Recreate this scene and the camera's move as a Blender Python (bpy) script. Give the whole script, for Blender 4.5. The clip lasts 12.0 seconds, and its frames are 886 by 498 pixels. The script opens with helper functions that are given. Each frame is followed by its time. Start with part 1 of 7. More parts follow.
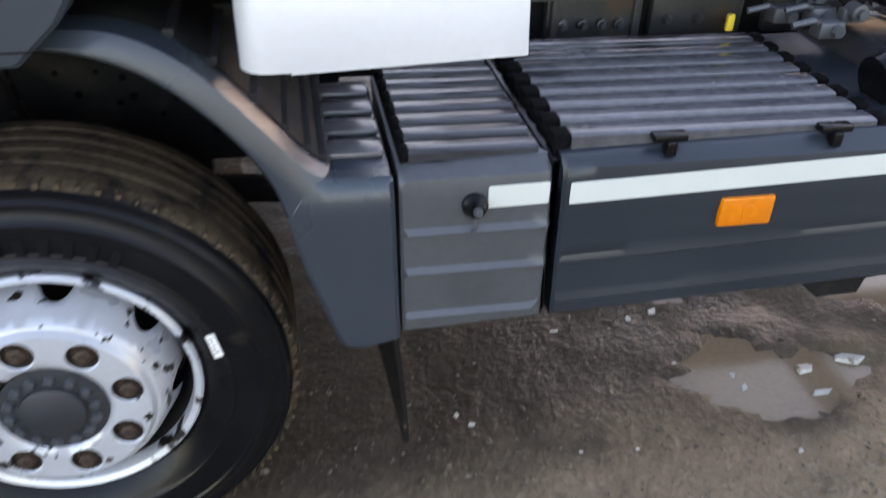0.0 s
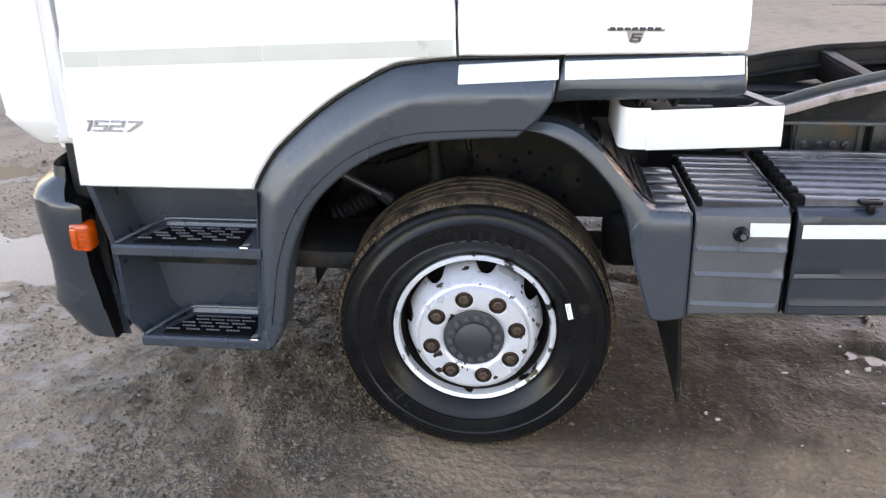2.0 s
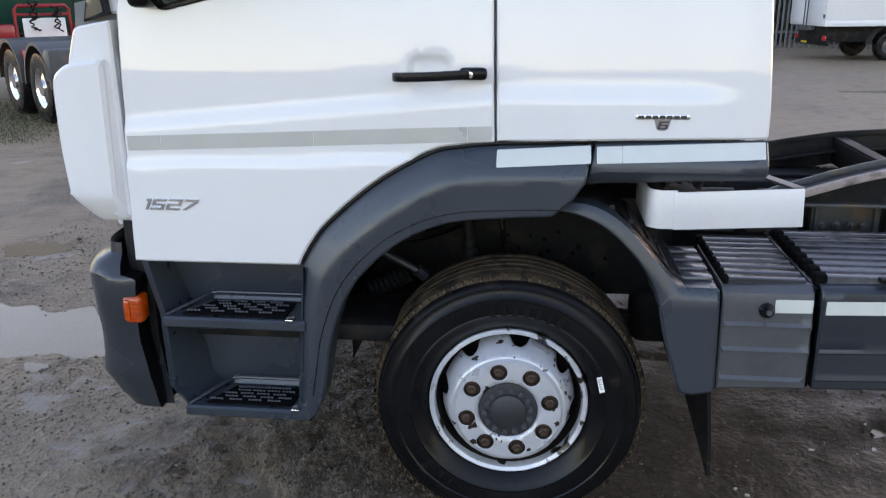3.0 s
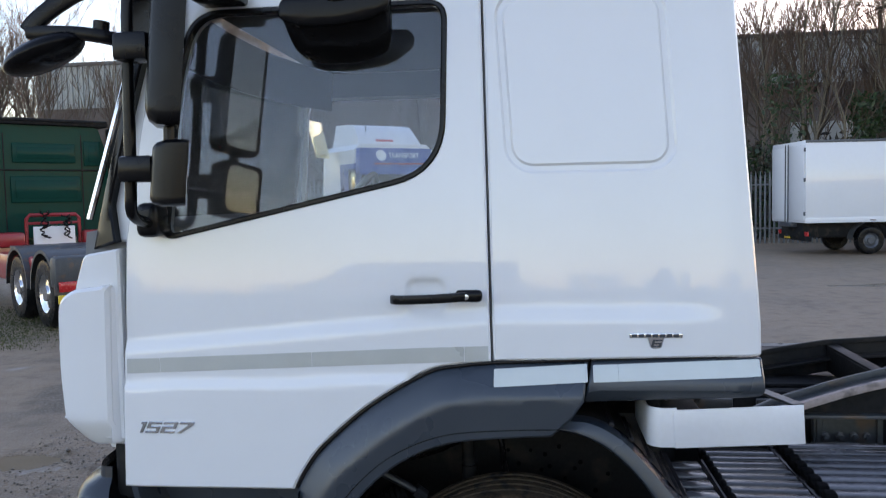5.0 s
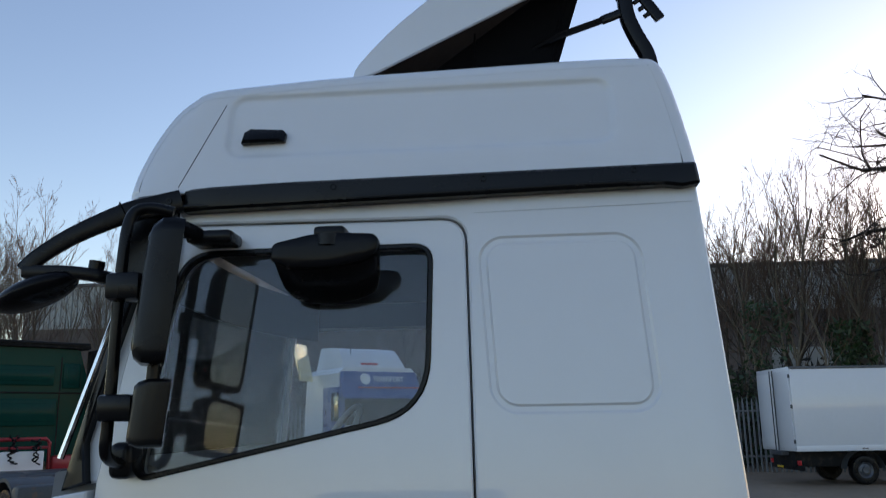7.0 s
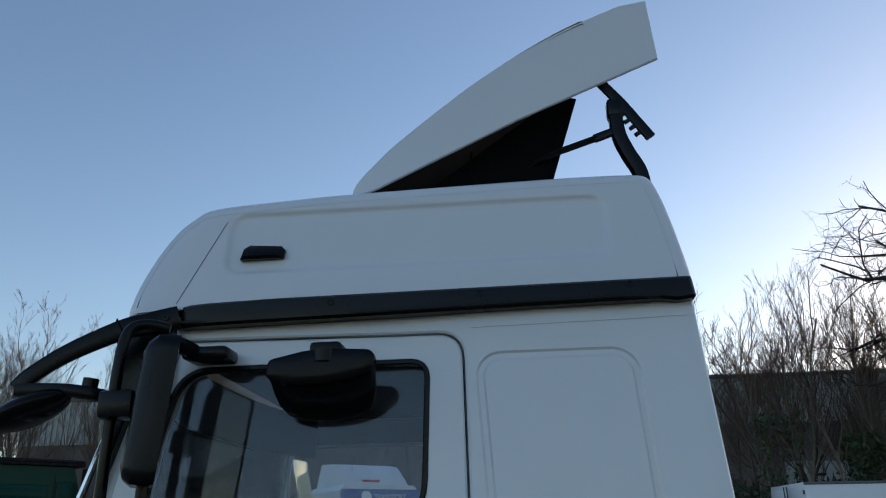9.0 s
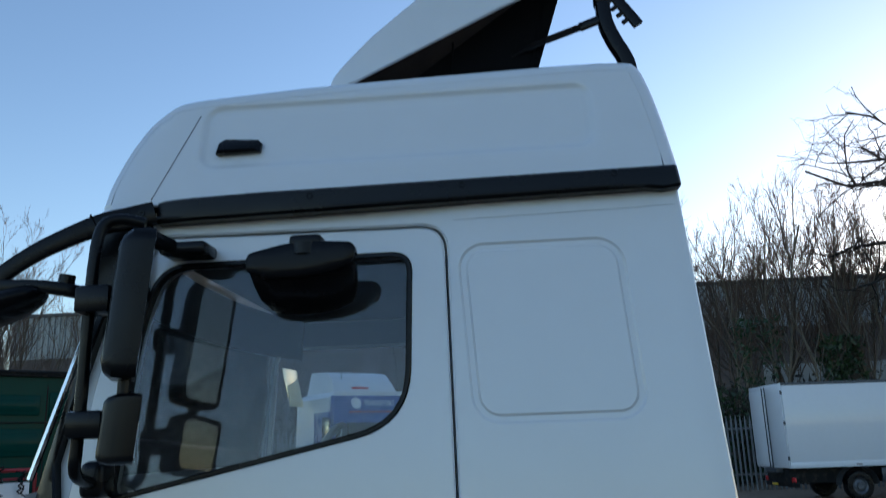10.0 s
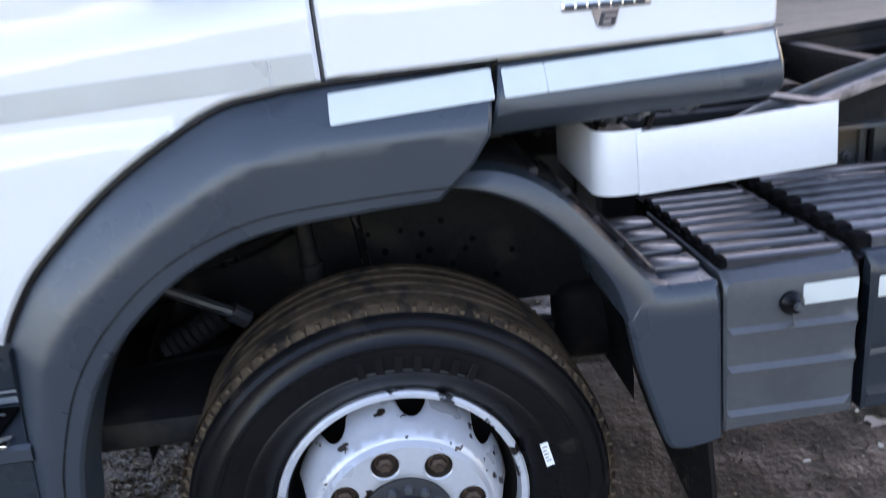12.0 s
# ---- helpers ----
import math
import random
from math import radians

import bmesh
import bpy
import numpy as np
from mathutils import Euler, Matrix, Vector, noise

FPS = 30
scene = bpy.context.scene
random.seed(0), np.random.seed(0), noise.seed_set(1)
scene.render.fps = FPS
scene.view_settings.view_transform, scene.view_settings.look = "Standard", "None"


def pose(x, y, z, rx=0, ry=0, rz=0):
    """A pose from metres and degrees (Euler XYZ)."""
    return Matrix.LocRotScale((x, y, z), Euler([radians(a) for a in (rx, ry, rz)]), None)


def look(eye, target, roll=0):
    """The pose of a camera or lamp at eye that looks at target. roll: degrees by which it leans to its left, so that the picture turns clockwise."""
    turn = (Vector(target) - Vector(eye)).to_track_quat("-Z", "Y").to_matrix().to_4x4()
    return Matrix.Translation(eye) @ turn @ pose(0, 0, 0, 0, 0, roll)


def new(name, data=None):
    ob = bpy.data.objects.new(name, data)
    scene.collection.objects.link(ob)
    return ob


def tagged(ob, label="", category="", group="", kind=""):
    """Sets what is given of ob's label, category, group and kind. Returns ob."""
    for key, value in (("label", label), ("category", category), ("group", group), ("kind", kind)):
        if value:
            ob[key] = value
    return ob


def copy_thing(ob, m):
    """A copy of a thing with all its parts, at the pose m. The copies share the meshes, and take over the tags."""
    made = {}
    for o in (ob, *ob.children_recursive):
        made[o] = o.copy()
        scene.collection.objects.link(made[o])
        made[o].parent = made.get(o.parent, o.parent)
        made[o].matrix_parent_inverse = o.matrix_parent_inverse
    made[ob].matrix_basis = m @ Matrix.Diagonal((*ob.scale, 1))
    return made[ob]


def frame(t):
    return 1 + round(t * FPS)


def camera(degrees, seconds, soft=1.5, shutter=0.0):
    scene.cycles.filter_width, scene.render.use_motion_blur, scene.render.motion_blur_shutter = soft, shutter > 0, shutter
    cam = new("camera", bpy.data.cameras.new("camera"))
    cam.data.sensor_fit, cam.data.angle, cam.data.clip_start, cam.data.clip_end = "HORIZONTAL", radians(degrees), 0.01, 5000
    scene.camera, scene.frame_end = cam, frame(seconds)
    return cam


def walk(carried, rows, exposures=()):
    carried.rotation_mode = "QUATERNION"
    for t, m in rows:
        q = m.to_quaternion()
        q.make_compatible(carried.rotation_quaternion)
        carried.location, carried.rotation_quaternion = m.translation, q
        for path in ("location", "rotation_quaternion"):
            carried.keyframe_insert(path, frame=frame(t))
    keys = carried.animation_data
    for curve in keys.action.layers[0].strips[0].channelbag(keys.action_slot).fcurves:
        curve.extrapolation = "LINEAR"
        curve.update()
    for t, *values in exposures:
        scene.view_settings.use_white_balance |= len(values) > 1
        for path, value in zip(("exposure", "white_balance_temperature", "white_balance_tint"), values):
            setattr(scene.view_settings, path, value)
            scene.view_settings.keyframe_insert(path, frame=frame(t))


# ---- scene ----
cam = camera(57.7, 12.0, 1.0, 0.3)
PATH = [
    (0, (0.464, -1.098, 1.419), (0.795, 0.546, 0.330), 1.9),
    (0.2, (0.430, -1.230, 1.438), (0.698, 0.390, 0.299), 2.3),
    (0.3, (0.406, -1.298, 1.445), (0.638, 0.338, 0.317), 1.8),
    (0.5, (0.330, -1.430, 1.466), (0.473, 0.235, 0.368), 0.3),
    (1, (0.232, -1.697, 1.523), (0.185, 0.025, 0.539), -0.6),
    (1.5, (0.155, -1.937, 1.557), (0.048, -0.158, 0.649), 0.5),
    (2, (0.142, -2.099, 1.6), (-0.052, -0.269, 0.816), -0.6),
    (2.5, (0.101, -2.202, 1.611), (-0.124, -0.337, 0.924), -1.0),
    (3, (0.08, -2.216, 1.626), (-0.149, -0.321, 1.029), -0.5),
    (3.2, (0.072, -2.224, 1.637), (-0.155, -0.315, 1.085), -0.4),
    (5, (0.083, -2.226, 1.701), (-0.143, -0.242, 1.575), -1.2),
    (5.5, (0.08, -2.224, 1.716), (-0.142, -0.236, 1.713), -1.4),
    (6, (0.074, -2.219, 1.727), (-0.135, -0.234, 1.85), -1.2),
    (6.5, (0.077, -2.221, 1.74), (-0.119, -0.249, 2.013), -0.9),
    (7, (0.083, -2.232, 1.749), (-0.092, -0.284, 2.168), -0.9),
    (7.5, (0.088, -2.237, 1.76), (-0.075, -0.324, 2.321), -0.8),
    (7.7, (0.09, -2.233, 1.762), (-0.073, -0.338, 2.38), -0.9),
    (8.5, (0.102, -2.238, 1.76), (-0.07, -0.375, 2.475), -1.0),
    (9.3, (0.106, -2.235, 1.752), (-0.064, -0.352, 2.406), -1.3),
    (9.5, (0.108, -2.225, 1.734), (-0.056, -0.334, 2.365), -1.4),
    (10, (0.11, -2.176, 1.714), (-0.039, -0.239, 2.189), -2.0),
    (10.5, (0.144, -2.096, 1.671), (-0.028, -0.112, 1.861), -2.4),
    (11, (0.151, -1.922, 1.604), (-0.025, 0.065, 1.463), -3.1),
    (11.5, (0.096, -1.605, 1.53), (0.07, 0.36, 1.156), -3.8),
    (12, (0.045, -1.272, 1.384), (0.160, 0.618, 0.735), -5.4),
]
EXPOSURES = [(0, 3.45, 9700, 36), (0.5, 4.2, 10600, 37), (1.5, 4.3, 10300, 37), (2, 3.85, 10400, 38), (2.5, 3.35, 10100, 37), (3.2, 2.8, 8900, 36), (5, 2.5, 8200, 35), (5.5, 2.37, 8000, 35), (6.5, 1.87, 7600, 32), (7, 1.42, 7500, 28), (7.5, 1.0, 7250, 22),
             (9.5, 1.08, 6900, 20), (10, 1.33, 6500, 18), (10.5, 2.0, 7100, 16), (11, 2.66, 8000, 26), (11.5, 2.8, 8300, 34), (12, 3.35, 8150, 38)]
walk(cam, [(t, look(eye, target, roll)) for t, eye, target, roll in PATH], EXPOSURES)

# ---- world, sun, exposure ----
SUN_AZ, SUN_EL = 38.0, 6.5      # degrees from +y towards +x, degrees above the horizon
world = bpy.data.worlds.new("dusk_sky")
scene.world = world
world.use_nodes = True
wt = world.node_tree
sky = wt.nodes.new("ShaderNodeTexSky")
sky.sky_type = "NISHITA"
sky.sun_disc = False
sky.sun_elevation, sky.sun_rotation = radians(SUN_EL), radians(SUN_AZ)
sky.altitude, sky.air_density, sky.dust_density, sky.ozone_density = 50, 1.0, 0.5, 2.4
wt.nodes["Background"].inputs["Strength"].default_value = 0.15
wt.links.new(sky.outputs["Color"], wt.nodes["Background"].inputs["Color"])

sun_data = bpy.data.lights.new("sun", "SUN")
sun_data.energy, sun_data.angle, sun_data.color = 0.8, radians(5), (1.0, 0.78, 0.6)
sun = new("sun", sun_data)
_d = Vector((math.sin(radians(SUN_AZ)) * math.cos(radians(SUN_EL)), math.cos(radians(SUN_AZ)) * math.cos(radians(SUN_EL)), math.sin(radians(SUN_EL))))
sun.matrix_world = look(_d * 60, (0, 0, 0))

# ---- materials ----
def material(name, base, rough=0.5, metal=0.0, vary=0.12, scale=6.0, fine=60.0, bump=0.0, bump_scale=80.0, coat=0.0,
             stain=None, stain_amount=0.0, stain_scale=3.0, rough_vary=0.08, spec=0.5, stain_edge=0.08):
    """Base colour varied at two scales, optional stain patches, fine bump."""
    m = bpy.data.materials.new(name)
    m.use_nodes = True
    t = m.node_tree
    n, l = t.nodes, t.links
    b = n["Principled BSDF"]
    co = n.new("ShaderNodeTexCoord")
    def noise_at(s, detail=4.0, seed=0.0):
        x = n.new("ShaderNodeTexNoise")
        x.noise_dimensions = "4D"
        x.inputs["W"].default_value = seed
        x.inputs["Scale"].default_value, x.inputs["Detail"].default_value = s, detail
        l.new(co.outputs["Object"], x.inputs["Vector"])
        return x
    def ramp(src, a, bb):
        r = n.new("ShaderNodeMapRange")
        r.inputs["From Min"].default_value, r.inputs["From Max"].default_value = a, bb
        l.new(src, r.inputs["Value"])
        return r.outputs["Result"]
    big, small = noise_at(scale), noise_at(fine, 3.0, 3.0)
    add = n.new("ShaderNodeMath"); add.operation = "ADD"
    l.new(big.outputs["Fac"], add.inputs[0]); l.new(small.outputs["Fac"], add.inputs[1])
    mr = n.new("ShaderNodeMapRange")
    mr.inputs["From Min"].default_value, mr.inputs["From Max"].default_value = 0.6, 1.4
    mr.inputs["To Min"].default_value, mr.inputs["To Max"].default_value = 1 - vary, 1 + vary
    l.new(add.outputs[0], mr.inputs["Value"])
    mul = n.new("ShaderNodeVectorMath"); mul.operation = "SCALE"
    mul.inputs[0].default_value = base
    l.new(mr.outputs["Result"], mul.inputs["Scale"])
    col = mul.outputs["Vector"]
    if stain:
        sn = noise_at(stain_scale, 8.0, 7.0)
        fac = ramp(sn.outputs["Fac"], 0.62 - 0.25 * stain_amount, 0.62 + stain_edge - 0.2 * stain_amount)
        mx = n.new("ShaderNodeMix"); mx.data_type = "RGBA"
        l.new(fac, mx.inputs["Factor"]); l.new(col, mx.inputs["A"])
        mx.inputs["B"].default_value = (*stain, 1)
        col = mx.outputs["Result"]
    l.new(col, b.inputs["Base Color"])
    rr = n.new("ShaderNodeMapRange")
    rr.inputs["From Min"].default_value, rr.inputs["From Max"].default_value = 0.3, 0.7
    rr.inputs["To Min"].default_value, rr.inputs["To Max"].default_value = max(0.02, rough - rough_vary), min(1, rough + rough_vary)
    l.new(big.outputs["Fac"], rr.inputs["Value"]); l.new(rr.outputs["Result"], b.inputs["Roughness"])
    b.inputs["Metallic"].default_value = metal
    b.inputs["Coat Weight"].default_value = coat
    b.inputs["Coat Roughness"].default_value = 0.025
    b.inputs["Specular IOR Level"].default_value = spec
    if bump:
        bn = noise_at(bump_scale, 3.0, 5.0)
        bp = n.new("ShaderNodeBump")
        bp.inputs["Strength"].default_value, bp.inputs["Distance"].default_value = bump, 0.004
        l.new(bn.outputs["Fac"], bp.inputs["Height"]); l.new(bp.outputs["Normal"], b.inputs["Normal"])
    return m

WHITE = material("white_paint", (0.69, 0.70, 0.715), 0.35, spec=0.2, vary=0.02, scale=1.5, fine=9, coat=1.0, rough_vary=0.04)
GREY = material("grey_plastic", (0.0240, 0.0355, 0.0480), 0.30, spec=0.66, vary=0.10, scale=4, fine=220, bump=0.12, bump_scale=700, rough_vary=0.10)
BUMPER = material("bumper_plastic", (0.021, 0.028, 0.035), 0.21, spec=0.6, vary=0.16, scale=5, fine=200, bump=0.10, bump_scale=500, rough_vary=0.12)
# darker version of the grey, for the dimmer light on the upright locker
LOCKER = material("locker_shaded_grey", (0.0140, 0.0215, 0.0300), 0.36, spec=0.6, vary=0.12, scale=4, fine=120, bump=0.05, bump_scale=300, rough_vary=0.10)
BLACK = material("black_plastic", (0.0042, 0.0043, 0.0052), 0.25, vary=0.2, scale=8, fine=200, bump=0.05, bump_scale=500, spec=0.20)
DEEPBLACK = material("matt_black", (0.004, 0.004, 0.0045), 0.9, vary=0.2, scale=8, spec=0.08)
GLOSSBLACK = material("gloss_black", (0.005, 0.005, 0.006), 0.22, vary=0.2, scale=8, spec=0.14)
RUBBER = material("rubber", (0.0044, 0.0048, 0.0058), 0.29, vary=0.25, scale=7, fine=90, bump=0.06, bump_scale=260, stain=(0.020, 0.017, 0.015), stain_amount=0.03, stain_scale=9, spec=0.22, rough_vary=0.12)
TREAD = material("muddy_tread", (0.088, 0.060, 0.039), 0.8, vary=0.6, scale=11, fine=70, bump=1.0, bump_scale=55, stain=(0.018, 0.015, 0.014), stain_amount=0.42, stain_scale=16, spec=0.22)
RIM = material("silver_rim", (0.50, 0.52, 0.56), 0.32, metal=0.3, vary=0.07, scale=12, fine=80, stain=(0.022, 0.013, 0.010), stain_amount=0.02, stain_scale=27, coat=0.3, stain_edge=0.012)
RIMEDGE = material("scuffed_rim_edge", (0.60, 0.62, 0.66), 0.34, metal=0.3, vary=0.1, scale=14, fine=90, stain=(0.012, 0.009, 0.008), stain_amount=0.20, stain_scale=18, coat=0.2, stain_edge=0.02)
RUST = material("rusty_nut", (0.064, 0.037, 0.026), 0.65, metal=0.3, vary=0.4, scale=60, fine=200, bump=0.4, bump_scale=300)
DASH = material("dashboard_grey", (0.16, 0.165, 0.17), 0.7, vary=0.08, scale=6, fine=200, bump=0.1, bump_scale=400)
HUB = material("hub_grey", (0.026, 0.029, 0.034), 0.45, vary=0.15, scale=20, bump=0.2, bump_scale=200)
CHASSIS = material("chassis_black", (0.011, 0.0115, 0.0125), 0.6, vary=0.45, scale=9, fine=60, bump=0.25, bump_scale=90, stain=(0.030, 0.026, 0.022), stain_amount=0.30, stain_scale=7, spec=0.16)
FRAMEGREY = material("frame_grey", (0.05, 0.055, 0.058), 0.45, vary=0.3, scale=9, fine=60, bump=0.2, bump_scale=90, stain=(0.10, 0.065, 0.045), stain_amount=0.25, stain_scale=8)
ALU = material("dull_aluminium", (0.084, 0.091, 0.101), 0.42, metal=0.35, vary=0.12, scale=5, fine=60, stain=(0.050, 0.055, 0.061), stain_amount=0.3, stain_scale=4, stain_edge=0.25)
SILVER = material("silver_paint", (0.66, 0.68, 0.71), 0.38, metal=0.15, vary=0.04, scale=5, fine=60)
CHROME = material("chrome", (0.68, 0.69, 0.71), 0.18, metal=1.0, vary=0.05)
WETBLACK = material("wet_black_cover", (0.030, 0.031, 0.035), 0.17, vary=0.3, scale=7, fine=50, bump=0.12, bump_scale=200, rough_vary=0.10, spec=0.5)
WETGREY = material("wet_grey_cover", (0.082, 0.083, 0.092), 0.20, vary=0.35, scale=6, fine=50, bump=0.12, bump_scale=200, rough_vary=0.10, spec=0.6, stain=(0.014, 0.014, 0.016), stain_amount=0.25, stain_scale=5, stain_edge=0.14)
FLAPRUBBER = material("muddy_flap", (0.006, 0.006, 0.0065), 0.5, vary=0.3, scale=9, fine=120, bump=0.5, bump_scale=160, stain=(0.060, 0.047, 0.036), stain_amount=0.12, stain_scale=70, spec=0.25, stain_edge=0.03)
HUBBOLT = material("hub_bolt_grey", (0.050, 0.055, 0.062), 0.4, vary=0.2, scale=30)
NUTWELL = material("shaded_grimy_recess", (0.030, 0.022, 0.018), 0.7, vary=0.4, scale=60, fine=200, spec=0.2)
TAPE = material("white_reflective_tape", (0.56, 0.595, 0.57), 0.35, vary=0.05, scale=14, fine=500, bump=0.1, bump_scale=500)
STRIPE = material("silver_stripe", (0.44, 0.46, 0.45), 0.34, metal=0.2, vary=0.06, scale=12, fine=500, bump=0.12, bump_scale=500)
LABELWHITE = material("paper_label", (0.8, 0.8, 0.79), 0.6, vary=0.05)
LENSRIB = material("lens_rib", (0.36, 0.035, 0.003), 0.3, vary=0.1, scale=40)
ORANGE = material("orange_lens", (0.50, 0.056, 0.003), 0.18, vary=0.35, scale=40, coat=0.5)
AMBER = material("amber_reflector", (0.80, 0.185, 0.004), 0.18, vary=0.12, scale=40, coat=0.5)
RED = material("red_lens", (0.55, 0.02, 0.02), 0.25, vary=0.1, scale=40, coat=0.5)
REDPAINT = material("red_paint", (0.33, 0.018, 0.022), 0.4, vary=0.15, scale=5, coat=0.3)
GREEN = material("green_paint", (0.001, 0.046, 0.035), 0.15, vary=0.12, scale=2, coat=0.0, spec=0.09)
BLUE = material("blue_paint", (0.02, 0.06, 0.24), 0.3, vary=0.1, scale=3, coat=0.4)
YELLOW = material("yellow_plate", (0.75, 0.48, 0.04), 0.45, vary=0.05)
INTERIOR = material("cab_trim_grey", (0.52, 0.54, 0.56), 0.8, vary=0.06, scale=6, fine=200, bump=0.1, bump_scale=500)
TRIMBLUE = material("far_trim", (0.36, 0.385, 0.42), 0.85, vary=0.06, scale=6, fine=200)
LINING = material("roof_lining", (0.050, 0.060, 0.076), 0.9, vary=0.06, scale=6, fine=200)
# warm gold puts a sun glint into the metal's own colour
GLINTGOLD = material("glint_gold", (1.0, 0.80, 0.46), 0.22, metal=1.0, vary=0.05)
SHADEGRIME = material("barrel_shade_grime", (0.020, 0.017, 0.015), 0.8, vary=0.4, scale=20, fine=120, spec=0.2)
PALESHEEN = material("pale_sheen_steel", (0.34, 0.27, 0.25), 0.6, vary=0.25, scale=9, fine=60, stain=(0.05, 0.045, 0.04), stain_amount=0.3, stain_scale=8)
INTERIOR_DARK = material("cab_trim_dark", (0.035, 0.037, 0.042), 0.7, vary=0.1, scale=6, fine=200)

def glass(name, tint, rough=0.0, veil=0.013):
    m = bpy.data.materials.new(name)
    m.use_nodes = True
    n, l = m.node_tree.nodes, m.node_tree.links
    n.remove(n["Principled BSDF"])
    tr, gl, mx, fr = n.new("ShaderNodeBsdfTransparent"), n.new("ShaderNodeBsdfGlossy"), n.new("ShaderNodeMixShader"), n.new("ShaderNodeFresnel")
    tr.inputs["Color"].default_value = (*tint, 1)
    gl.inputs["Roughness"].default_value = rough
    fr.inputs["IOR"].default_value = 1.5
    # a thin diffuse haze, added to lift the dark seen through the glass
    df, dm, nz, mr, co = n.new("ShaderNodeBsdfDiffuse"), n.new("ShaderNodeMixShader"), n.new("ShaderNodeTexNoise"), n.new("ShaderNodeMapRange"), n.new("ShaderNodeTexCoord")
    df.inputs["Color"].default_value = (0.62, 0.60, 0.56, 1)
    nz.inputs["Scale"].default_value, nz.inputs["Detail"].default_value = 5.0, 6.0
    mr.inputs["To Min"].default_value, mr.inputs["To Max"].default_value = 0.5 * veil, 1.5 * veil
    l.new(co.outputs["Object"], nz.inputs["Vector"]); l.new(nz.outputs["Fac"], mr.inputs["Value"]); l.new(mr.outputs["Result"], dm.inputs[0])
    l.new(tr.outputs[0], dm.inputs[1]); l.new(df.outputs[0], dm.inputs[2])
    l.new(fr.outputs[0], mx.inputs[0]); l.new(dm.outputs[0], mx.inputs[1]); l.new(gl.outputs[0], mx.inputs[2])
    l.new(mx.outputs[0], n["Material Output"].inputs["Surface"])
    return m
GLASS = glass("window_glass", (0.89, 0.91, 0.92))
MIRROR = material("mirror_glass", (0.8, 0.82, 0.84), 0.03, metal=1.0, vary=0.01, rough_vary=0.0)

# ---- mesh helpers ----
from mathutils.geometry import delaunay_2d_cdt

def thing(name, base, label, category, group="", kind=""):
    ob = new(name)
    ob.empty_display_size = 0.2
    ob.matrix_basis = Matrix.Translation(base)
    return tagged(ob, label, category, group, kind)

def world_of(ob):
    return ob.matrix_basis if ob.parent is None else world_of(ob.parent) @ ob.matrix_parent_inverse @ ob.matrix_basis

def mesh_of(bm, name, mat, sharp=35):
    me = bpy.data.meshes.new(name)
    bm.to_mesh(me)
    bm.free()
    me.polygons.foreach_set("use_smooth", [True] * len(me.polygons))
    me.set_sharp_from_angle(angle=radians(sharp))
    if mat:
        me.materials.append(mat)
    return me

def part(name, bm, mat, parent, label="", sharp=35):
    ob = new(name, mesh_of(bm, name, mat, sharp))
    ob.parent = parent
    ob.matrix_parent_inverse = world_of(parent).inverted()
    return tagged(ob, label)

def place(name, bm, mat, label, category, group="", kind="", sharp=35):
    return tagged(new(name, mesh_of(bm, name, mat, sharp)), label, category, group, kind)

def join(*bms):
    out = bmesh.new()
    for b in bms:
        me = bpy.data.meshes.new("tmp")
        b.to_mesh(me)
        out.from_mesh(me)
        bpy.data.meshes.remove(me)
        b.free()
    return out

def moved(bm, m):
    bmesh.ops.transform(bm, matrix=m, verts=bm.verts)
    return bm

def smooth01(a, b, x):
    t = min(1.0, max(0.0, (x - a) / (b - a)))
    return t * t * (3 - 2 * t)

def curve2(pts, closed=True, n=6):
    """A smooth curve through points (Catmull-Rom)."""
    out, k = [], len(pts)
    for i in range(k if closed else k - 1):
        p = [pts[(i + j) % k] if closed else pts[min(k - 1, max(0, i + j))] for j in (-1, 0, 1, 2)]
        for s in range(n):
            t = s / n
            out.append(tuple(0.5 * (2 * b + (c - a) * t + (2 * a - 5 * b + 4 * c - d) * t * t + (3 * b - a - 3 * c + d) * t ** 3)
                             for a, b, c, d in zip(*p)))
    if not closed:
        out.append(tuple(pts[-1]))
    return out

def rounded(pts, r, n=5):
    """A closed polygon with its corners rounded; r is one radius or one for each corner."""
    out, k = [], len(pts)
    for i in range(k):
        a, b, c = Vector(pts[i - 1]), Vector(pts[i]), Vector(pts[(i + 1) % k])
        rr = r[i] if isinstance(r, (list, tuple)) else r
        if rr <= 0:
            out.append(tuple(b)); continue
        u, v = (a - b), (c - b)
        d = min(rr, u.length * 0.49, v.length * 0.49)
        p, q = b + u.normalized() * d, b + v.normalized() * d
        for s in range(n + 1):
            t = s / n
            out.append(tuple((1 - t) ** 2 * p + 2 * t * (1 - t) * b + t * t * q))
    return out

def resample(loop, step):
    out = []
    for i, a in enumerate(loop):
        b = loop[(i + 1) % len(loop)]
        d = math.hypot(b[0] - a[0], b[1] - a[1])
        if d < 1e-6:
            continue
        k = max(1, math.ceil(d / step))
        out += [(a[0] + (b[0] - a[0]) * j / k, a[1] + (b[1] - a[1]) * j / k) for j in range(k)]
    return out

def area2(loop):
    return sum(a[0] * b[1] - b[0] * a[1] for a, b in zip(loop, loop[1:] + loop[:1])) / 2

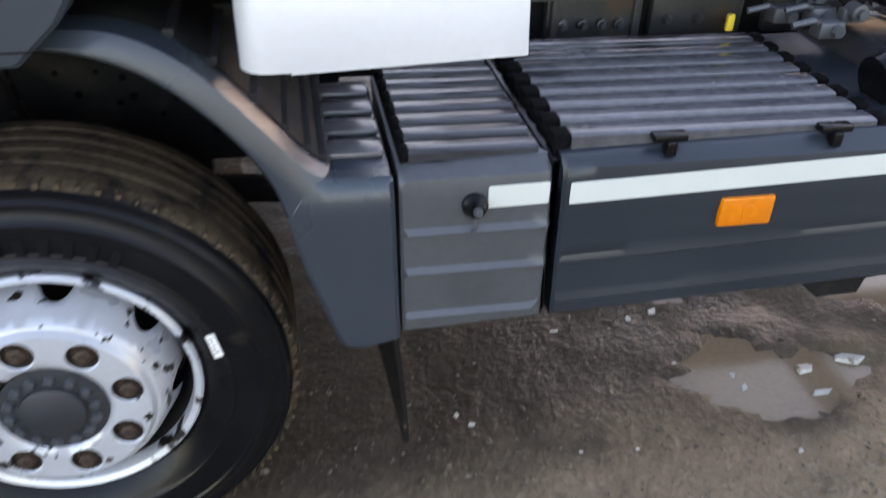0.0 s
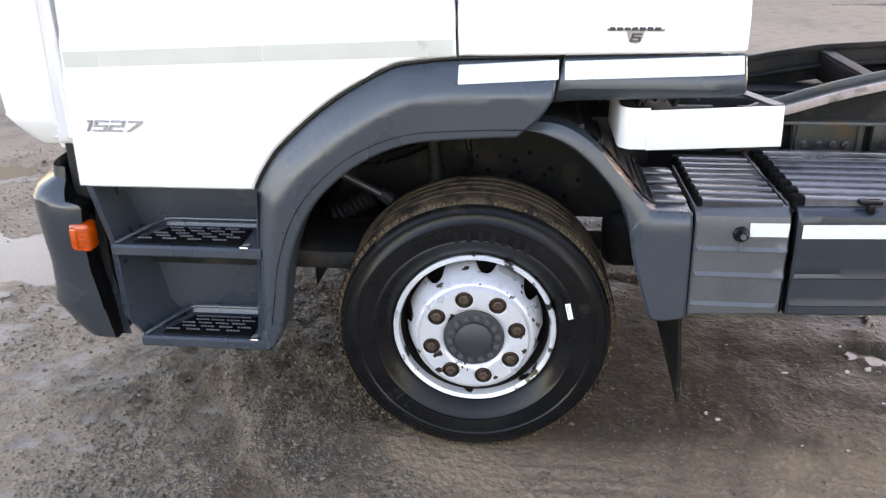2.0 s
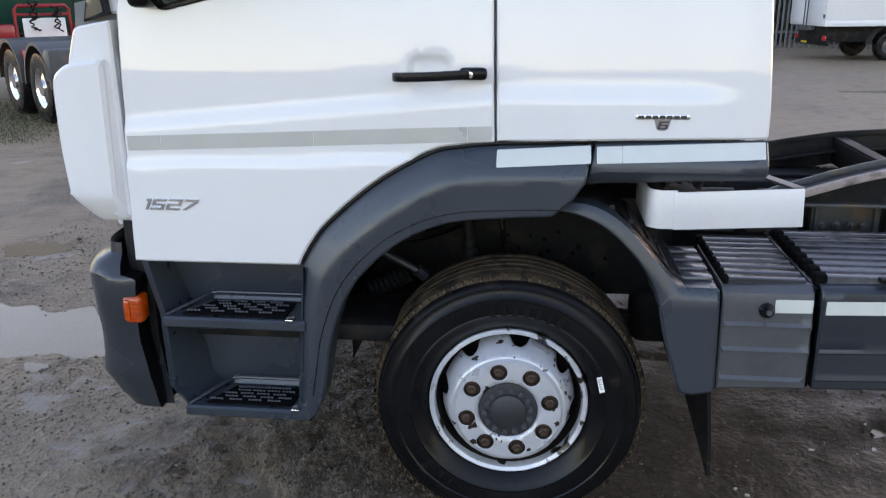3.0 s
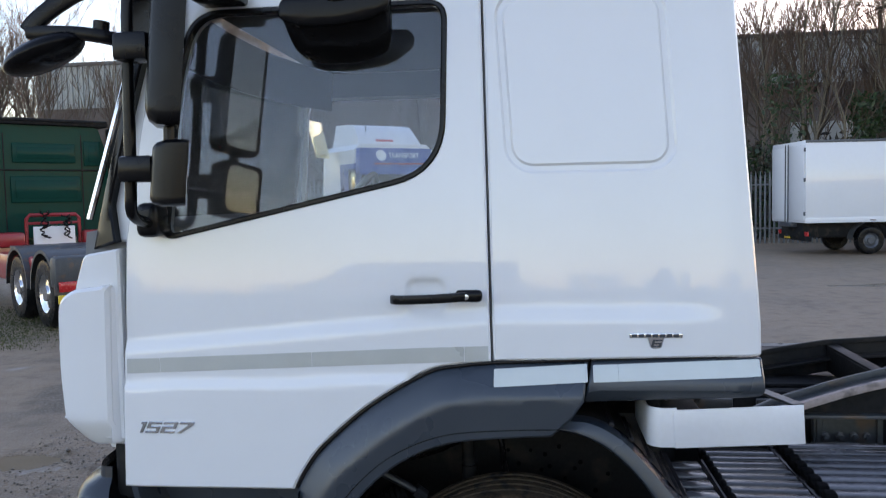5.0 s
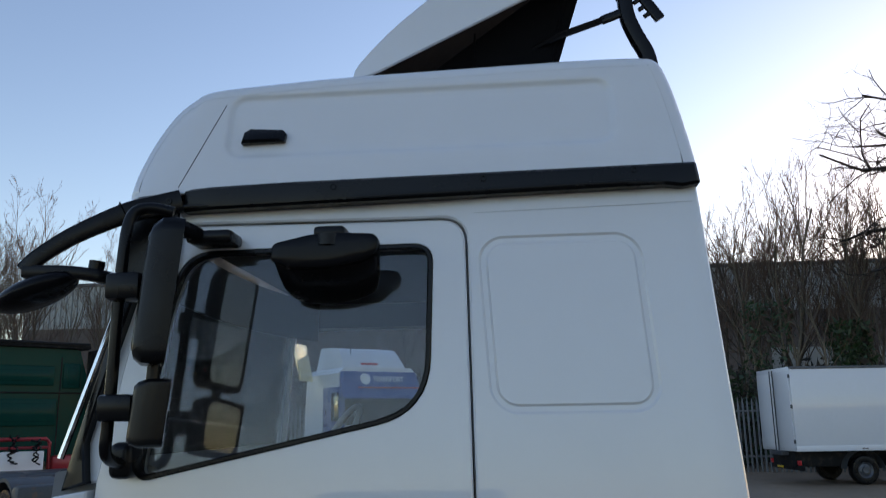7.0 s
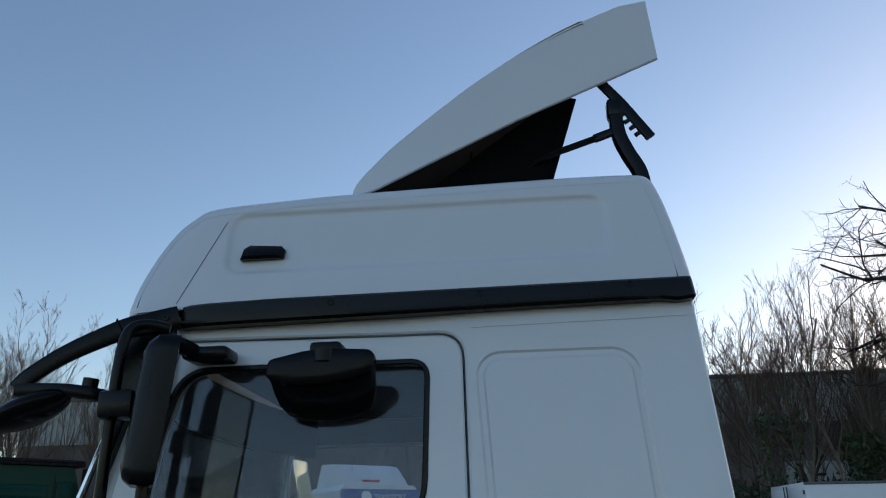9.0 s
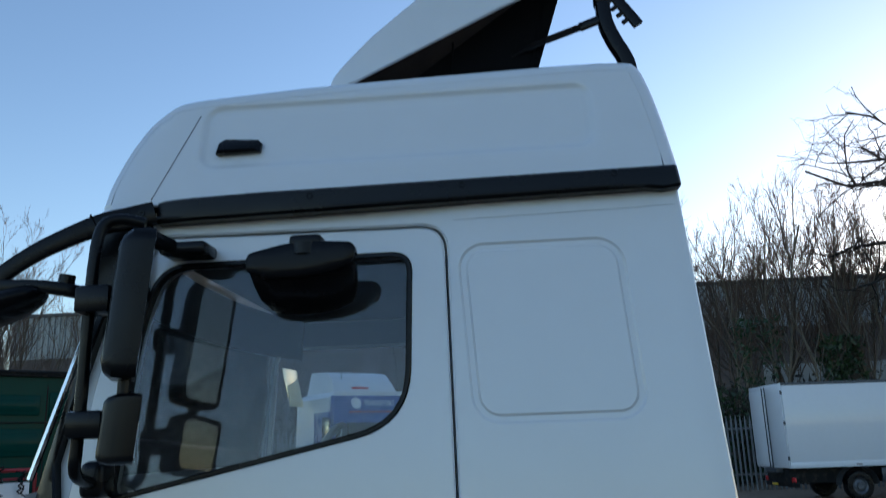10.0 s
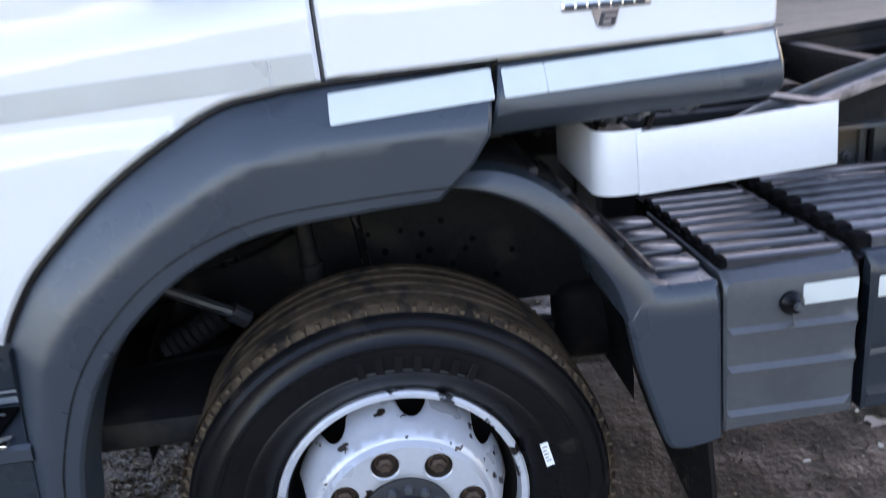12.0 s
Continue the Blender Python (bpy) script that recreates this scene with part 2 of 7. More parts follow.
def offset(loop, d):
    """Moves a counter-clockwise loop inwards by d."""
    out, k = [], len(loop)
    for i in range(k):
        a, b, c = Vector(loop[i - 1]), Vector(loop[i]), Vector(loop[(i + 1) % k])
        n1, n2 = Vector((a.y - b.y, b.x - a.x)).normalized(), Vector((b.y - c.y, c.x - b.x)).normalized()
        n = n1 + n2
        n = n.normalized() if n.length > 1e-6 else n1
        out.append(tuple(b + n * d / max(0.5, n.dot(n1))))
    return out

def inside(P, loop):
    P, L = np.asarray(P, float), np.asarray(loop, float)
    res = np.zeros(len(P), bool)
    for (x1, y1), (x2, y2) in zip(L, np.roll(L, -1, 0)):
        if y1 == y2:
            continue
        hit = ((y1 > P[:, 1]) != (y2 > P[:, 1])) & (P[:, 0] < (x2 - x1) * (P[:, 1] - y1) / (y2 - y1) + x1)
        res ^= hit
    return res

def panel(loop, f, th=0.02, holes=(), r=0.005, step=0.03, m=None, lines=()):
    """A sheet over the (x, z) outline, its front at y = f(x, z), facing -y, th thick, with edges rounded by r."""
    loops = [resample(loop if area2(loop) > 0 else loop[::-1], step)]
    loops += [resample(h if area2(h) < 0 else h[::-1], step) for h in holes]
    pts, edges, rim = [], [], set()
    for L in loops:
        for ring, outer in ((L, True), (offset(L, r), False)):
            k = len(pts)
            pts += ring
            edges += [(k + i, k + (i + 1) % len(ring)) for i in range(len(ring))]
            if outer:
                rim |= set(range(k, k + len(ring)))
    for L in lines:
        k = len(pts)
        pts += L
        edges += [(k + i, k + i + 1) for i in range(len(L) - 1)]
    A = np.asarray(loops[0])
    gx, gz = np.arange(A[:, 0].min(), A[:, 0].max(), step), np.arange(A[:, 1].min(), A[:, 1].max(), step)
    G = np.array([(x, z) for x in gx for z in gz])
    if len(G):
        ok = inside(G, offset(loops[0], r * 1.6 + step * 0.3))
        for h in loops[1:]:
            ok &= ~inside(G, offset(h, r * 1.6 + step * 0.3))
        for L in lines:
            Q = np.asarray(L)
            ok &= (((G[:, None, :] - Q[None, :, :]) ** 2).sum(2).min(1) > (0.45 * step) ** 2)
        pts += [tuple(p) for p in G[ok]]
    V, _, F, OV, _, _ = delaunay_2d_cdt([Vector(p) for p in pts], edges, [], 0, 1e-6)
    C = np.array([sum((V[i] for i in fc), Vector((0, 0))) / len(fc) for fc in F])
    keep = inside(C, loops[0])
    for h in loops[1:]:
        keep &= ~inside(C, h)
    F = [fc for fc, k in zip(F, keep) if k]
    border = [any(o in rim for o in ov) for ov in OV]
    bm = bmesh.new()
    front = [bm.verts.new((v.x, f(v.x, v.y) + (r if b else 0), v.y)) for v, b in zip(V, border)]
    back = [bm.verts.new((v.x, f(v.x, v.y) + th, v.y)) for v in V]
    count = {}
    for fc in F:
        bm.faces.new([front[i] for i in fc])
        bm.faces.new([back[i] for i in reversed(fc)])
        for a, b in zip(fc, list(fc[1:]) + [fc[0]]):
            count[frozenset((a, b))] = count.get(frozenset((a, b)), 0) + 1
    for e, c in count.items():
        if c == 1:
            a, b = e
            bm.faces.new((front[a], front[b], back[b], back[a]))
    for v in [v for v in bm.verts if not v.link_faces]:
        bm.verts.remove(v)
    bmesh.ops.recalc_face_normals(bm, faces=bm.faces)
    if m is not None:
        moved(bm, m)
    return bm

def box(x0, x1, y0, y1, z0, z1, r=0.0, seg=2):
    bm = bmesh.new()
    bmesh.ops.create_cube(bm, size=1)
    moved(bm, Matrix.Translation(((x0 + x1) / 2, (y0 + y1) / 2, (z0 + z1) / 2)) @ Matrix.Diagonal((abs(x1 - x0), abs(y1 - y0), abs(z1 - z0), 1)))
    if r > 0:
        r = min(r, 0.45 * min(abs(x1 - x0), abs(y1 - y0), abs(z1 - z0)))
        bmesh.ops.bevel(bm, geom=list(bm.edges), offset=r, segments=seg, affect="EDGES", profile=0.5)
    return bm

def sweep(pts, sec, up=(0, 0, 1), closed=False, caps=True, scale=None):
    """A section (2D points: across, up) carried along a 3D path."""
    P = [Vector(p) for p in pts]
    bm = bmesh.new()
    rings = []
    for i, p in enumerate(P):
        a = P[i - 1] if (i or closed) else p
        b = P[(i + 1) % len(P)] if (i < len(P) - 1 or closed) else p
        t = (b - a).normalized()
        u = Vector(up)
        s = t.cross(u)
        if s.length < 1e-3:
            s = t.cross(Vector((1, 0.2, 0)))
        s.normalize()
        u = s.cross(t)
        k = scale[i] if scale else 1.0
        rings.append([bm.verts.new(p + s * (c[0] * k) + u * (c[1] * k)) for c in sec])
    n = len(sec)
    for i in range(len(rings) - (0 if closed else 1)):
        A, B = rings[i], rings[(i + 1) % len(rings)]
        for j in range(n):
            bm.faces.new((A[j], A[(j + 1) % n], B[(j + 1) % n], B[j]))
    if caps and not closed:
        bm.faces.new(rings[0]); bm.faces.new(rings[-1][::-1])
    bmesh.ops.recalc_face_normals(bm, faces=bm.faces)
    return bm

def circle(r, n=10, b=None):
    return [(r * math.cos(2 * math.pi * i / n), (b or r) * math.sin(2 * math.pi * i / n)) for i in range(n)]

def tube(pts, r, n=10, **k):
    return sweep(pts, circle(r, n), **k)

def rect(w, h, r=0.003):
    return rounded([(-w / 2, -h / 2), (w / 2, -h / 2), (w / 2, h / 2), (-w / 2, h / 2)], r, 2)

def lathe(profile, centre, segs=48, axis="y", closed=True):
    """Turns (radius, along) points round an axis through centre; along grows with the axis."""
    bm = bmesh.new()
    rings = []
    for i in range(segs):
        a = 2 * math.pi * i / segs
        ring = []
        for rr, h in profile:
            c, s = rr * math.cos(a), rr * math.sin(a)
            p = {"y": (c, h, s), "x": (h, c, s), "z": (c, s, h)}[axis]
            ring.append(bm.verts.new(Vector(centre) + Vector(p)))
        rings.append(ring)
    k = len(profile)
    for i in range(segs):
        A, B = rings[i], rings[(i + 1) % segs]
        for j in range(k if closed else k - 1):
            q = [A[j], A[(j + 1) % k], B[(j + 1) % k], B[j]]
            if profile[j][0] < 1e-6 and profile[(j + 1) % k][0] < 1e-6:
                continue
            bm.faces.new(q)
    bmesh.ops.remove_doubles(bm, verts=bm.verts, dist=1e-6)
    bmesh.ops.recalc_face_normals(bm, faces=bm.faces)
    return bm

def loft(sections, closed=False, caps=False):
    bm = bmesh.new()
    R = [[bm.verts.new(p) for p in s] for s in sections]
    n = len(R[0])
    for A, B in zip(R, R[1:]):
        for j in range(n if closed else n - 1):
            bm.faces.new((A[j], A[(j + 1) % n], B[(j + 1) % n], B[j]))
    if caps:
        bm.faces.new(R[0][::-1]); bm.faces.new(R[-1])
    bmesh.ops.recalc_face_normals(bm, faces=bm.faces)
    return bm

def text_mesh(body, size, depth=0.001, bold=0.0):
    cu = bpy.data.curves.new("text", "FONT")
    cu.body, cu.size, cu.extrude, cu.offset = body, size, depth, bold
    ob = bpy.data.objects.new("text", cu)
    scene.collection.objects.link(ob)
    me = bpy.data.meshes.new_from_object(ob.evaluated_get(bpy.context.evaluated_depsgraph_get()))
    bm = bmesh.new()
    bm.from_mesh(me)
    bpy.data.objects.remove(ob); bpy.data.curves.remove(cu); bpy.data.meshes.remove(me)
    return bm

# ---- the white lorry: cab side at y = 0, front towards -x, hub at the origin's axle ----
HUBZ, FAR = 0.401, 2.36
def side_y(x, z):
    """The cab's flank: slight tumblehome, a swelling below the waist crease, rounded to the rear corner."""
    y = 0.066 * max(0.0, z - 1.42)
    zc = 1.352 + 0.085 * min(0.0, x)
    y += 0.014 * smooth01(zc, zc + 0.045, z) * (1 - 0.9 * smooth01(0.46, 0.64, x))
    zd = 1.205 + 0.03 * x
    y += 0.011 * smooth01(zd - 0.014, zd, z) * (1 - smooth01(-0.30, 0.10, x))
    y += 0.006 * smooth01(0.62, 0.70, x + 0.070 * (z - 1.3))
    y += 0.05 * smooth01(-1.05, -1.30, x) ** 2
    return y

lorry = thing("lorry", (0, FAR / 2, 0), "white sleeper-cab lorry with grey plastic trim standing on wet gravel", "truck")

FENDER_OUT = [(-0.613, 0.865), (-0.579, 0.924), (-0.524, 0.993), (-0.386, 1.110), (-0.224, 1.203), (-0.130, 1.224), (-0.036, 1.233)]
fender_curve = curve2(FENDER_OUT, closed=False, n=5)

# pressed shapes with rounded corners
def rrect_d(x, z, x0, x1, z0, z1, r, lean=0.0):
    x -= lean * (z - (z0 + z1) / 2)
    qx, qz = abs(x - (x0 + x1) / 2) - (x1 - x0) / 2 + r, abs(z - (z0 + z1) / 2) - (z1 - z0) / 2 + r
    return math.hypot(max(qx, 0), max(qz, 0)) + min(max(qx, qz), 0) - r
def rrect_line(x0, x1, z0, z1, r, lean, grow):
    """The closed line at the distance grow outside such a shape."""
    pts = []
    rr = max(0.004, r + grow)
    for cx, cz, a0 in ((x1 - r, z1 - r, 0), (x0 + r, z1 - r, 90), (x0 + r, z0 + r, 180), (x1 - r, z0 + r, 270)):
        for k in range(9):
            a = radians(a0 + 11.25 * k)
            pts.append((cx + rr * math.cos(a), cz + rr * math.sin(a)))
    pts = [(x + lean * (z - (z0 + z1) / 2), z) for x, z in resample(pts, 0.014)]
    return pts + pts[:1]
# door skin with its window opening
window_outline = rounded([(-1.010, 1.594), (-0.170, 1.776), (-0.157, 2.262), (-0.905, 2.262), (-0.962, 2.08)], [0.05, 0.15, 0.06, 0.09, 0.10], 8)
door_loop = ([(-1.143, 0.862), (-0.622, 0.864)] + [(x - 0.006, z + 0.008) for x, z in fender_curve[1:]]
             + rounded([(-0.042, 1.246), (-0.060, 2.335), (-0.905, 2.345), (-1.06, 2.0), (-1.123, 1.60)], [0, 0.075, 0.03, 0.1, 0], 6))
def door_y(x, z):
    y = side_y(x, z)
    d = rrect_d(x, z, -0.288, -0.163, 1.372, 1.478, 0.035)
    return y + 0.013 * smooth01(0.004, -0.022, d)
recess_lines = [rrect_line(-0.288, -0.163, 1.372, 1.478, 0.035, 0.0, q) for q in (0.004, -0.003, -0.009, -0.015, -0.022)]
door = part("door", panel(door_loop, door_y, 0.035, [window_outline], 0.006, 0.016, None, recess_lines), WHITE, lorry, "white painted cab door with black handle")
part("window_seal", panel(offset(window_outline, -0.004), lambda x, z: side_y(x, z) - 0.004, 0.03, [offset(window_outline, 0.012)], 0.004, 0.04), BLACK, door, "black rubber window seal")
pane = part("pane", panel(offset(window_outline, 0.010), lambda x, z: side_y(x, z) + 0.010 + 0.030 * (z - 1.63) - 0.015 * max(0.0, -0.6 - x), 0.003, (), 0.0008, 0.04), GLASS, door, "tinted side window glass")
pane.visible_shadow = False
# handle with lock
hp = [(-0.318, 0.004, 1.419), (-0.305, -0.022, 1.420), (-0.27, -0.036, 1.4215), (-0.20, -0.040, 1.424), (-0.13, -0.034, 1.4275), (-0.10, -0.020, 1.429)]
handle = part("handle", join(sweep(curve2(hp, False, 5), rect(0.016, 0.026, 0.006), scale=[0.75] + [1.0] * 24 + [0.9]),
                             box(-0.138, -0.062, -0.030, 0.0, 1.412, 1.446, 0.012, 3)), BLACK, door, "black pull handle")
part("lock", lathe([(0, 0.002), (0.0085, 0.002), (0.0085, -0.003), (0.006, -0.004), (0, -0.003)], (-0.107, -0.031, 1.428), 20), CHROME, handle, "chrome key lock")
# silver stripe in four pieces
for a, b in ((-1.122, -1.020), (-1.018, -0.560), (-0.558, -0.118), (-0.116, -0.050)):
    zz = lambda x: 1.202 + (x + 1.122) * 0.038
    part("stripe", panel([(a, zz(a)), (b, zz(b)), (b, zz(b) + 0.043), (a, zz(a) + 0.043)], lambda x, z: side_y(x, z) - 0.0015, 0.001, (), 0.0004, 0.05), STRIPE, door, "silver reflective stripe")
# model number
GLYPH = {"1": (0.40, [(0, 1), (1, 1), (1, 0), (0.42, 0), (0.42, 0.78), (0, 0.78)]),
         "5": (0.95, [(0, 1), (1, 1), (1, 0.80), (0.26, 0.80), (0.26, 0.60), (1, 0.60), (1, 0), (0, 0), (0, 0.2), (0.74, 0.2), (0.74, 0.4), (0, 0.4)]),
         "2": (1.0, [(0, 1), (1, 1), (1, 0.4), (0.26, 0.4), (0.26, 0.2), (1, 0.2), (1, 0), (0, 0), (0, 0.6), (0.74, 0.6), (0.74, 0.80), (0, 0.80)]),
         "7": (1.0, [(0, 1), (1, 1), (1, 0.74), (0.36, 0), (0.02, 0), (0.66, 0.78), (0, 0.78)])}
def italic_number(text, x0, z0, h, w, slant, gap):
    """Squared italic figures of one height, cut from bright sheet."""
    out, x = [], x0
    for ch in text:
        k, pts = GLYPH[ch]
        out.append(panel([(x + px * w * k + slant * pz * h, z0 + pz * h) for px, pz in pts], lambda x, z: side_y(x, z) - 0.004, 0.004, (), 0.0012, 0.03))
        x += w * k + gap
    return join(*out)
num = italic_number("1527", -1.093, 1.027, 0.034, 0.044, 0.48, 0.0055)
part("model_number", num, CHROME, door, "chrome number 1527")

# sleeper panel with pressed rectangle
PRESS = (0.014, 0.440, 1.788, 2.254, 0.055, -0.062)
def sleeper_y(x, z):
    d = rrect_d(x, z, *PRESS)
    return side_y(x, z) + 0.0058 * smooth01(0.0235, 0.0165, d) * smooth01(-0.004, 0.003, d)
press_lines = [rrect_line(*PRESS, q) for q in (-0.008, -0.004, -0.0005, 0.003, 0.010, 0.0165, 0.020, 0.0235, 0.028)]
sleeper_loop = rounded([(-0.035, 1.243), (0.690, 1.2575), (0.688, 1.34), (0.616, 2.43), (-0.975, 2.43), (-0.912, 2.353), (-0.053, 2.343)], [0.004, 0.012, 0.0, 0.004, 0.004, 0.0, 0.08], 6)
part("cab_side", panel(sleeper_loop, sleeper_y, 0.03, (), 0.006, 0.020, None, press_lines), WHITE, lorry, "white sleeper side with a pressed panel")
part("cab_crease", sweep([(-0.03 + 0.03 * i, side_y(-0.03 + 0.03 * i, 2.352 + 0.0004 * i) - 0.0008, 2.352 + 0.0004 * i) for i in range(22)], rect(0.0010, 0.002, 0.0003), up=(0, 1, 0)), STRIPE, lorry)
# front corner panel
def corner_y(x, z):
    return 0.026 + 0.42 * max(0.0, -1.19 - x) ** 1.25
part("upper_corner_panel", panel(rounded([(-1.142, 0.995), (-1.25, 0.995), (-1.300, 1.06), (-1.305, 1.44), (-1.262, 1.553), (-1.142, 1.572)], [0.0, 0.02, 0.03, 0.03, 0.02, 0.0], 5), corner_y, 0.05, (), 0.006, 0.02), WHITE, lorry, "white panel below the windscreen")
corner_loop = rounded([(-1.152, 0.978), (-1.272, 0.976), (-1.334, 1.060), (-1.346, 1.20), (-1.344, 1.36), (-1.338, 1.415), (-1.285, 1.452), (-1.164, 1.466), (-1.170, 1.20), (-1.172, 1.062)], [0.004, 0.03, 0.02, 0.04, 0.03, 0.04, 0.03, 0.004, 0.0, 0.0], 5)
def lower_corner_y(x, z):
    return -0.004 + 0.42 * max(0.0, -1.24 - x) ** 1.25 + 0.045 * smooth01(1.070, 0.97, z)
part("corner_panel", panel(corner_loop, lower_corner_y, 0.04, (), 0.010, 0.018, None, [[(-1.33 + 0.02 * k, 1.066) for k in range(8)]]), WHITE, lorry, "white front corner panel, bevelled below")
part("corner_flange", panel([(-1.146, 0.990), (-1.180, 0.990), (-1.180, 1.46), (-1.140, 1.46)], lambda x, z: 0.006 + 1.1 * max(0.0, x + 1.176), 0.02, (), 0.004, 0.03), WHITE, lorry)
# pillar between door and windscreen
part("windscreen_pillar", panel([(-1.132, 1.59), (-1.235, 1.585), (-1.215, 1.66), (-0.985, 2.43), (-0.90, 2.43), (-1.065, 2.01)], lambda x, z: side_y(x, z) + 0.01 + 0.25 * max(0, -1.05 - x + (z - 1.6) * 0.2), 0.05, (), 0.008, 0.03), WHITE, lorry)
part("pillar_cover", panel([(-1.262, 1.565), (-1.16, 1.59), (-1.185, 1.70), (-1.045, 2.2), (-1.072, 2.2), (-1.225, 1.70)], lambda x, z: side_y(x, z) - 0.012 + 0.2 * max(0, -1.1 - x + (z - 1.6) * 0.2), 0.05, (), 0.006, 0.03), BLACK, lorry)
part("windscreen_trim", tube([(-1.245, 0.06, 1.66), (-1.13, 0.10, 2.08), (-1.06, 0.13, 2.36)], 0.010, 8), CHROME, lorry, "bright windscreen edge")

# shell behind the skins: floor, back wall, roof lining, far side, front wall
part("cab_back", loft([[(0.655 - 0.072 * (z - 1.25), y, z) for y in (0.13, FAR - 0.13)] for z in (1.22, 1.6, 2.0, 2.44)] + [[(0.625 - 0.072 * (z - 1.25), y, z) for y in (0.13, FAR - 0.13)] for z in (2.44, 2.0, 1.6, 1.22)], closed=False), INTERIOR, lorry)
part("cab_floor", box(-1.25, 0.63, 0.06, FAR - 0.06, 1.15, 1.19, 0.01), INTERIOR_DARK, lorry)
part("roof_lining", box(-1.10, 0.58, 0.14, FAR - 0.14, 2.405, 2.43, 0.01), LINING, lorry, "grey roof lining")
far_m = Matrix.Translation((0, FAR, 0)) @ Matrix.Diagonal((1, -1, 1, 1))
far_window = rounded([(-1.22, 1.60), (-0.15, 1.70), (-0.15, 2.26), (-1.17, 2.26)], [0.05, 0.10, 0.06, 0.09], 6)
far_loop = [(-1.143, 0.862), (0.69, 0.9), (0.69, 1.26), (0.616, 2.43), (-1.20, 2.43), (-1.27, 1.6)]
part("far_side", panel(far_loop, lambda x, z: side_y(x, z), 0.04, [far_window], 0.006, 0.08, far_m), WHITE, lorry)
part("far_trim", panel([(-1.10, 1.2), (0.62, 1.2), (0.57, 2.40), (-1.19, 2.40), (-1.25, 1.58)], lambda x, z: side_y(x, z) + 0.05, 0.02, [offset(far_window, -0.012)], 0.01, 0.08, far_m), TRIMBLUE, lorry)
fp = part("far_pane", panel(offset(far_window, -0.01), lambda x, z: side_y(x, z) + 0.02, 0.003, (), 0.0008, 0.1, far_m), GLASS, lorry)
fp.visible_shadow = False
part("door_trim", panel([(-1.10, 1.2), (0.60, 1.2), (0.56, 2.40), (-0.94, 2.40), (-1.10, 1.62)], lambda x, z: side_y(x, z) + 0.045, 0.02, [offset(window_outline, 0.004)], 0.01, 0.05), INTERIOR, lorry)
ws = part("windscreen", panel([(-1.0, 1.60), (1.0, 1.60), (0.93, 2.36), (-0.93, 2.36)], lambda x, z: 0.16 * abs(x) ** 2.4 + 0.17 * (z - 1.6), 0.006, (), 0.001, 0.06, Matrix.Translation((-1.40, FAR / 2, 0)) @ pose(0, 0, 0, 0, 0, -90)), GLASS, lorry, "wide windscreen glass")
ws.visible_shadow = False
part("front_wall", panel([(-1.08, 0.95), (1.08, 0.95), (1.06, 1.60), (-1.06, 1.60)], lambda x, z: 0.14 * abs(x) ** 2.6, 0.05, (), 0.02, 0.08, Matrix.Translation((-1.42, FAR / 2, 0)) @ pose(0, 0, 0, 0, 0, -90)), WHITE, lorry, "white cab front")
part("front_header", panel([(-0.98, 2.34), (0.98, 2.34), (0.94, 2.46), (-0.94, 2.46)], lambda x, z: 0.16 * abs(x) ** 2.4 + 0.17 * (z - 1.6), 0.05, (), 0.01, 0.08, Matrix.Translation((-1.405, FAR / 2, 0)) @ pose(0, 0, 0, 0, 0, -90)), WHITE, lorry)
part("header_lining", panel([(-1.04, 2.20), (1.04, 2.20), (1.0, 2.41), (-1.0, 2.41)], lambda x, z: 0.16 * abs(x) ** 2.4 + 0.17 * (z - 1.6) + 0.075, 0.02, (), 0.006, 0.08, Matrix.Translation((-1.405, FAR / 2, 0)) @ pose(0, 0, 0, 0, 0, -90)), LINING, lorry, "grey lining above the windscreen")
# dashboard, steering wheel, seat
part("dashboard", loft([[(-1.32, y, 1.2), (-1.28, y, 1.62), (-1.05, y, 1.66), (-0.86, y, 1.58), (-0.82, y, 1.44), (-0.95, y, 1.2)] for y in (0.10, 0.5, 1.2, 1.9, FAR - 0.1)], True, True), DASH, lorry)
wheel_ring = [(-0.80 + 0.16 * math.sin(a) * 0.6, 1.72 + 0.22 * math.cos(a), 1.66 + 0.22 * math.sin(a) * 0.75) for a in [2 * math.pi * i / 36 for i in range(36)]]
part("steering_wheel", join(tube(wheel_ring, 0.016, 8, closed=True), tube([(-0.88, 1.72, 1.50), (-0.80, 1.72, 1.66)], 0.045, 10), tube([(-0.81, 1.52, 1.655), (-0.81, 1.92, 1.655)], 0.014, 8)), INTERIOR, lorry, "pale steering wheel")
for y0 in (0.30, 1.45):
    part("seat", join(box(-0.35, 0.15, y0, y0 + 0.52, 1.19, 1.50, 0.06, 3), moved(box(-0.06, 0.08, y0 + 0.02, y0 + 0.50, 0, 0.36, 0.05, 3), pose(0.08, 0, 1.45, 0, 12, 0))), INTERIOR_DARK, lorry)

# high roof: moulding with a round shoulder, split by a seam behind the nose
roof_line = curve2([(-1.118, 2.455), (-1.110, 2.53), (-1.082, 2.62), (-1.046, 2.695), (-1.004, 2.752), (-0.948, 2.792), (-0.87, 2.822), (-0.60, 2.842), (-0.385, 2.852), (0.228, 2.866), (0.48, 2.864), (0.550, 2.845), (0.580, 2.77), (0.602, 2.66), (0.620, 2.54), (0.630, 2.455)], False, 5)
RR = 0.045
ROOF_PRESS = (-0.80, 0.397, 2.560, 2.778, 0.05, 0.0)
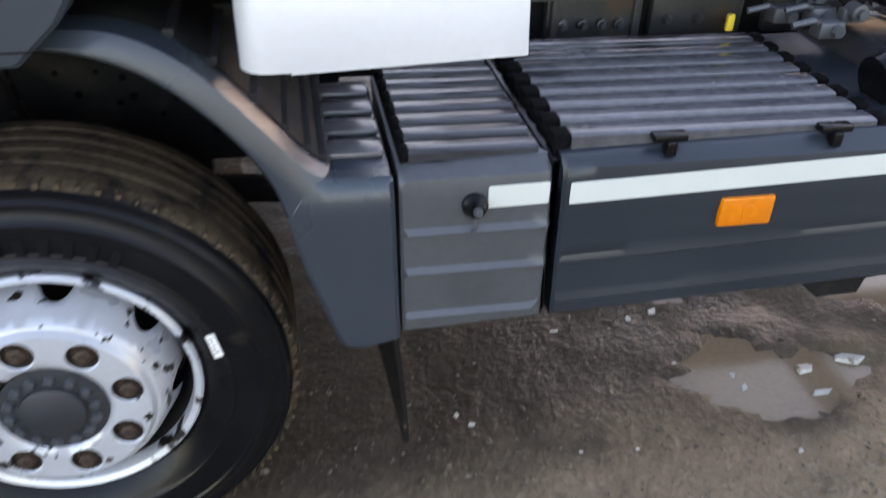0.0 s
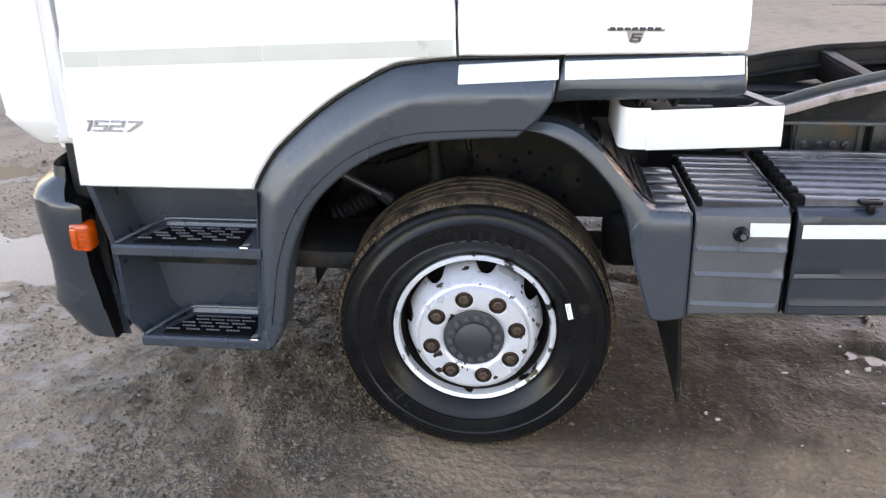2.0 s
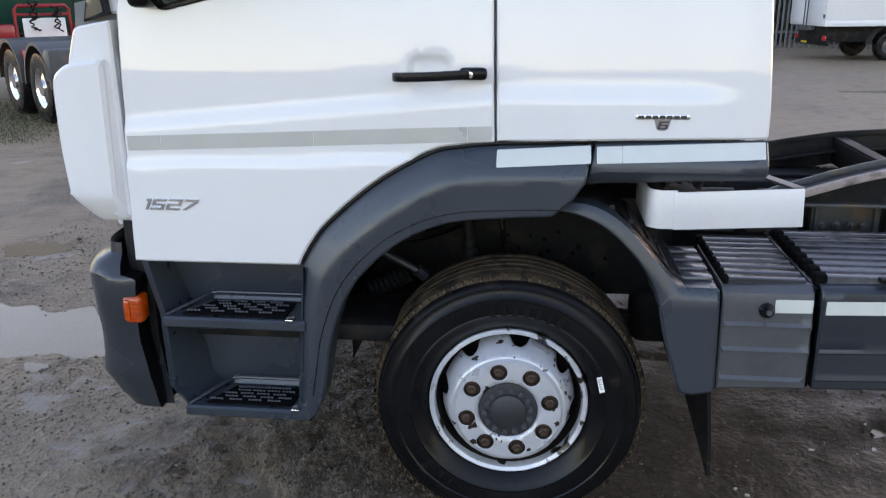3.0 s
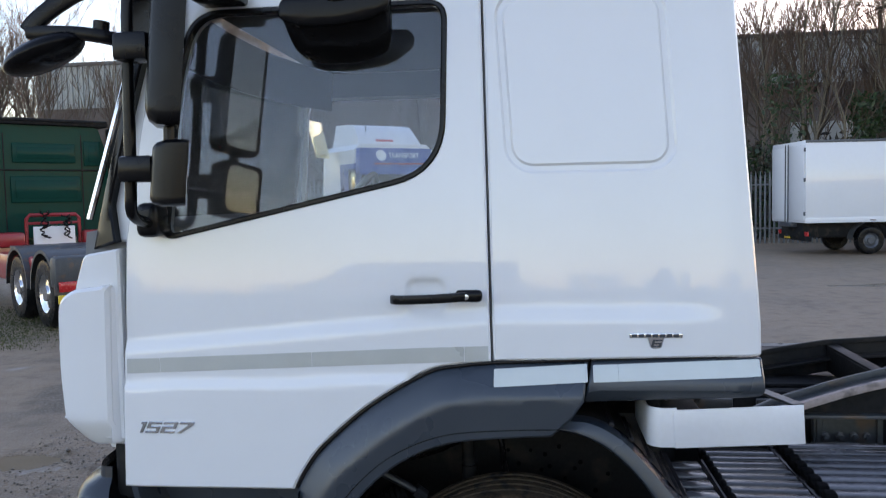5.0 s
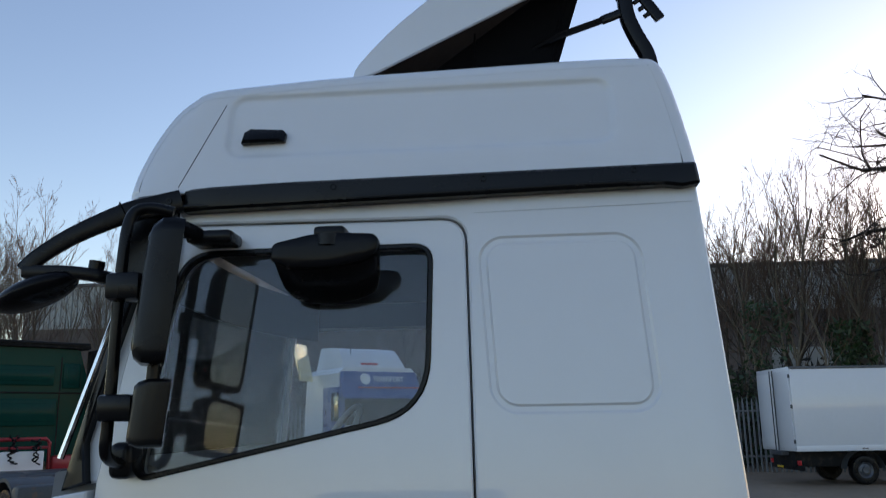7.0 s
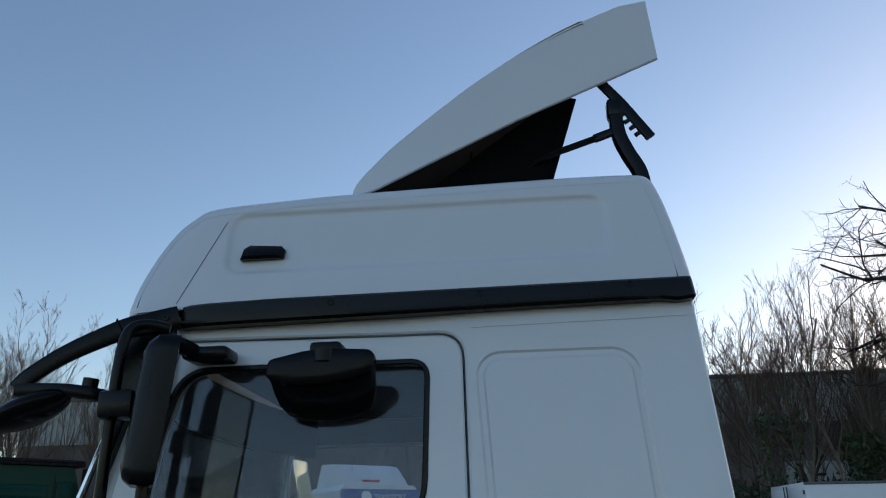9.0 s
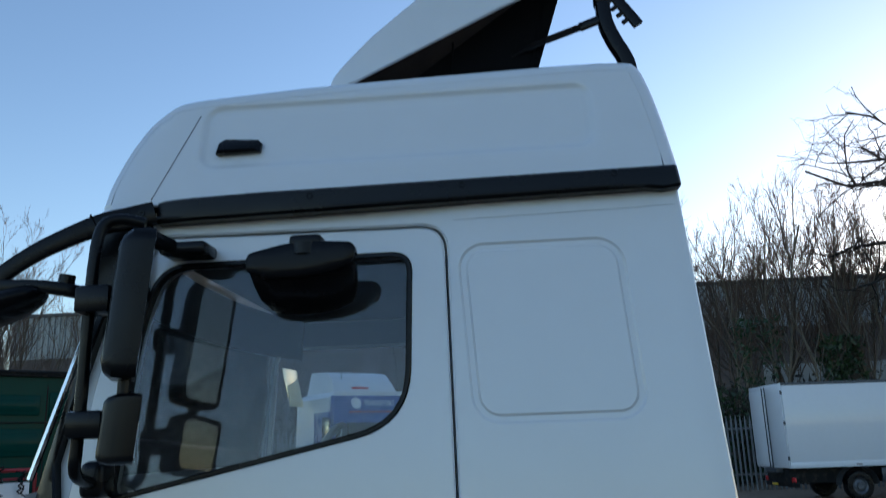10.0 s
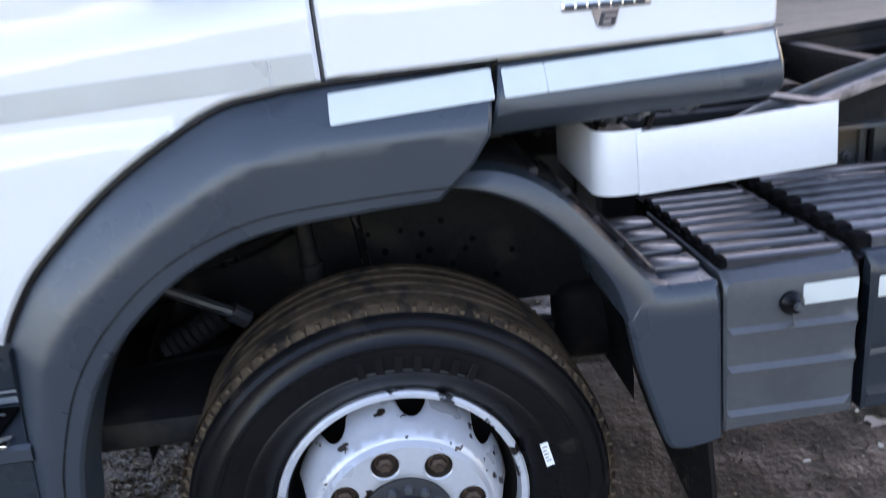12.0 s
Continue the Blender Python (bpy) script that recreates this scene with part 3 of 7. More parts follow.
def roof_side(x, z):
    y = 0.052 + 0.24 * (z - 2.455) + 0.05 * smooth01(-0.95, -1.16, x - 0.30 * (z - 2.455)) ** 1.5
    d = rrect_d(x, z, *ROOF_PRESS)
    return y + 0.013 * smooth01(0.012, -0.014, d)
def roof_rows():
    closed = roof_line + [(0.0, 2.455)]
    ccw = closed[::-1]
    rows = []
    for k in range(8):
        a = math.pi / 2 * k / 7
        ring = offset(ccw, RR * (1 - math.sin(a)))[::-1][:-1]
        ring[0], ring[-1] = (ring[0][0], 2.44), (ring[-1][0], 2.44)
        rows.append([(x, roof_side(x, max(2.455, z)) + RR * (1 - math.cos(a)) * 0.9, z) for x, z in ring])
    for k in range(1, 25):
        t = k / 24
        row = []
        for (x, z), e in zip(roof_line, rows[7]):
            y = e[1] + (FAR - 2 * e[1]) * t
            w = 1 - (2 * t - 1) ** 2
            nose = smooth01(-0.75, -1.08, x)
            row.append((x - 0.17 * w * nose, y, z + 0.03 * w * smooth01(2.5, 2.8, z)))
        rows.append(row)
    for k in range(7):
        rows.append([(x, FAR - y, z) for x, y, z in rows[6 - k]])
    return rows
def seam_x(z):
    return -0.936 + 0.40 * (z - 2.455)
rows = roof_rows()
shell = loft(rows)
flat = offset((roof_line + [(0.0, 2.455)])[::-1], RR)
flat = [(x, 2.44 if z < 2.503 else z) for x, z in flat]
roof = part("high_roof", join(shell, panel(flat, roof_side, 0.02, (), 0.0008, 0.018, None, [rrect_line(*ROOF_PRESS, q) for q in (-0.014, -0.007, 0.0, 0.006, 0.012)])), WHITE, lorry, "white moulded high roof")
part("roof_seam", sweep([(seam_x(z), roof_side(seam_x(z), z) - 0.0006 + (0.02 if z > 2.75 else 0) * (z - 2.75) / 0.03, z) for z in [2.46 + 0.029 * i for i in range(11)]], rect(0.0020, 0.002, 0.0003), up=(0, 1, 0)), ALU, roof, "thin roof seam")
part("roof_under", box(-0.97, 0.60, 0.10, FAR - 0.10, 2.445, 2.455, 0.002), BLACK, lorry)
skirt = [r[0] for r in rows[:20]]
part("roof_front_skirt", loft([[(x, y, 2.462) for x, y, z in skirt], [(x + 0.004, y + 0.002, 2.43) for x, y, z in skirt], [(x + 0.02, y + 0.012, 2.36) for x, y, z in skirt]]), WHITE, roof)
# black band under the roof
def band_y(x, z):
    return 0.030 + 0.09 * abs(z - 2.422) + 0.05 * smooth01(-0.8, -1.1, x)
band = part("roof_band", panel(rounded([(-0.915, 2.382), (0.52, 2.405), (0.57, 2.397), (0.622, 2.405), (0.614, 2.470), (-0.60, 2.460), (-0.915, 2.452)], 0.006, 2), band_y, 0.06, (), 0.008, 0.03), BLACK, lorry, "black plastic roof band")
part("band_lip", sweep([(-0.91, 0.040, 2.396), (0.40, 0.034, 2.416), (0.52, 0.036, 2.412)], rect(0.012, 0.010)), BLACK, band)
for x, z in ((-0.445, 2.436), (0.001, 2.444), (0.437, 2.452)):
    part("screw_hole", lathe([(0, 0.006), (0.010, 0.006), (0.010, -0.001), (0.006, -0.001), (0.006, 0.004), (0, 0.004)], (x, band_y(x, z) - 0.0015, z), 14), GLOSSBLACK, band)
# marker lamp on the roof
part("marker_lamp", loft([[(-0.752, 0.11 - d, 2.604), (-0.615, 0.115 - d, 2.606), (-0.612, 0.125 - d, 2.636), (-0.625, 0.13 - d, 2.650), (-0.728, 0.13 - d, 2.658), (-0.747, 0.125 - d, 2.644)] for d in (0, 0.03)] + [[(-0.745, 0.074, 2.614), (-0.632, 0.076, 2.614), (-0.630, 0.082, 2.630), (-0.64, 0.09, 2.640), (-0.725, 0.09, 2.646), (-0.742, 0.082, 2.638)]], True, True), BLACK, lorry, "black side marker lamp")

# wind deflector on the roof
DEF_Y0, DEF_Y1 = 0.33, FAR - 0.33
top_line = curve2([(-0.452, 2.905), (-0.44, 2.955), (-0.37, 3.04), (-0.262, 3.145), (0.02, 3.372), (0.30, 3.545), (0.55, 3.655)], False, 6)
cheek = top_line + [(0.652, 3.670), (0.668, 3.405), (0.15, 3.185), (-0.36, 2.938)]
deflector = part("wind_deflector", panel(rounded(cheek, 0.0), lambda x, z: DEF_Y0 + 0.05 * max(0, z - 2.9), 0.012, (), 0.004, 0.04), WHITE, lorry, "raised white roof wind deflector")
part("far_cheek", panel(rounded(cheek, 0.0), lambda x, z: FAR - DEF_Y1 + 0.05 * max(0, z - 2.9), 0.012, (), 0.004, 0.08, far_m), WHITE, deflector)
def sheet_sections(d):
    out = []
    for i in range(25):
        y = DEF_Y0 + 0.03 + (DEF_Y1 - DEF_Y0 - 0.06) * i / 24
        w = abs(i / 12 - 1)
        bow = 0.10 * (1 - w ** 2)
        cut = 0.30 + 0.11 * w ** 2
        out.append([(min(x, cut) - bow * 0.6 + 0.004 * (d > 0), y, (z if x <= cut else 3.545 + (cut - 0.30) * 0.43) - d) for x, z in top_line])
    return out
part("top_sheet", loft(sheet_sections(0.0)), WHITE, deflector)
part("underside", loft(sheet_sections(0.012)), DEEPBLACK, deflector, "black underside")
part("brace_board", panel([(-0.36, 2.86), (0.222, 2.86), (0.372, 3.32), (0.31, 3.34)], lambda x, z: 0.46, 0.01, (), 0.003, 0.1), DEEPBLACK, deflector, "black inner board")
for a, b in (((-0.05, 2.88), (-0.03, 3.12)), ((0.215, 2.88), (0.30, 3.24))):
    part("board_rib", sweep([(a[0], 0.456, a[1]), (b[0], 0.456, b[1])], rect(0.008, 0.006), up=(0, 1, 0)), DEEPBLACK, deflector)
post = curve2([(0.582, 2.84), (0.572, 2.97), (0.534, 3.06), (0.508, 3.14), (0.503, 3.25)], False, 5)
bracket = part("bracket", join(sweep([(x, 0.42, z) for x, z in post], rect(0.05, 0.055, 0.012), up=(0, 1, 0)), box(0.474, 0.534, 0.39, 0.45, 3.20, 3.275, 0.012)), BLACK, deflector, "black support bracket")
bar = [(0.425, 0.40, 3.39), (0.525, 0.40, 3.255), (0.618, 0.40, 3.108)]
teeth = [sweep([(0.530 + 0.0168 * i - 0.016, 0.40, 3.236 - 0.0265 * i), (0.530 + 0.0168 * i - 0.032, 0.40, 3.226 - 0.0265 * i)], rect(0.014, 0.016, 0.004), up=(0, 1, 0)) for i in range(5)]
part("notched_bar", join(sweep(bar, rect(0.036, 0.018, 0.004), up=(0, 1, 0)), *teeth), BLACK, bracket, "notched black adjusting bar")
part("stay_rod", join(sweep([(0.49, 0.41, 3.145), (0.42, 0.42, 3.125)], rect(0.02, 0.03, 0.006)), tube([(0.43, 0.42, 3.128), (0.27, 0.44, 3.085), (-0.05, 0.55, 2.98)], 0.013, 8)), BLACK, bracket)

# mirrors on the near side
arm = curve2([(-0.86, -0.13, 2.335), (-0.925, -0.15, 2.345), (-0.965, -0.17, 2.315), (-0.976, -0.18, 2.20), (-0.982, -0.18, 1.95), (-0.986, -0.18, 1.75), (-0.992, -0.17, 1.675), (-1.000, -0.10, 1.648), (-1.000, -0.03, 1.642)], False, 6)
mirror = part("mirror_arm", join(tube(arm, 0.016, 12), box(-1.040, -0.972, -0.07, 0.02, 1.600, 1.700, 0.022, 3), box(-0.855, -0.718, -0.06, 0.05, 2.262, 2.300, 0.012, 2), tube([(-0.86, -0.14, 2.30), (-0.82, -0.05, 2.285)], 0.024, 10)), BLACK, lorry, "black tubular mirror arm")
def mirror_head(x0, x1, y0, y1, z0, z1, lean=0.0):
    """A shell that bulges towards the front; its open rear holds the glass."""
    secs = []
    for k, (u, g) in enumerate(((0.0, 0.55), (0.10, 0.80), (0.35, 0.97), (0.75, 1.0), (1.0, 0.98))):
        x = x0 + (x1 - x0) * u
        cy, cz, hy, hz = (y0 + y1) / 2, (z0 + z1) / 2, (y1 - y0) / 2 * g, (z1 - z0) / 2 * (0.5 + 0.5 * g)
        secs.append([(x + lean * (b * hz), cy + a * hy, cz + b * hz) for a, b in [(max(-1, min(1, 1.18 * math.copysign(abs(math.cos(q)) ** 0.5, math.cos(q)))) , max(-1, min(1, 1.06 * math.copysign(abs(math.sin(q)) ** 0.5, math.sin(q))))) for q in [2 * math.pi * i / 40 + 0.01 for i in range(40)]]])
    return loft(secs, True, True)
for z0, z1, x0, x1, lab in ((1.898, 2.288, -0.905, -0.818, "tall black mirror housing"), (1.688, 1.862, -0.910, -0.822, "small black wide-angle mirror housing")):
    turn = Matrix.Translation((-0.855, -0.20, 0)) @ pose(0, 0, 0, 0, 0, 25) @ Matrix.Translation((0.855, 0.20, 0))
    head = part("mirror_housing", moved(mirror_head(x0, x1, -0.285, -0.115, z0, z1, 0.09), turn), BLACK, mirror, lab)
    part("mirror_glass", moved(panel(rounded([(-0.071, -(z1 - z0) / 2 + 0.014), (0.071, -(z1 - z0) / 2 + 0.014), (0.071, (z1 - z0) / 2 - 0.014), (-0.071, (z1 - z0) / 2 - 0.014)], 0.03, 4), lambda x, z: 0.0, 0.003, (), 0.001, 0.05), turn @ Matrix.Translation((x1 + 0.0008, -0.20, (z0 + z1) / 2)) @ pose(0, 0, 0, 5.1, 0, 90)), MIRROR, head, "mirror glass")
for z0, z1 in ((2.075, 2.150), (1.755, 1.825)):
    part("clamp", box(-1.002, -0.905, -0.225, -0.150, z0, z1, 0.012, 2), BLACK, mirror)
part("mirror_link", tube([(-0.86, -0.2, 1.93), (-0.862, -0.2, 1.86)], 0.016, 10), BLACK, mirror)

for q in (mirror, *mirror.children_recursive):
    q.data.transform(Matrix.Translation((-0.014, 0.030, 0.006)))

# brow arm and front mirror
outer_arm = curve2([(-0.919, 0.052, 2.417), (-0.985, 0.025, 2.396), (-1.03, -0.022, 2.372), (-1.10, -0.056, 2.334), (-1.19, -0.088, 2.279), (-1.265, -0.108, 2.220), (-1.300, -0.11, 2.184)], False, 6)
inner_arm = curve2([(-1.298, -0.11, 2.180), (-1.18, -0.10, 2.178), (-1.10, -0.06, 2.170), (-1.02, 0.03, 2.155)], False, 5)
front_mirror = part("front_mirror_arm", join(sweep(outer_arm, rect(0.046, 0.068, 0.012), scale=[1.0 - 0.34 * smooth01(1, len(outer_arm) - 5, i) for i in range(len(outer_arm))]), sweep(inner_arm, rect(0.035, 0.036, 0.008)), tube([(-1.115, -0.06, 2.19), (-1.112, -0.06, 2.215)], 0.022, 12)), BLACK, lorry, "black front mirror bracket")
part("arm_joint", moved(box(-0.0015, 0.0015, -0.026, 0.026, -0.034, 0.034, 0.001, 1), Matrix.Translation((-1.055, -0.036, 2.359)) @ pose(0, 0, 0, 0, -28, 32)), DEEPBLACK, front_mirror)
part("arm_screw", lathe([(0, 0.006), (0.010, 0.006), (0.010, -0.001), (0.006, -0.001), (0.006, 0.004), (0, 0.004)], (-0.945, 0.016, 2.408), 14), GLOSSBLACK, front_mirror)
part("gusset", panel([(-1.085, 2.17), (-0.93, 2.15), (-0.93, 2.42), (-1.06, 2.38), (-1.09, 2.35)], lambda x, z: 0.05, 0.02, (), 0.004, 0.05), BLACK, front_mirror)
dome = bmesh.new()
bmesh.ops.create_uvsphere(dome, u_segments=28, v_segments=16, radius=1)
moved(dome, Matrix.Translation((-1.262, -0.10, 2.122)) @ pose(0, 0, 0, 0, -24, 8) @ Matrix.Diagonal((0.118, 0.090, 0.040, 1)))
part("front_mirror_housing", dome, GLOSSBLACK, front_mirror, "black oval front mirror")

# kerb mirror above the door window
cap = rounded([(-0.594, 2.192), (-0.588, 2.240), (-0.482, 2.263), (-0.398, 2.266), (-0.300, 2.260), (-0.286, 2.242), (-0.292, 2.204), (-0.350, 2.180), (-0.430, 2.168), (-0.540, 2.170)], 0.016, 4)
def cap_ring(y, k, dz=0.0):
    return [(-0.440 + (x + 0.440) * k, y, 2.212 + (z - 2.212) * k + dz) for x, z in cap]
kerb = part("kerb_mirror", loft([cap_ring(0.066, 0.74, -0.088), cap_ring(0.050, 0.84, -0.084), cap_ring(0.010, 0.92, -0.066), cap_ring(-0.030, 0.96, -0.036), cap_ring(-0.060, 0.975, -0.010), cap_ring(-0.068, 1.0, 0.0), cap_ring(-0.092, 1.0), cap_ring(-0.0975, 0.985), cap_ring(-0.100, 0.955), cap_ring(-0.1035, 0.80), cap_ring(-0.1055, 0.5)], True, True), GLOSSBLACK, lorry, "black kerb mirror over the window")
part("mirror_bracket", join(box(-0.474, -0.384, -0.09, 0.07, 2.252, 2.290, 0.012, 2), tube([(-0.43, -0.085, 2.262), (-0.43, -0.085, 2.23)], 0.032, 14)), BLACK, kerb)

# ---- grey wheel arch flare ----
flare_loop = [(-0.613, 0.862)] + fender_curve[1:] + [(0.226, 1.238), (0.210, 1.140), (0.180, 1.095), (0.122, 1.042)]
flare_loop += curve2([(0.122, 1.042), (0.0, 1.036), (-0.165, 1.018), (-0.295, 0.965), (-0.398, 0.882), (-0.471, 0.785), (-0.520, 0.658), (-0.538, 0.56), (-0.556, 0.46), (-0.577, 0.402)], False, 4)[1:] + [(-0.590, 0.380), (-0.620, 0.368), (-0.662, 0.368), (-0.652, 0.45), (-0.634, 0.66)]
out_line = np.array([(-0.66, 0.37), (-0.640, 0.60), (-0.628, 0.76)] + fender_curve + [(0.30, 1.241)])
def dist_out(x, z):
    p, a, b = np.array((x, z)), out_line[:-1], out_line[1:]
    ab = b - a
    t = np.clip(((p - a) * ab).sum(1) / (ab ** 2).sum(1), 0, 1)
    return float(np.sqrt((((a + ab * t[:, None]) - p) ** 2).sum(1)).min())
def fold(z):
    """Width of the sloping outer face: narrow on the leg, broad over the wheel."""
    return 0.055 + 0.034 * smooth01(0.60, 1.02, z)
def flare_y(x, z):
    d, w = dist_out(x, z), fold(z)
    return 0.006 - 0.058 * (1 - (1 - min(1.0, d / w)) ** 1.35) + 0.05 * max(0.0, d - w)
out_ring = resample([tuple(q) for q in out_line], 0.02)
out_ring = [p for p in out_ring if dist_out(*p) < 1e-6]
fold_line = []
for p, a, b in zip(out_ring[1:-1], out_ring, out_ring[2:]):
    t = (Vector(b) - Vector(a)).normalized()
    fold_line.append((p[0] + t.y * fold(p[1]), p[1] - t.x * fold(p[1])))
fold_line = [p for p, ok in zip(fold_line, inside(fold_line, offset(flare_loop if area2(flare_loop) > 0 else flare_loop[::-1], 0.012))) if ok]
fold_line = fold_line[:[i for i, (p, q) in enumerate(zip(fold_line, fold_line[1:])) if math.hypot(p[0] - q[0], p[1] - q[1]) > 0.06][0] + 1] if any(math.hypot(p[0] - q[0], p[1] - q[1]) > 0.06 for p, q in zip(fold_line, fold_line[1:])) else fold_line
flare = part("wheel_arch_flare", panel(flare_loop, flare_y, 0.10, (), 0.006, 0.018, None, [fold_line]), GREY, lorry, "dark grey plastic wheel arch flare")
groove = curve2([(0.15, 1.064), (0.0, 1.060), (-0.175, 1.044), (-0.315, 0.988), (-0.424, 0.900), (-0.50, 0.797), (-0.550, 0.665), (-0.570, 0.56), (-0.588, 0.46)], False, 5)
part("flare_joint", sweep([(x, flare_y(x, z) - 0.0006, z) for x, z in groove], rect(0.0025, 0.0022, 0.0004), up=(0, 1, 0)), BLACK, flare)
def tape_on(a, b, z0a, z0b, h, f, parent):
    part("reflective_tape", panel(rounded([(a, z0a), (b, z0b), (b, z0b + h), (a, z0a + h)], 0.003, 2), lambda x, z: f(x, z) - 0.0018, 0.0012, (), 0.0004, 0.02), TAPE, parent, "white reflective tape")
tape_on(-0.034, 0.223, 1.178, 1.192, 0.044, flare_y, flare)
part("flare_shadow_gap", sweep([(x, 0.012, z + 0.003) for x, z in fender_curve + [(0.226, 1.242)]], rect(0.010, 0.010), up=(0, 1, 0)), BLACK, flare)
# lower sill behind the flare
def sill_y(x, z):
    return 0.004 - 0.038 * smooth01(1.255, 1.19, z) + 0.03 * smooth01(1.17, 1.13, z) + 0.012 * smooth01(0.62, 0.72, x) * smooth01(1.25, 1.20, z)
sill = part("rear_sill", panel(rounded([(0.236, 1.240), (0.690, 1.2535), (0.692, 1.160), (0.68, 1.148), (0.216, 1.130), (0.214, 1.142)], 0.006, 2), sill_y, 0.06, (), 0.005, 0.02), GREY, lorry, "grey sill below the sleeper")
tape_on(0.238, 0.306, 1.192, 1.1945, 0.042, sill_y, sill)
tape_on(0.3064, 0.682, 1.1945, 1.208, 0.042, sill_y, sill)
part("sill_gap", box(0.20, 0.24, 0.03, 0.06, 1.12, 1.25), BLACK, sill)

# badge on the sleeper
badge = part("badge", join(box(0.338, 0.480, -0.004, 0.006, 1.3085, 1.3215, 0.002), panel([(0.385, 1.312), (0.432, 1.312), (0.424, 1.283), (0.416, 1.279), (0.401, 1.279), (0.393, 1.283)], lambda x, z: -0.004, 0.008, (), 0.0015, 0.02)), CHROME, lorry, "chrome badge")
for i in range(7):
    part("badge_bar", box(0.344 + 0.0186 * i, 0.3588 + 0.0186 * i, -0.0052, -0.003, 1.3105, 1.3195, 0.0005, 1), INTERIOR_DARK, badge)
six = [(0.395 + 0.026 * u + 0.006 * v, 1.283 + 0.021 * v) for u, v in ((0, 1), (1, 1), (1, 0.8), (0.25, 0.8), (0.25, 0.62), (1, 0.62), (1, 0), (0, 0))]
six_eye = [(0.395 + 0.026 * u + 0.006 * v, 1.283 + 0.021 * v) for u, v in ((0.25, 0.2), (0.75, 0.2), (0.75, 0.42), (0.25, 0.42))]
part("badge_numeral", panel(six, lambda x, z: -0.0052, 0.002, [six_eye], 0.0004, 0.02), INTERIOR_DARK, badge)

# ---- steps ----
steps = part("step_box", join(
    panel([(-1.098, 0.862), (-0.598, 0.862), (-0.60, 0.365), (-1.00, 0.365), (-1.055, 0.43)], lambda x, z: 0.145 - 0.02 * smooth01(0.5, 0.86, z), 0.02, (), 0.004, 0.06),
    loft([[(-1.100, 0.0, 0.862), (-1.085, 0.16, 0.862)], [(-1.058, -0.004, 0.69), (-1.030, 0.16, 0.69)], [(-1.055, -0.004, 0.44), (-0.985, 0.16, 0.44)], [(-1.005, -0.006, 0.375), (-0.93, 0.16, 0.375)]]),
    loft([[(-1.125, 0.01, 0.862), (-1.100, 0.0, 0.862)], [(-1.085, 0.01, 0.69), (-1.058, -0.004, 0.69)], [(-1.080, 0.01, 0.44), (-1.055, -0.004, 0.44)], [(-1.02, 0.01, 0.365), (-1.005, -0.006, 0.375)]]),
    loft([[(-0.604, -0.02, 0.862), (-0.604, 0.22, 0.862)], [(-0.630, -0.03, 0.375), (-0.630, 0.22, 0.375)]])), GREY, lorry, "dark grey moulded entry step box")
for z, x0, dx in ((0.694, -1.056, 0.10), (0.392, -1.012, 0.10)):
    step = part("step", join(
        loft([[(x0, -0.028, z - 0.034), (-0.606, -0.028, z - 0.034)], [(x0, -0.034, z - 0.028), (-0.606, -0.034, z - 0.028)], [(x0, -0.034, z - 0.006), (-0.606, -0.034, z - 0.006)], [(x0, -0.026, z), (-0.606, -0.026, z)], [(x0 + dx, 0.128, z + 0.004), (-0.606, 0.128, z + 0.004)], [(x0 + dx, 0.140, z + 0.03), (-0.606, 0.140, z + 0.03)]]),
        tube([(x0 + 0.006, -0.022, z + 0.003), (x0 + 0.055, 0.060, z + 0.016), (x0 + dx - 0.004, 0.122, z + 0.026), (x0 + dx + 0.02, 0.128, z + 0.028), (-0.606, 0.128, z + 0.028)], 0.006, 8),
        loft([[(x0, -0.028, z - 0.034), (-0.606, -0.028, z - 0.034)], [(x0 + 0.05, 0.14, z - 0.034), (-0.606, 0.14, z - 0.034)]])), GREY, steps, "grey step with black tread plate")
    tread = part("tread_plate", panel([(x0 + 0.055, -0.014), (-0.672, -0.014), (-0.672, 0.102), (x0 + 0.118, 0.102)], lambda x, zz: 0.0, 0.004, (), 0.001, 0.1, Matrix.Translation((0, 0, z + 0.007)) @ pose(0, 0, 0, -89, 0, 0) @ Matrix.Diagonal((1, 1, -1, 1)) @ Matrix.Diagonal((1, 1, -1, 1))), DEEPBLACK, step)
    tooth = mesh_of(join(*[box(q - 0.0052, q + 0.0052, -0.0026, 0.0026, 0, 0.006, 0.002, 1) for q in (-0.0165, -0.0055, 0.0055, 0.0165)]), "grip_tooth", ALU)
    for row in range(5):
        n = 4
        for i in range(n):
            o = new("grip_tooth", tooth)
            o.parent = tread
            xs = x0 + 0.088 + 0.016 * row
            o.matrix_basis = Matrix.Translation((xs + (-0.705 - xs) * (i + 0.45 * (row % 2)) / 3.45, 0.002 + 0.0215 * row, z + 0.010))
    part("bright_edge", box(-0.668, -0.642, -0.036, 0.0, z - 0.002, z + 0.007, 0.003), CHROME, step)

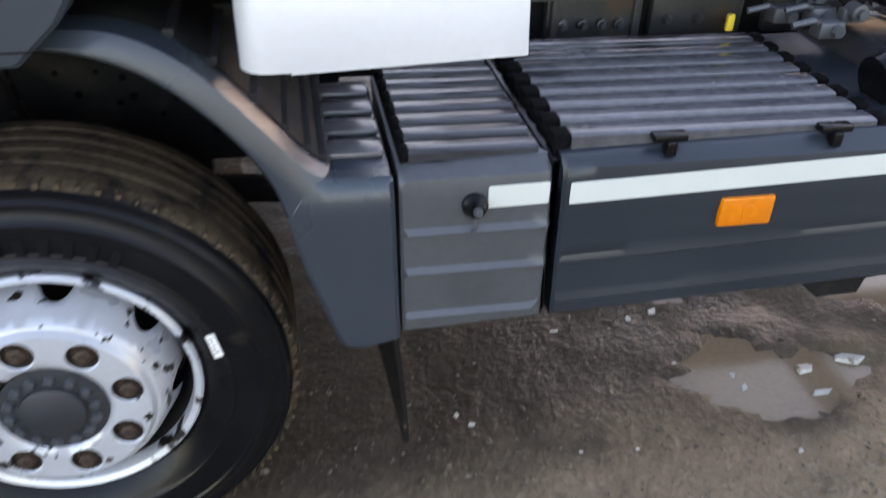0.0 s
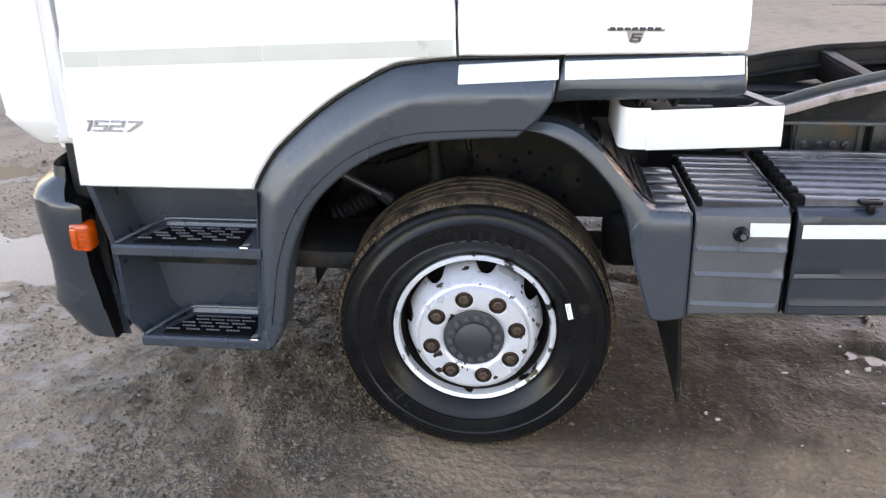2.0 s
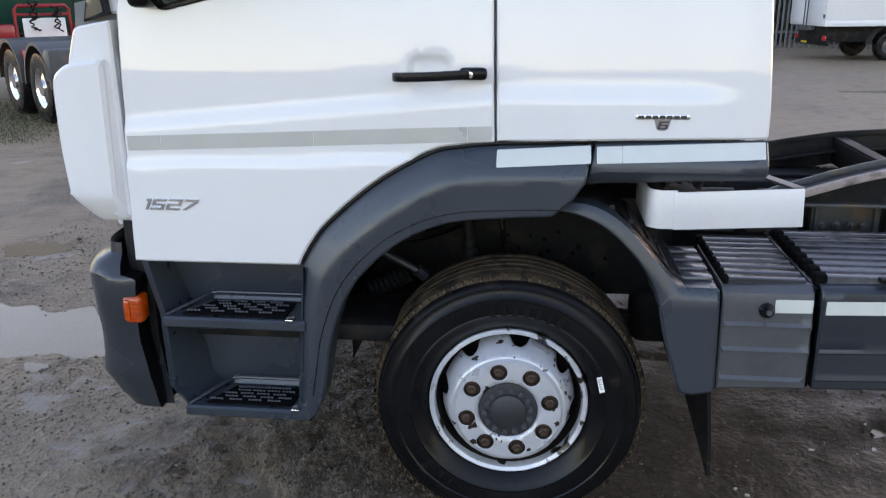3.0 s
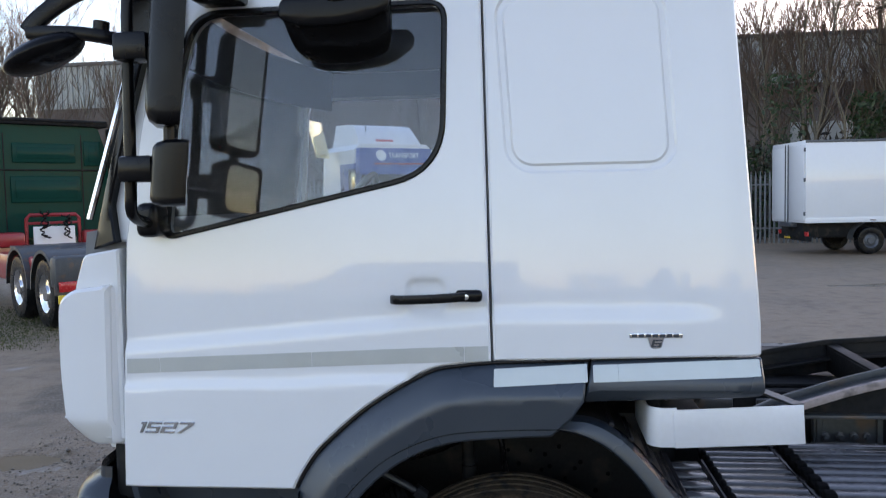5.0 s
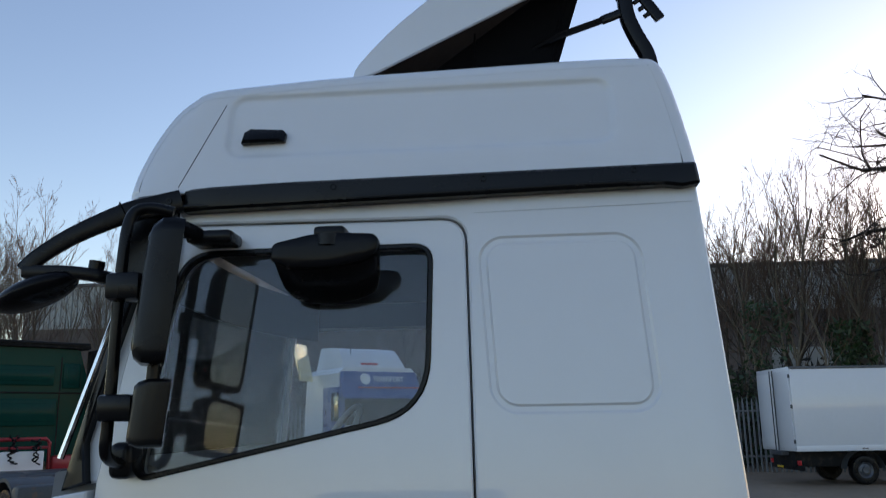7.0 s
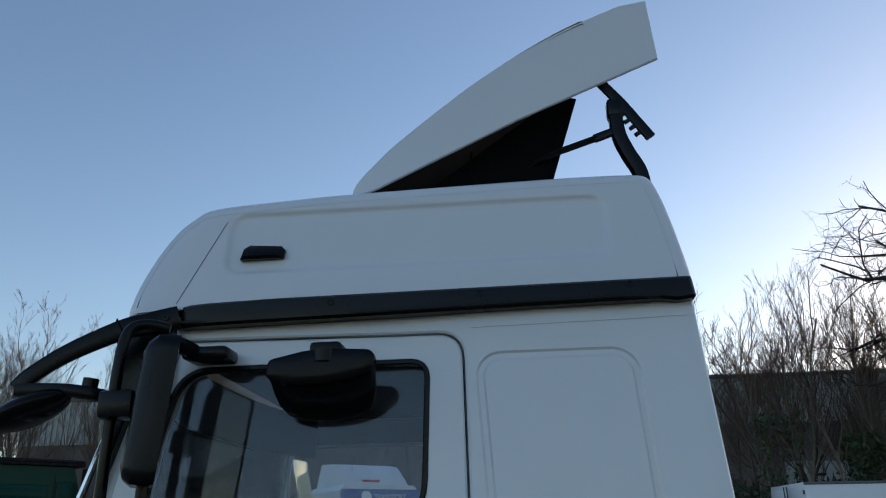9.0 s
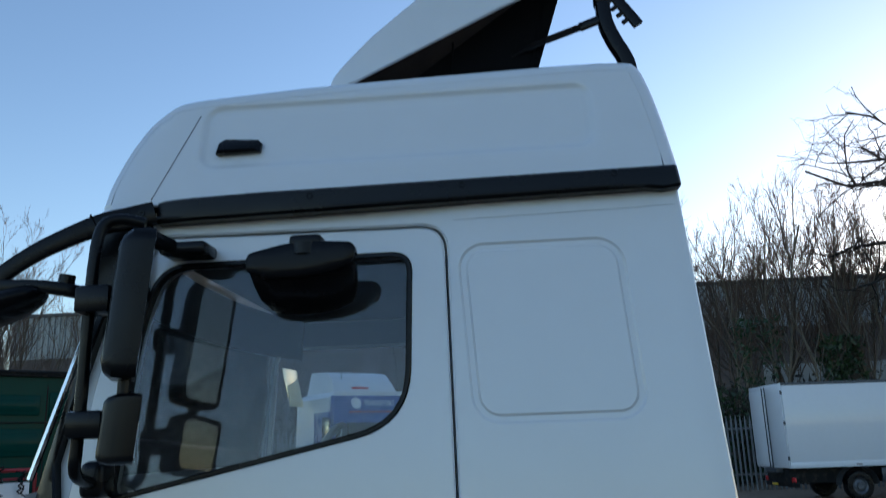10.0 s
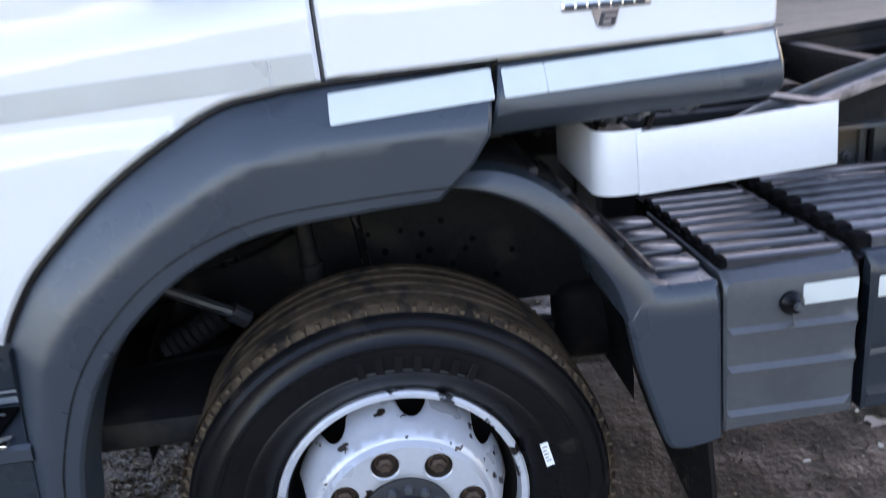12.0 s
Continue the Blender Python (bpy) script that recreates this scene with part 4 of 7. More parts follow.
# ---- bumper end ----
def bumper_ring(z, x_in, x_out, y0, bulge):
    pts = []
    for i in range(15):
        t = i / 14
        a = t * math.pi / 2
        pts.append((x_in + (x_out - x_in) * math.sin(a) ** 0.75, y0 + 0.26 * (1 - math.cos(a)) ** 1.1 - bulge * math.sin(2 * a) * 0.2, z))
    pts += [(x_out, 0.9, z), (x_out - 0.02, FAR / 2, z)]
    return pts
brings = [bumper_ring(*a) for a in ((0.905, -1.205, -1.290, 0.050, 0.0), (0.872, -1.205, -1.293, 0.046, 0.01), (0.862, -1.203, -1.318, 0.036, 0.02), (0.848, -1.200, -1.346, 0.020, 0.04), (0.832, -1.196, -1.360, 0.006, 0.055), (0.816, -1.190, -1.365, -0.006, 0.06), (0.808, -1.150, -1.366, -0.012, 0.065), (0.800, -1.140, -1.366, -0.014, 0.07), (0.775, -1.142, -1.366, -0.016, 0.07), (0.70, -1.150, -1.362, -0.014, 0.06), (0.60, -1.150, -1.352, -0.012, 0.05), (0.52, -1.138, -1.362, -0.010, 0.05), (0.468, -1.130, -1.372, -0.012, 0.05), (0.450, -1.128, -1.362, -0.006, 0.05), (0.40, -1.124, -1.325, 0.000, 0.05), (0.362, -1.120, -1.285, 0.008, 0.05), (0.350, -1.122, -1.262, 0.024, 0.05))]
bumper = part("bumper", join(loft(brings), loft([[(x + 0.03, y + 0.03, z) for x, y, z in r] for r in (brings[0], brings[-1])])), BUMPER, lorry, "grey plastic front bumper end")
part("bumper_return", loft([[r[0], (r[0][0] + 0.004, 0.16, r[0][2])] for r in brings]), BLACK, bumper)
part("indicator", join(box(-1.191, -1.128, -0.022, 0.04, 0.662, 0.752, 0.014, 3), box(-1.186, -1.163, -0.029, 0.0, 0.672, 0.742, 0.009, 2)), ORANGE, bumper, "orange indicator lamp")
for z in (0.682, 0.698, 0.714, 0.730):
    part("lens_rib", box(-1.158, -1.133, -0.0235, -0.021, z - 0.003, z + 0.003, 0.001, 1), LENSRIB, bumper.children[-1])
part("gap_filler", box(-1.20, -1.122, 0.06, 0.30, 0.36, 0.98, 0.01), CHASSIS, lorry)
part("headlamp", box(-1.392, -1.30, 0.14, 0.62, 0.60, 0.78, 0.03, 3), CHROME, bumper, "clear headlamp")

# ---- rear mudguard section ----
arc_in = curve2([(0.13, 1.050), (0.20, 1.035), (0.276, 0.997), (0.357, 0.920), (0.412, 0.84), (0.436, 0.770)], False, 5)
arc_out = curve2([(0.120, 1.075), (0.235, 1.070), (0.33, 1.018), (0.415, 0.925), (0.475, 0.855), (0.508, 0.832)], False, 5)
def guard_ring(k):
    (xi, zi), (xo, zo) = arc_in[k], arc_out[k]
    return [(xi, 0.30, zi - 0.004), (xi, 0.004, zi), (xi + 0.004, -0.004, zi + 0.004), (xo - 0.03, -0.004, zo - 0.022), (xo - 0.008, 0.012, zo - 0.004), (xo, 0.05, zo), (xo, 0.46, zo), (xo - 0.02, 0.47, zo - 0.02)]
guard = part("rear_mudguard", loft([guard_ring(k) for k in range(len(arc_in))]), GREY, lorry, "grey rear half of the front mudguard")
part("guard_top", loft([[(x + 0.003, 0.055, z + 0.003), (x + 0.003, 0.20, z + 0.003), (x + 0.003, 0.46, z + 0.003)] for x, z in arc_out]), CHASSIS, guard, "black corrugated guard top")
for k in range(8, len(arc_out) - 2, 3):
    part("guard_rib", sweep([(arc_out[k][0], 0.06, arc_out[k][1] + 0.004), (arc_out[k][0], 0.45, arc_out[k][1] + 0.004)], rect(0.016, 0.012, 0.003)), WETBLACK, guard)
skirt_loop = rounded([(0.436, 0.775), (0.470, 0.838), (0.508, 0.828), (0.604, 0.828), (0.614, 0.508), (0.555, 0.495), (0.512, 0.498), (0.455, 0.68)], [0.0, 0.01, 0.0, 0.008, 0.01, 0.0, 0.03, 0.02], 4)
part("mudguard_skirt", panel(skirt_loop, lambda x, z: -0.006 + 0.012 * smooth01(0.80, 0.828, z), 0.035, (), 0.008, 0.03), GREY, guard)
part("skirt_top", box(0.50, 0.604, 0.010, 0.40, 0.790, 0.8275, 0.008), GREY, guard)
for i in range(4):
    part("guard_rib", box(0.505, 0.598, 0.075 + 0.085 * i, 0.135 + 0.085 * i, 0.8275, 0.840, 0.006), WETGREY, guard)
flap_rows = []
for z, w in ((0.80, 1.15), (0.70, 1.12), (0.62, 1.08), (0.55, 1.0), (0.50, 0.95), (0.45, 0.87), (0.40, 0.75), (0.34, 0.56), (0.28, 0.34), (0.23, 0.15), (0.200, 0.04), (0.194, 0.02)):
    xo = 0.584 + 0.044 * smooth01(0.80, 0.16, z)
    flap_rows.append([(xo - 0.054 * w * q, 0.050 + 0.32 * w * q - 0.012 * w * math.sin(math.pi * q), z) for q in (0, 0.2, 0.4, 0.6, 0.8, 1.0)])
flap_back = [[(x + 0.010, y, z) for x, y, z in r] for r in flap_rows]
part("mud_flap", loft([f + g[::-1] for f, g in zip(flap_rows, flap_back)], closed=True, caps=True), FLAPRUBBER, lorry, "black rubber mud flap speckled with mud")
part("arch_liner", loft([[(0.56 * math.cos(a), y, HUBZ + 0.03 + 0.58 * math.sin(a)) for a in [math.pi * (i / 30) * 1.04 - 0.06 for i in range(31)]] for y in (0.36, 0.62)]), CHASSIS, lorry, "black inner arch liner")
part("arch_back", join(box(-0.62, 0.20, 0.60, 0.63, 0.55, 1.12), box(0.20, 0.56, 0.60, 0.63, 0.585, 1.12), box(0.425, 0.62, 0.56, 0.68, 0.40, 0.62, 0.055, 4), moved(box(-0.20, 0.20, 0.0, 0.05, -0.027, 0.027, 0.006), pose(0.42, 0.60, 0.486, 0, 4, 0))), CHASSIS, lorry)

for x, z, r in ((0.110, 0.786, 0.009), (0.126, 0.743, 0.009), (0.097, 0.730, 0.008), (0.234, 0.760, 0.009), (0.214, 0.737, 0.008), (0.286, 0.659, 0.010), (0.017, 0.751, 0.009), (0.060, 0.800, 0.007), (0.180, 0.700, 0.007), (0.160, 0.815, 0.009), (0.330, 0.720, 0.008), (-0.020, 0.800, 0.007)):
    part("bolt_hole", lathe([(0, -0.0015), (r * 0.9, -0.0015), (r, 0.004), (0, 0.004)], (x, 0.599, z), 12), DEEPBLACK, lorry)
part("damper", join(tube([(-0.150, 0.38, 0.98), (-0.140, 0.38, 0.80)], 0.020, 12), tube([(-0.140, 0.38, 0.82), (-0.134, 0.38, 0.70)], 0.027, 12)), CHASSIS, lorry, "black axle damper")
part("brake_hose", tube(curve2([(-0.045, 0.36, 0.99), (-0.030, 0.34, 0.90), (-0.018, 0.36, 0.80), (0.03, 0.42, 0.72)], False, 6), 0.010, 8), BLACK, lorry)
bellows = [(0.030 + 0.007 * (i % 2), -0.08 + 0.010 * i) for i in range(17)]
part("air_bellows", moved(lathe([(0.0, -0.085)] + bellows + [(0.0, 0.09)], (0, 0, 0), 18, "z", closed=False), pose(-0.43, 0.44, 0.665, 0, 62, 0)), CHASSIS, lorry, "ribbed rubber bellows")
for k in range(3):
    part("wiring", tube(curve2([(-0.50 + 0.05 * k, 0.46, 0.93 - 0.02 * k), (-0.40, 0.42, 0.86 - 0.02 * k), (-0.26, 0.44, 0.90 - 0.03 * k), (-0.08, 0.50, 0.95 - 0.02 * k)], False, 6), 0.006, 6), BLACK, lorry)

# silver guard rail with rounded front end
rail_path = [(0.390, 0.30, 1.060)] + [(0.430 - 0.04 * math.cos(a), 0.045 - 0.04 * math.sin(a), 1.058) for a in [math.pi / 2 * i / 10 for i in range(11)]] + [(0.466, 0.006, 1.0585)]
rail = part("side_guard", sweep(rail_path, rect(0.004, 0.110, 0.001)), SILVER, lorry, "silver painted guard end")
part("guard_plank", sweep([(0.458, 0.003, 1.055), (0.800, 0.003, 1.072)], rect(0.006, 0.106, 0.001)), SILVER, rail, "silver guard plank")
part("guard_stay", sweep([(0.79, 0.02, 1.120), (0.70, 0.30, 1.118)], rect(0.035, 0.008, 0.001)), FRAMEGREY, rail, "rusty guard stay")

# ---- battery box and tank ----
def box_face(z, base, ridges, h):
    y = base
    for r in ridges:
        y += h * smooth01(r - 0.004, r, z) * (1 - smooth01(r + 0.002, r + 0.012, z))
    return y
def rib_lines(x0, x1, ridges, lean=0.0):
    return [[(x, r + d + lean * (x - 1.1)) for x in np.arange(x0, x1, 0.02)] for r in ridges for d in (-0.004, 0.0, 0.002, 0.012)]
def batt_y(x, z):
    return 0.002 + box_face(z, 0.0, (0.553, 0.645, 0.722), -0.008) + 0.030 * smooth01(0.805, 0.842, z) ** 2
battery = part("battery_box", join(panel([(0.618, 0.520), (0.868, 0.530), (0.863, 0.842), (0.612, 0.834)], batt_y, 0.4, (), 0.005, 0.02, None, rib_lines(0.626, 0.856, (0.553, 0.645, 0.722)))), ALU, lorry, "dull aluminium battery box")
tape_on(0.757, 0.860, 0.764, 0.766, 0.040, batt_y, battery)
latch = part("latch", lathe([(0, -0.03), (0.012, -0.03), (0.015, -0.02), (0.022, -0.012), (0.022, 0.01), (0, 0.01)], (0.735, 0.006, 0.772), 20), BLACK, battery, "black round latch")
part("latch_pin", join(lathe([(0, -0.006), (0.007, -0.005), (0.008, 0.004), (0, 0.004)], (0.735, -0.028, 0.774), 14), tube([(0.733, -0.008, 0.752), (0.737, -0.012, 0.735), (0.730, -0.01, 0.728)], 0.003, 6)), ALU, latch, "dull metal latch pin")
def tank_y(x, z):
    zz = z - 0.034 * (x - 1.1)
    return box_face(zz, 0.0, (0.569, 0.653), -0.0042) - 0.004 * smooth01(0.664, 0.676, zz) - 0.003 * smooth01(0.730, 0.738, zz) + 0.03 * smooth01(0.815, 0.855, z) ** 2
tank = part("side_locker", panel([(0.886, 0.530), (2.30, 0.575), (2.30, 0.875), (0.878, 0.845)], tank_y, 0.5, (), 0.006, 0.02, None, rib_lines(0.894, 2.29, (0.569, 0.653), 0.034)), LOCKER, lorry, "dark grey ribbed side locker")
tape_on(0.892, 1.60, 0.766, 0.788, 0.040, tank_y, tank)
tape_on(1.603, 2.28, 0.788, 0.809, 0.040, tank_y, tank)
part("side_reflector", join(box(1.166, 1.266, -0.014, 0.004, 0.702, 0.758, 0.004, 2), box(1.206, 1.226, -0.0148, 0.0, 0.716, 0.744, 0.002, 1)), AMBER, tank, "orange side reflector")
def ribbed_lid(x0, x1, y0, y1, z, n, th=0.028):
    """A flat lid with broad ribs that run along x, open ends showing its stepped section."""
    prof = [(y0, z - th)]
    w = (y1 - y0) / n
    for i in range(n):
        a = y0 + w * i
        prof += [(a + 0.02 * w, z - 0.002), (a + 0.07 * w, z), (a + 0.40 * w, z + 0.0015), (a + 0.76 * w, z), (a + 0.82 * w, z - 0.011), (a + 0.97 * w, z - 0.011)]
    prof += [(y1, z - 0.013), (y1, z - th)]
    k = len(prof)
    bm = loft([[(x, y, zz) for y, zz in prof] for x in np.linspace(x0, x1, 5)])
    for x in (x0, x1):
        top = [bm.verts.new((x, y, zz)) for y, zz in prof]
        low = [bm.verts.new((x, y, zz - th)) for y, zz in prof]
        for j in range(k - 1):
            bm.faces.new((top[j], top[j + 1], low[j + 1], low[j]))
    bmesh.ops.recalc_face_normals(bm, faces=bm.faces)
    return bm
part("battery_lid", ribbed_lid(0.632, 0.846, 0.038, 0.49, 0.851, 8), WETBLACK, battery, "wet black ribbed battery lid")
part("locker_lid", ribbed_lid(0.900, 1.455, 0.034, 0.53, 0.867, 8, 0.034), WETGREY, tank, "wet dark grey ribbed locker lid")
def edge_seal(x, y0, y1, z, n, w):
    """A solid black strip added for the dark gap; its scalloped edge follows the ribs of the lid beside it."""
    k = (y1 - y0) / n
    lobes = [moved(box(-w / 2, w / 2, -0.30 * k, 0.30 * k, -0.022, 0.008, 0.007, 2), pose(x + 0.004, y0 + k * (i + 0.36), z)) for i in range(n)]
    return join(box(x - w * 0.36, x + w * 0.36, y0, y1, z - 0.028, z - 0.004, 0.004), *lobes)
part("edge_seal", edge_seal(0.882, 0.034, 0.53, 0.863, 8, 0.034), DEEPBLACK, tank, "black scalloped strip added for the dark gap")
part("edge_seal", edge_seal(0.624, 0.038, 0.49, 0.847, 8, 0.016), DEEPBLACK, battery, "black scalloped strip added for the dark gap")
part("edge_seal", edge_seal(1.468, 0.034, 0.53, 0.863, 8, 0.026), DEEPBLACK, tank, "black scalloped strip added for the dark gap")
part("fuel_tank", join(box(1.60, 2.28, 0.045, 0.60, 0.58, 0.905, 0.05, 4), *[box(x, x + 0.035, 0.040, 0.605, 0.575, 0.910, 0.052, 4) for x in (1.74, 2.12)]), WETBLACK, lorry, "wet black fuel tank with two straps")
for x in (1.06, 1.36):
    part("lid_clip", join(box(x - 0.030, x + 0.030, 0.006, 0.030, 0.860, 0.874, 0.004), box(x - 0.009, x + 0.009, -0.002, 0.022, 0.838, 0.864, 0.003)), BLACK, tank)
part("lid_well", box(0.63, 2.25, 0.05, 0.56, 0.72, 0.832, 0.004), CHASSIS, tank)
part("strap", sweep([(0.8745, 0.03, 0.53), (0.870, 0.022, 0.835), (0.862, 0.06, 0.842), (0.862, 0.56, 0.842)], rect(0.016, 0.012, 0.003)), BLACK, tank, "black strap")

# ---- chassis ----
part("chassis_rail", join(box(-1.1, 6.2, 0.74, 0.80, 0.72, 0.985, 0.01), box(-1.1, 6.2, 1.56, 1.62, 0.72, 0.985, 0.01)), CHASSIS, lorry, "black chassis rails")
plate = part("subframe_plate", join(box(1.050, 1.285, 0.685, 0.72, 0.790, 0.972, 0.006), box(1.058, 1.078, 0.672, 0.70, 0.80, 0.97, 0.004), box(1.258, 1.278, 0.672, 0.70, 0.80, 0.97, 0.004)), FRAMEGREY, lorry, "rust-streaked mounting plate with bolts")
for x in (1.086, 1.136, 1.183, 1.226):
    part("bolt", lathe([(0, -0.026), (0.008, -0.026), (0.009, -0.014), (0.0135, -0.013), (0.0135, 0.004), (0, 0.004)], (x, 0.683, 0.842), 8), ALU, plate)
for x0, x1 in ((0.56, 0.80), (0.84, 1.02), (1.32, 1.56), (1.62, 2.1)):
    pl = part("side_plate", join(box(x0, x1, 0.708, 0.735, 0.80, 0.905, 0.008), box(x0 + 0.02, x1 - 0.02, 0.70, 0.712, 0.93, 0.965, 0.004)), FRAMEGREY, lorry)
    for k in range(3):
        part("bolt", lathe([(0, -0.014), (0.008, -0.014), (0.0125, -0.008), (0.0125, 0.004), (0, 0.004)], (x0 + 0.04 + k * (x1 - x0 - 0.08) / 2, 0.708, 0.84), 8), FRAMEGREY, pl)
beam_line = curve2([(0.76, 0.40, 0.965), (0.86, 0.45, 0.992), (0.95, 0.48, 1.012), (1.20, 0.50, 1.078), (1.80, 0.52, 1.20), (2.6, 0.52, 1.235)], False, 5)
beam = part("angled_beam", join(sweep(beam_line, rect(0.095, 0.012, 0.003)), sweep([(x, y + 0.042, z + 0.012) for x, y, z in beam_line], rect(0.014, 0.034, 0.005))), FRAMEGREY, lorry, "dark steel body beam")
# the wet top edge's sheen is put into this pale colour
part("beam_lip", sweep([(x, y - 0.042, z + 0.004) for x, y, z in beam_line], rect(0.022, 0.026, 0.006)), PALESHEEN, beam, "pale edge painted for the wet sheen")
part("beam_web", panel([(0.90, 0.968), (2.6, 0.968), (2.6, 1.225), (1.80, 1.19), (1.20, 1.068), (0.95, 1.002)], lambda x, z: 0.505, 0.012, (), 0.002, 0.1), CHASSIS, lorry)
part("web_flange", box(0.90, 2.6, 0.47, 0.56, 0.958, 0.970, 0.003), FRAMEGREY, lorry)
tray = [(0.66, 0.95, 1.030), (1.02, 0.95, 1.098), (1.18, 0.95, 1.124), (1.47, 0.95, 1.142), (2.6, 0.95, 1.19)]
part("ramp_frame", join(sweep(tray, rect(0.012, 0.020, 0.003)), sweep([(x, y + 0.01, z - 0.055) for x, y, z in tray], rect(0.010, 0.12, 0.003)), sweep([(x, y - 0.02, z - 0.058) for x, y, z in tray], rect(0.05, 0.010, 0.003)),
     sweep([(1.205, 0.95, 1.100), (1.212, 0.54, 1.088)], rect(0.045, 0.030, 0.004)), sweep([(1.185, 0.94, 1.06), (1.19, 0.54, 1.05)], rect(0.008, 0.09, 0.003))), CHASSIS, lorry, "black ramp frame behind the cab")
part("tray_floor", box(0.66, 1.24, 0.80, 1.55, 0.985, 0.998, 0.002), CHASSIS, lorry)
for x in (1.76, 1.90, 2.04):
    part("rail_hole", lathe([(0, -0.002), (0.024, -0.002), (0.027, 0.004), (0, 0.004)], (x, 0.739, 0.83), 18), DEEPBLACK, lorry)
part("cross_member", join(*[box(x, x + 0.08, 0.78, 1.58, 0.80, 0.95, 0.006) for x in (0.75, 1.7, 2.6, 3.6, 4.6, 5.6)]), CHASSIS, lorry)
part("chassis_bracket", join(box(0.30, 0.60, 0.30, 0.75, 0.93, 1.02, 0.01), box(0.42, 0.46, 0.28, 0.36, 0.86, 1.10, 0.006), box(0.15, 0.45, 0.35, 0.55, 1.05, 1.13, 0.02)), CHASSIS, lorry)
# small bright bits added for the glints among the dark clutter
for x, y, z, s_, mt in ((0.47, 0.20, 1.100, 0.013, ALU), (0.53, 0.17, 1.112, 0.009, SILVER), (0.58, 0.24, 1.108, 0.012, ALU), (0.62, 0.16, 1.118, 0.008, SILVER), (0.42, 0.26, 1.100, 0.010, ALU), (0.67, 0.25, 1.104, 0.010, ALU)):
    part("pipe_union", join(lathe([(0, -s_ * 1.6), (s_ * 0.55, -s_ * 1.6), (s_ * 0.6, -s_ * 0.5), (s_, -s_ * 0.4), (s_, s_ * 0.6), (s_ * 0.6, s_ * 0.8), (0, s_ * 1.4)], (x, y, z), 6), tube([(x, y, z), (x + 0.01, y + 0.08, z - 0.03), (x + 0.03, y + 0.2, z - 0.05)], s_ * 0.5, 6)), mt, lorry, "small bright bit standing in for a glint")
random.seed(5)
for i in range(6):
    x = 0.30 + 0.055 * i
    part("pipe", tube(curve2([(x, 0.30 + 0.05 * random.random(), 1.05 + 0.08 * random.random()), (x + 0.05, 0.34, 1.12 + 0.02 * random.random()), (x + 0.12, 0.45, 1.10), (x + 0.2, 0.6, 1.02 + 0.08 * random.random())], False, 5), 0.008 + 0.006 * random.random(), 7), CHASSIS, lorry)
part("drag_link", join(tube([(-0.45, 0.35, 0.808), (-0.31, 0.35, 0.735)], 0.013, 10), tube([(-0.32, 0.35, 0.742), (-0.29, 0.36, 0.715)], 0.022, 10)), HUB, lorry, "dusty steel drag link")
part("steering_rod", join(tube([(-0.60, 0.35, 0.60), (0.10, 0.5, 0.62)], 0.03, 8)), CHASSIS, lorry)
part("axle", join(tube([(0, 0.2, HUBZ), (0, FAR - 0.2, HUBZ)], 0.07, 12), box(-0.5, 0.26, 0.66, 0.74, 0.50, 0.58, 0.01), box(-1.15, -0.15, 0.12, 0.6, 0.57, 0.63, 0.01)), CHASSIS, lorry)
part("engine_block", box(-1.05, 0.10, 0.82, 1.55, 0.55, 1.14, 0.05), CHASSIS, lorry)
# unseen box added to block light and reflections from the far side
part("far_locker", box(0.60, 1.55, FAR - 0.55, FAR - 0.01, 0.50, 0.87, 0.03), GREY, lorry)
part("rear_locker", box(2.36, 3.7, 0.04, 0.60, 0.52, 0.88, 0.03), GREY, lorry)
# two more unseen boxes, added to darken the ground below
part("exhaust_silencer", box(0.55, 1.30, 1.66, 2.24, 0.34, 0.84, 0.06, 3), CHASSIS, lorry)
part("oil_sump", box(-0.9, 0.20, 0.9, 1.5, 0.36, 0.60, 0.05), CHASSIS, lorry)
part("drive_shaft", tube([(0.1, FAR / 2, 0.72), (4.4, FAR / 2, 0.55)], 0.06, 12), CHASSIS, lorry)
part("tank_bracket", loft([[(1.47, y, 0.58), (1.47, y, 0.46), (1.57, y, 0.375), (1.67, y, 0.378), (1.69, y, 0.46), (1.69, y, 0.58)] for y in (0.17, 0.50)], True, True), CHASSIS, lorry, "black tapered bracket under the locker")
part("coupling_hose", join(tube(curve2([(1.40, 0.60, 1.0), (1.50, 0.50, 1.02), (1.60, 0.42, 0.99), (1.70, 0.30, 1.0)], False, 6), 0.022, 8), lathe([(0, 0), (0.03, 0.0), (0.035, 0.03), (0.03, 0.06), (0, 0.06)], (1.66, 0.33, 1.0), 14)), BLACK, lorry)
part("yellow_tag", box(1.396, 1.414, 0.490, 0.502, 0.878, 0.915, 0.004), YELLOW, lorry, "yellow cable tag")
for x, y, z, s in ((1.56, 0.46, 0.965, 0.022), (1.60, 0.36, 0.955, 0.018), (1.50, 0.54, 0.975, 0.020), (1.68, 0.44, 0.96, 0.020)):
    part("valve", join(lathe([(0, -s * 1.6), (s * 0.6, -s * 1.6), (s * 0.6, -s), (s, -s * 0.9), (s, s), (0, s)], (x, y, z), 12), box(x - s * 1.3, x + s * 1.3, y + s * 0.2, y + s * 1.5, z - s * 1.4, z + s * 0.2, 0.003)), ALU, lorry)
for k in range(4):
    part("air_hose", tube(curve2([(1.44 + 0.05 * k, 0.66, 1.0 - 0.01 * k), (1.50 + 0.05 * k, 0.58, 1.03 - 0.01 * k), (1.57 + 0.05 * k, 0.50, 1.0), (1.62 + 0.06 * k, 0.42, 0.955)], False, 5), 0.009, 7), CHASSIS, lorry)
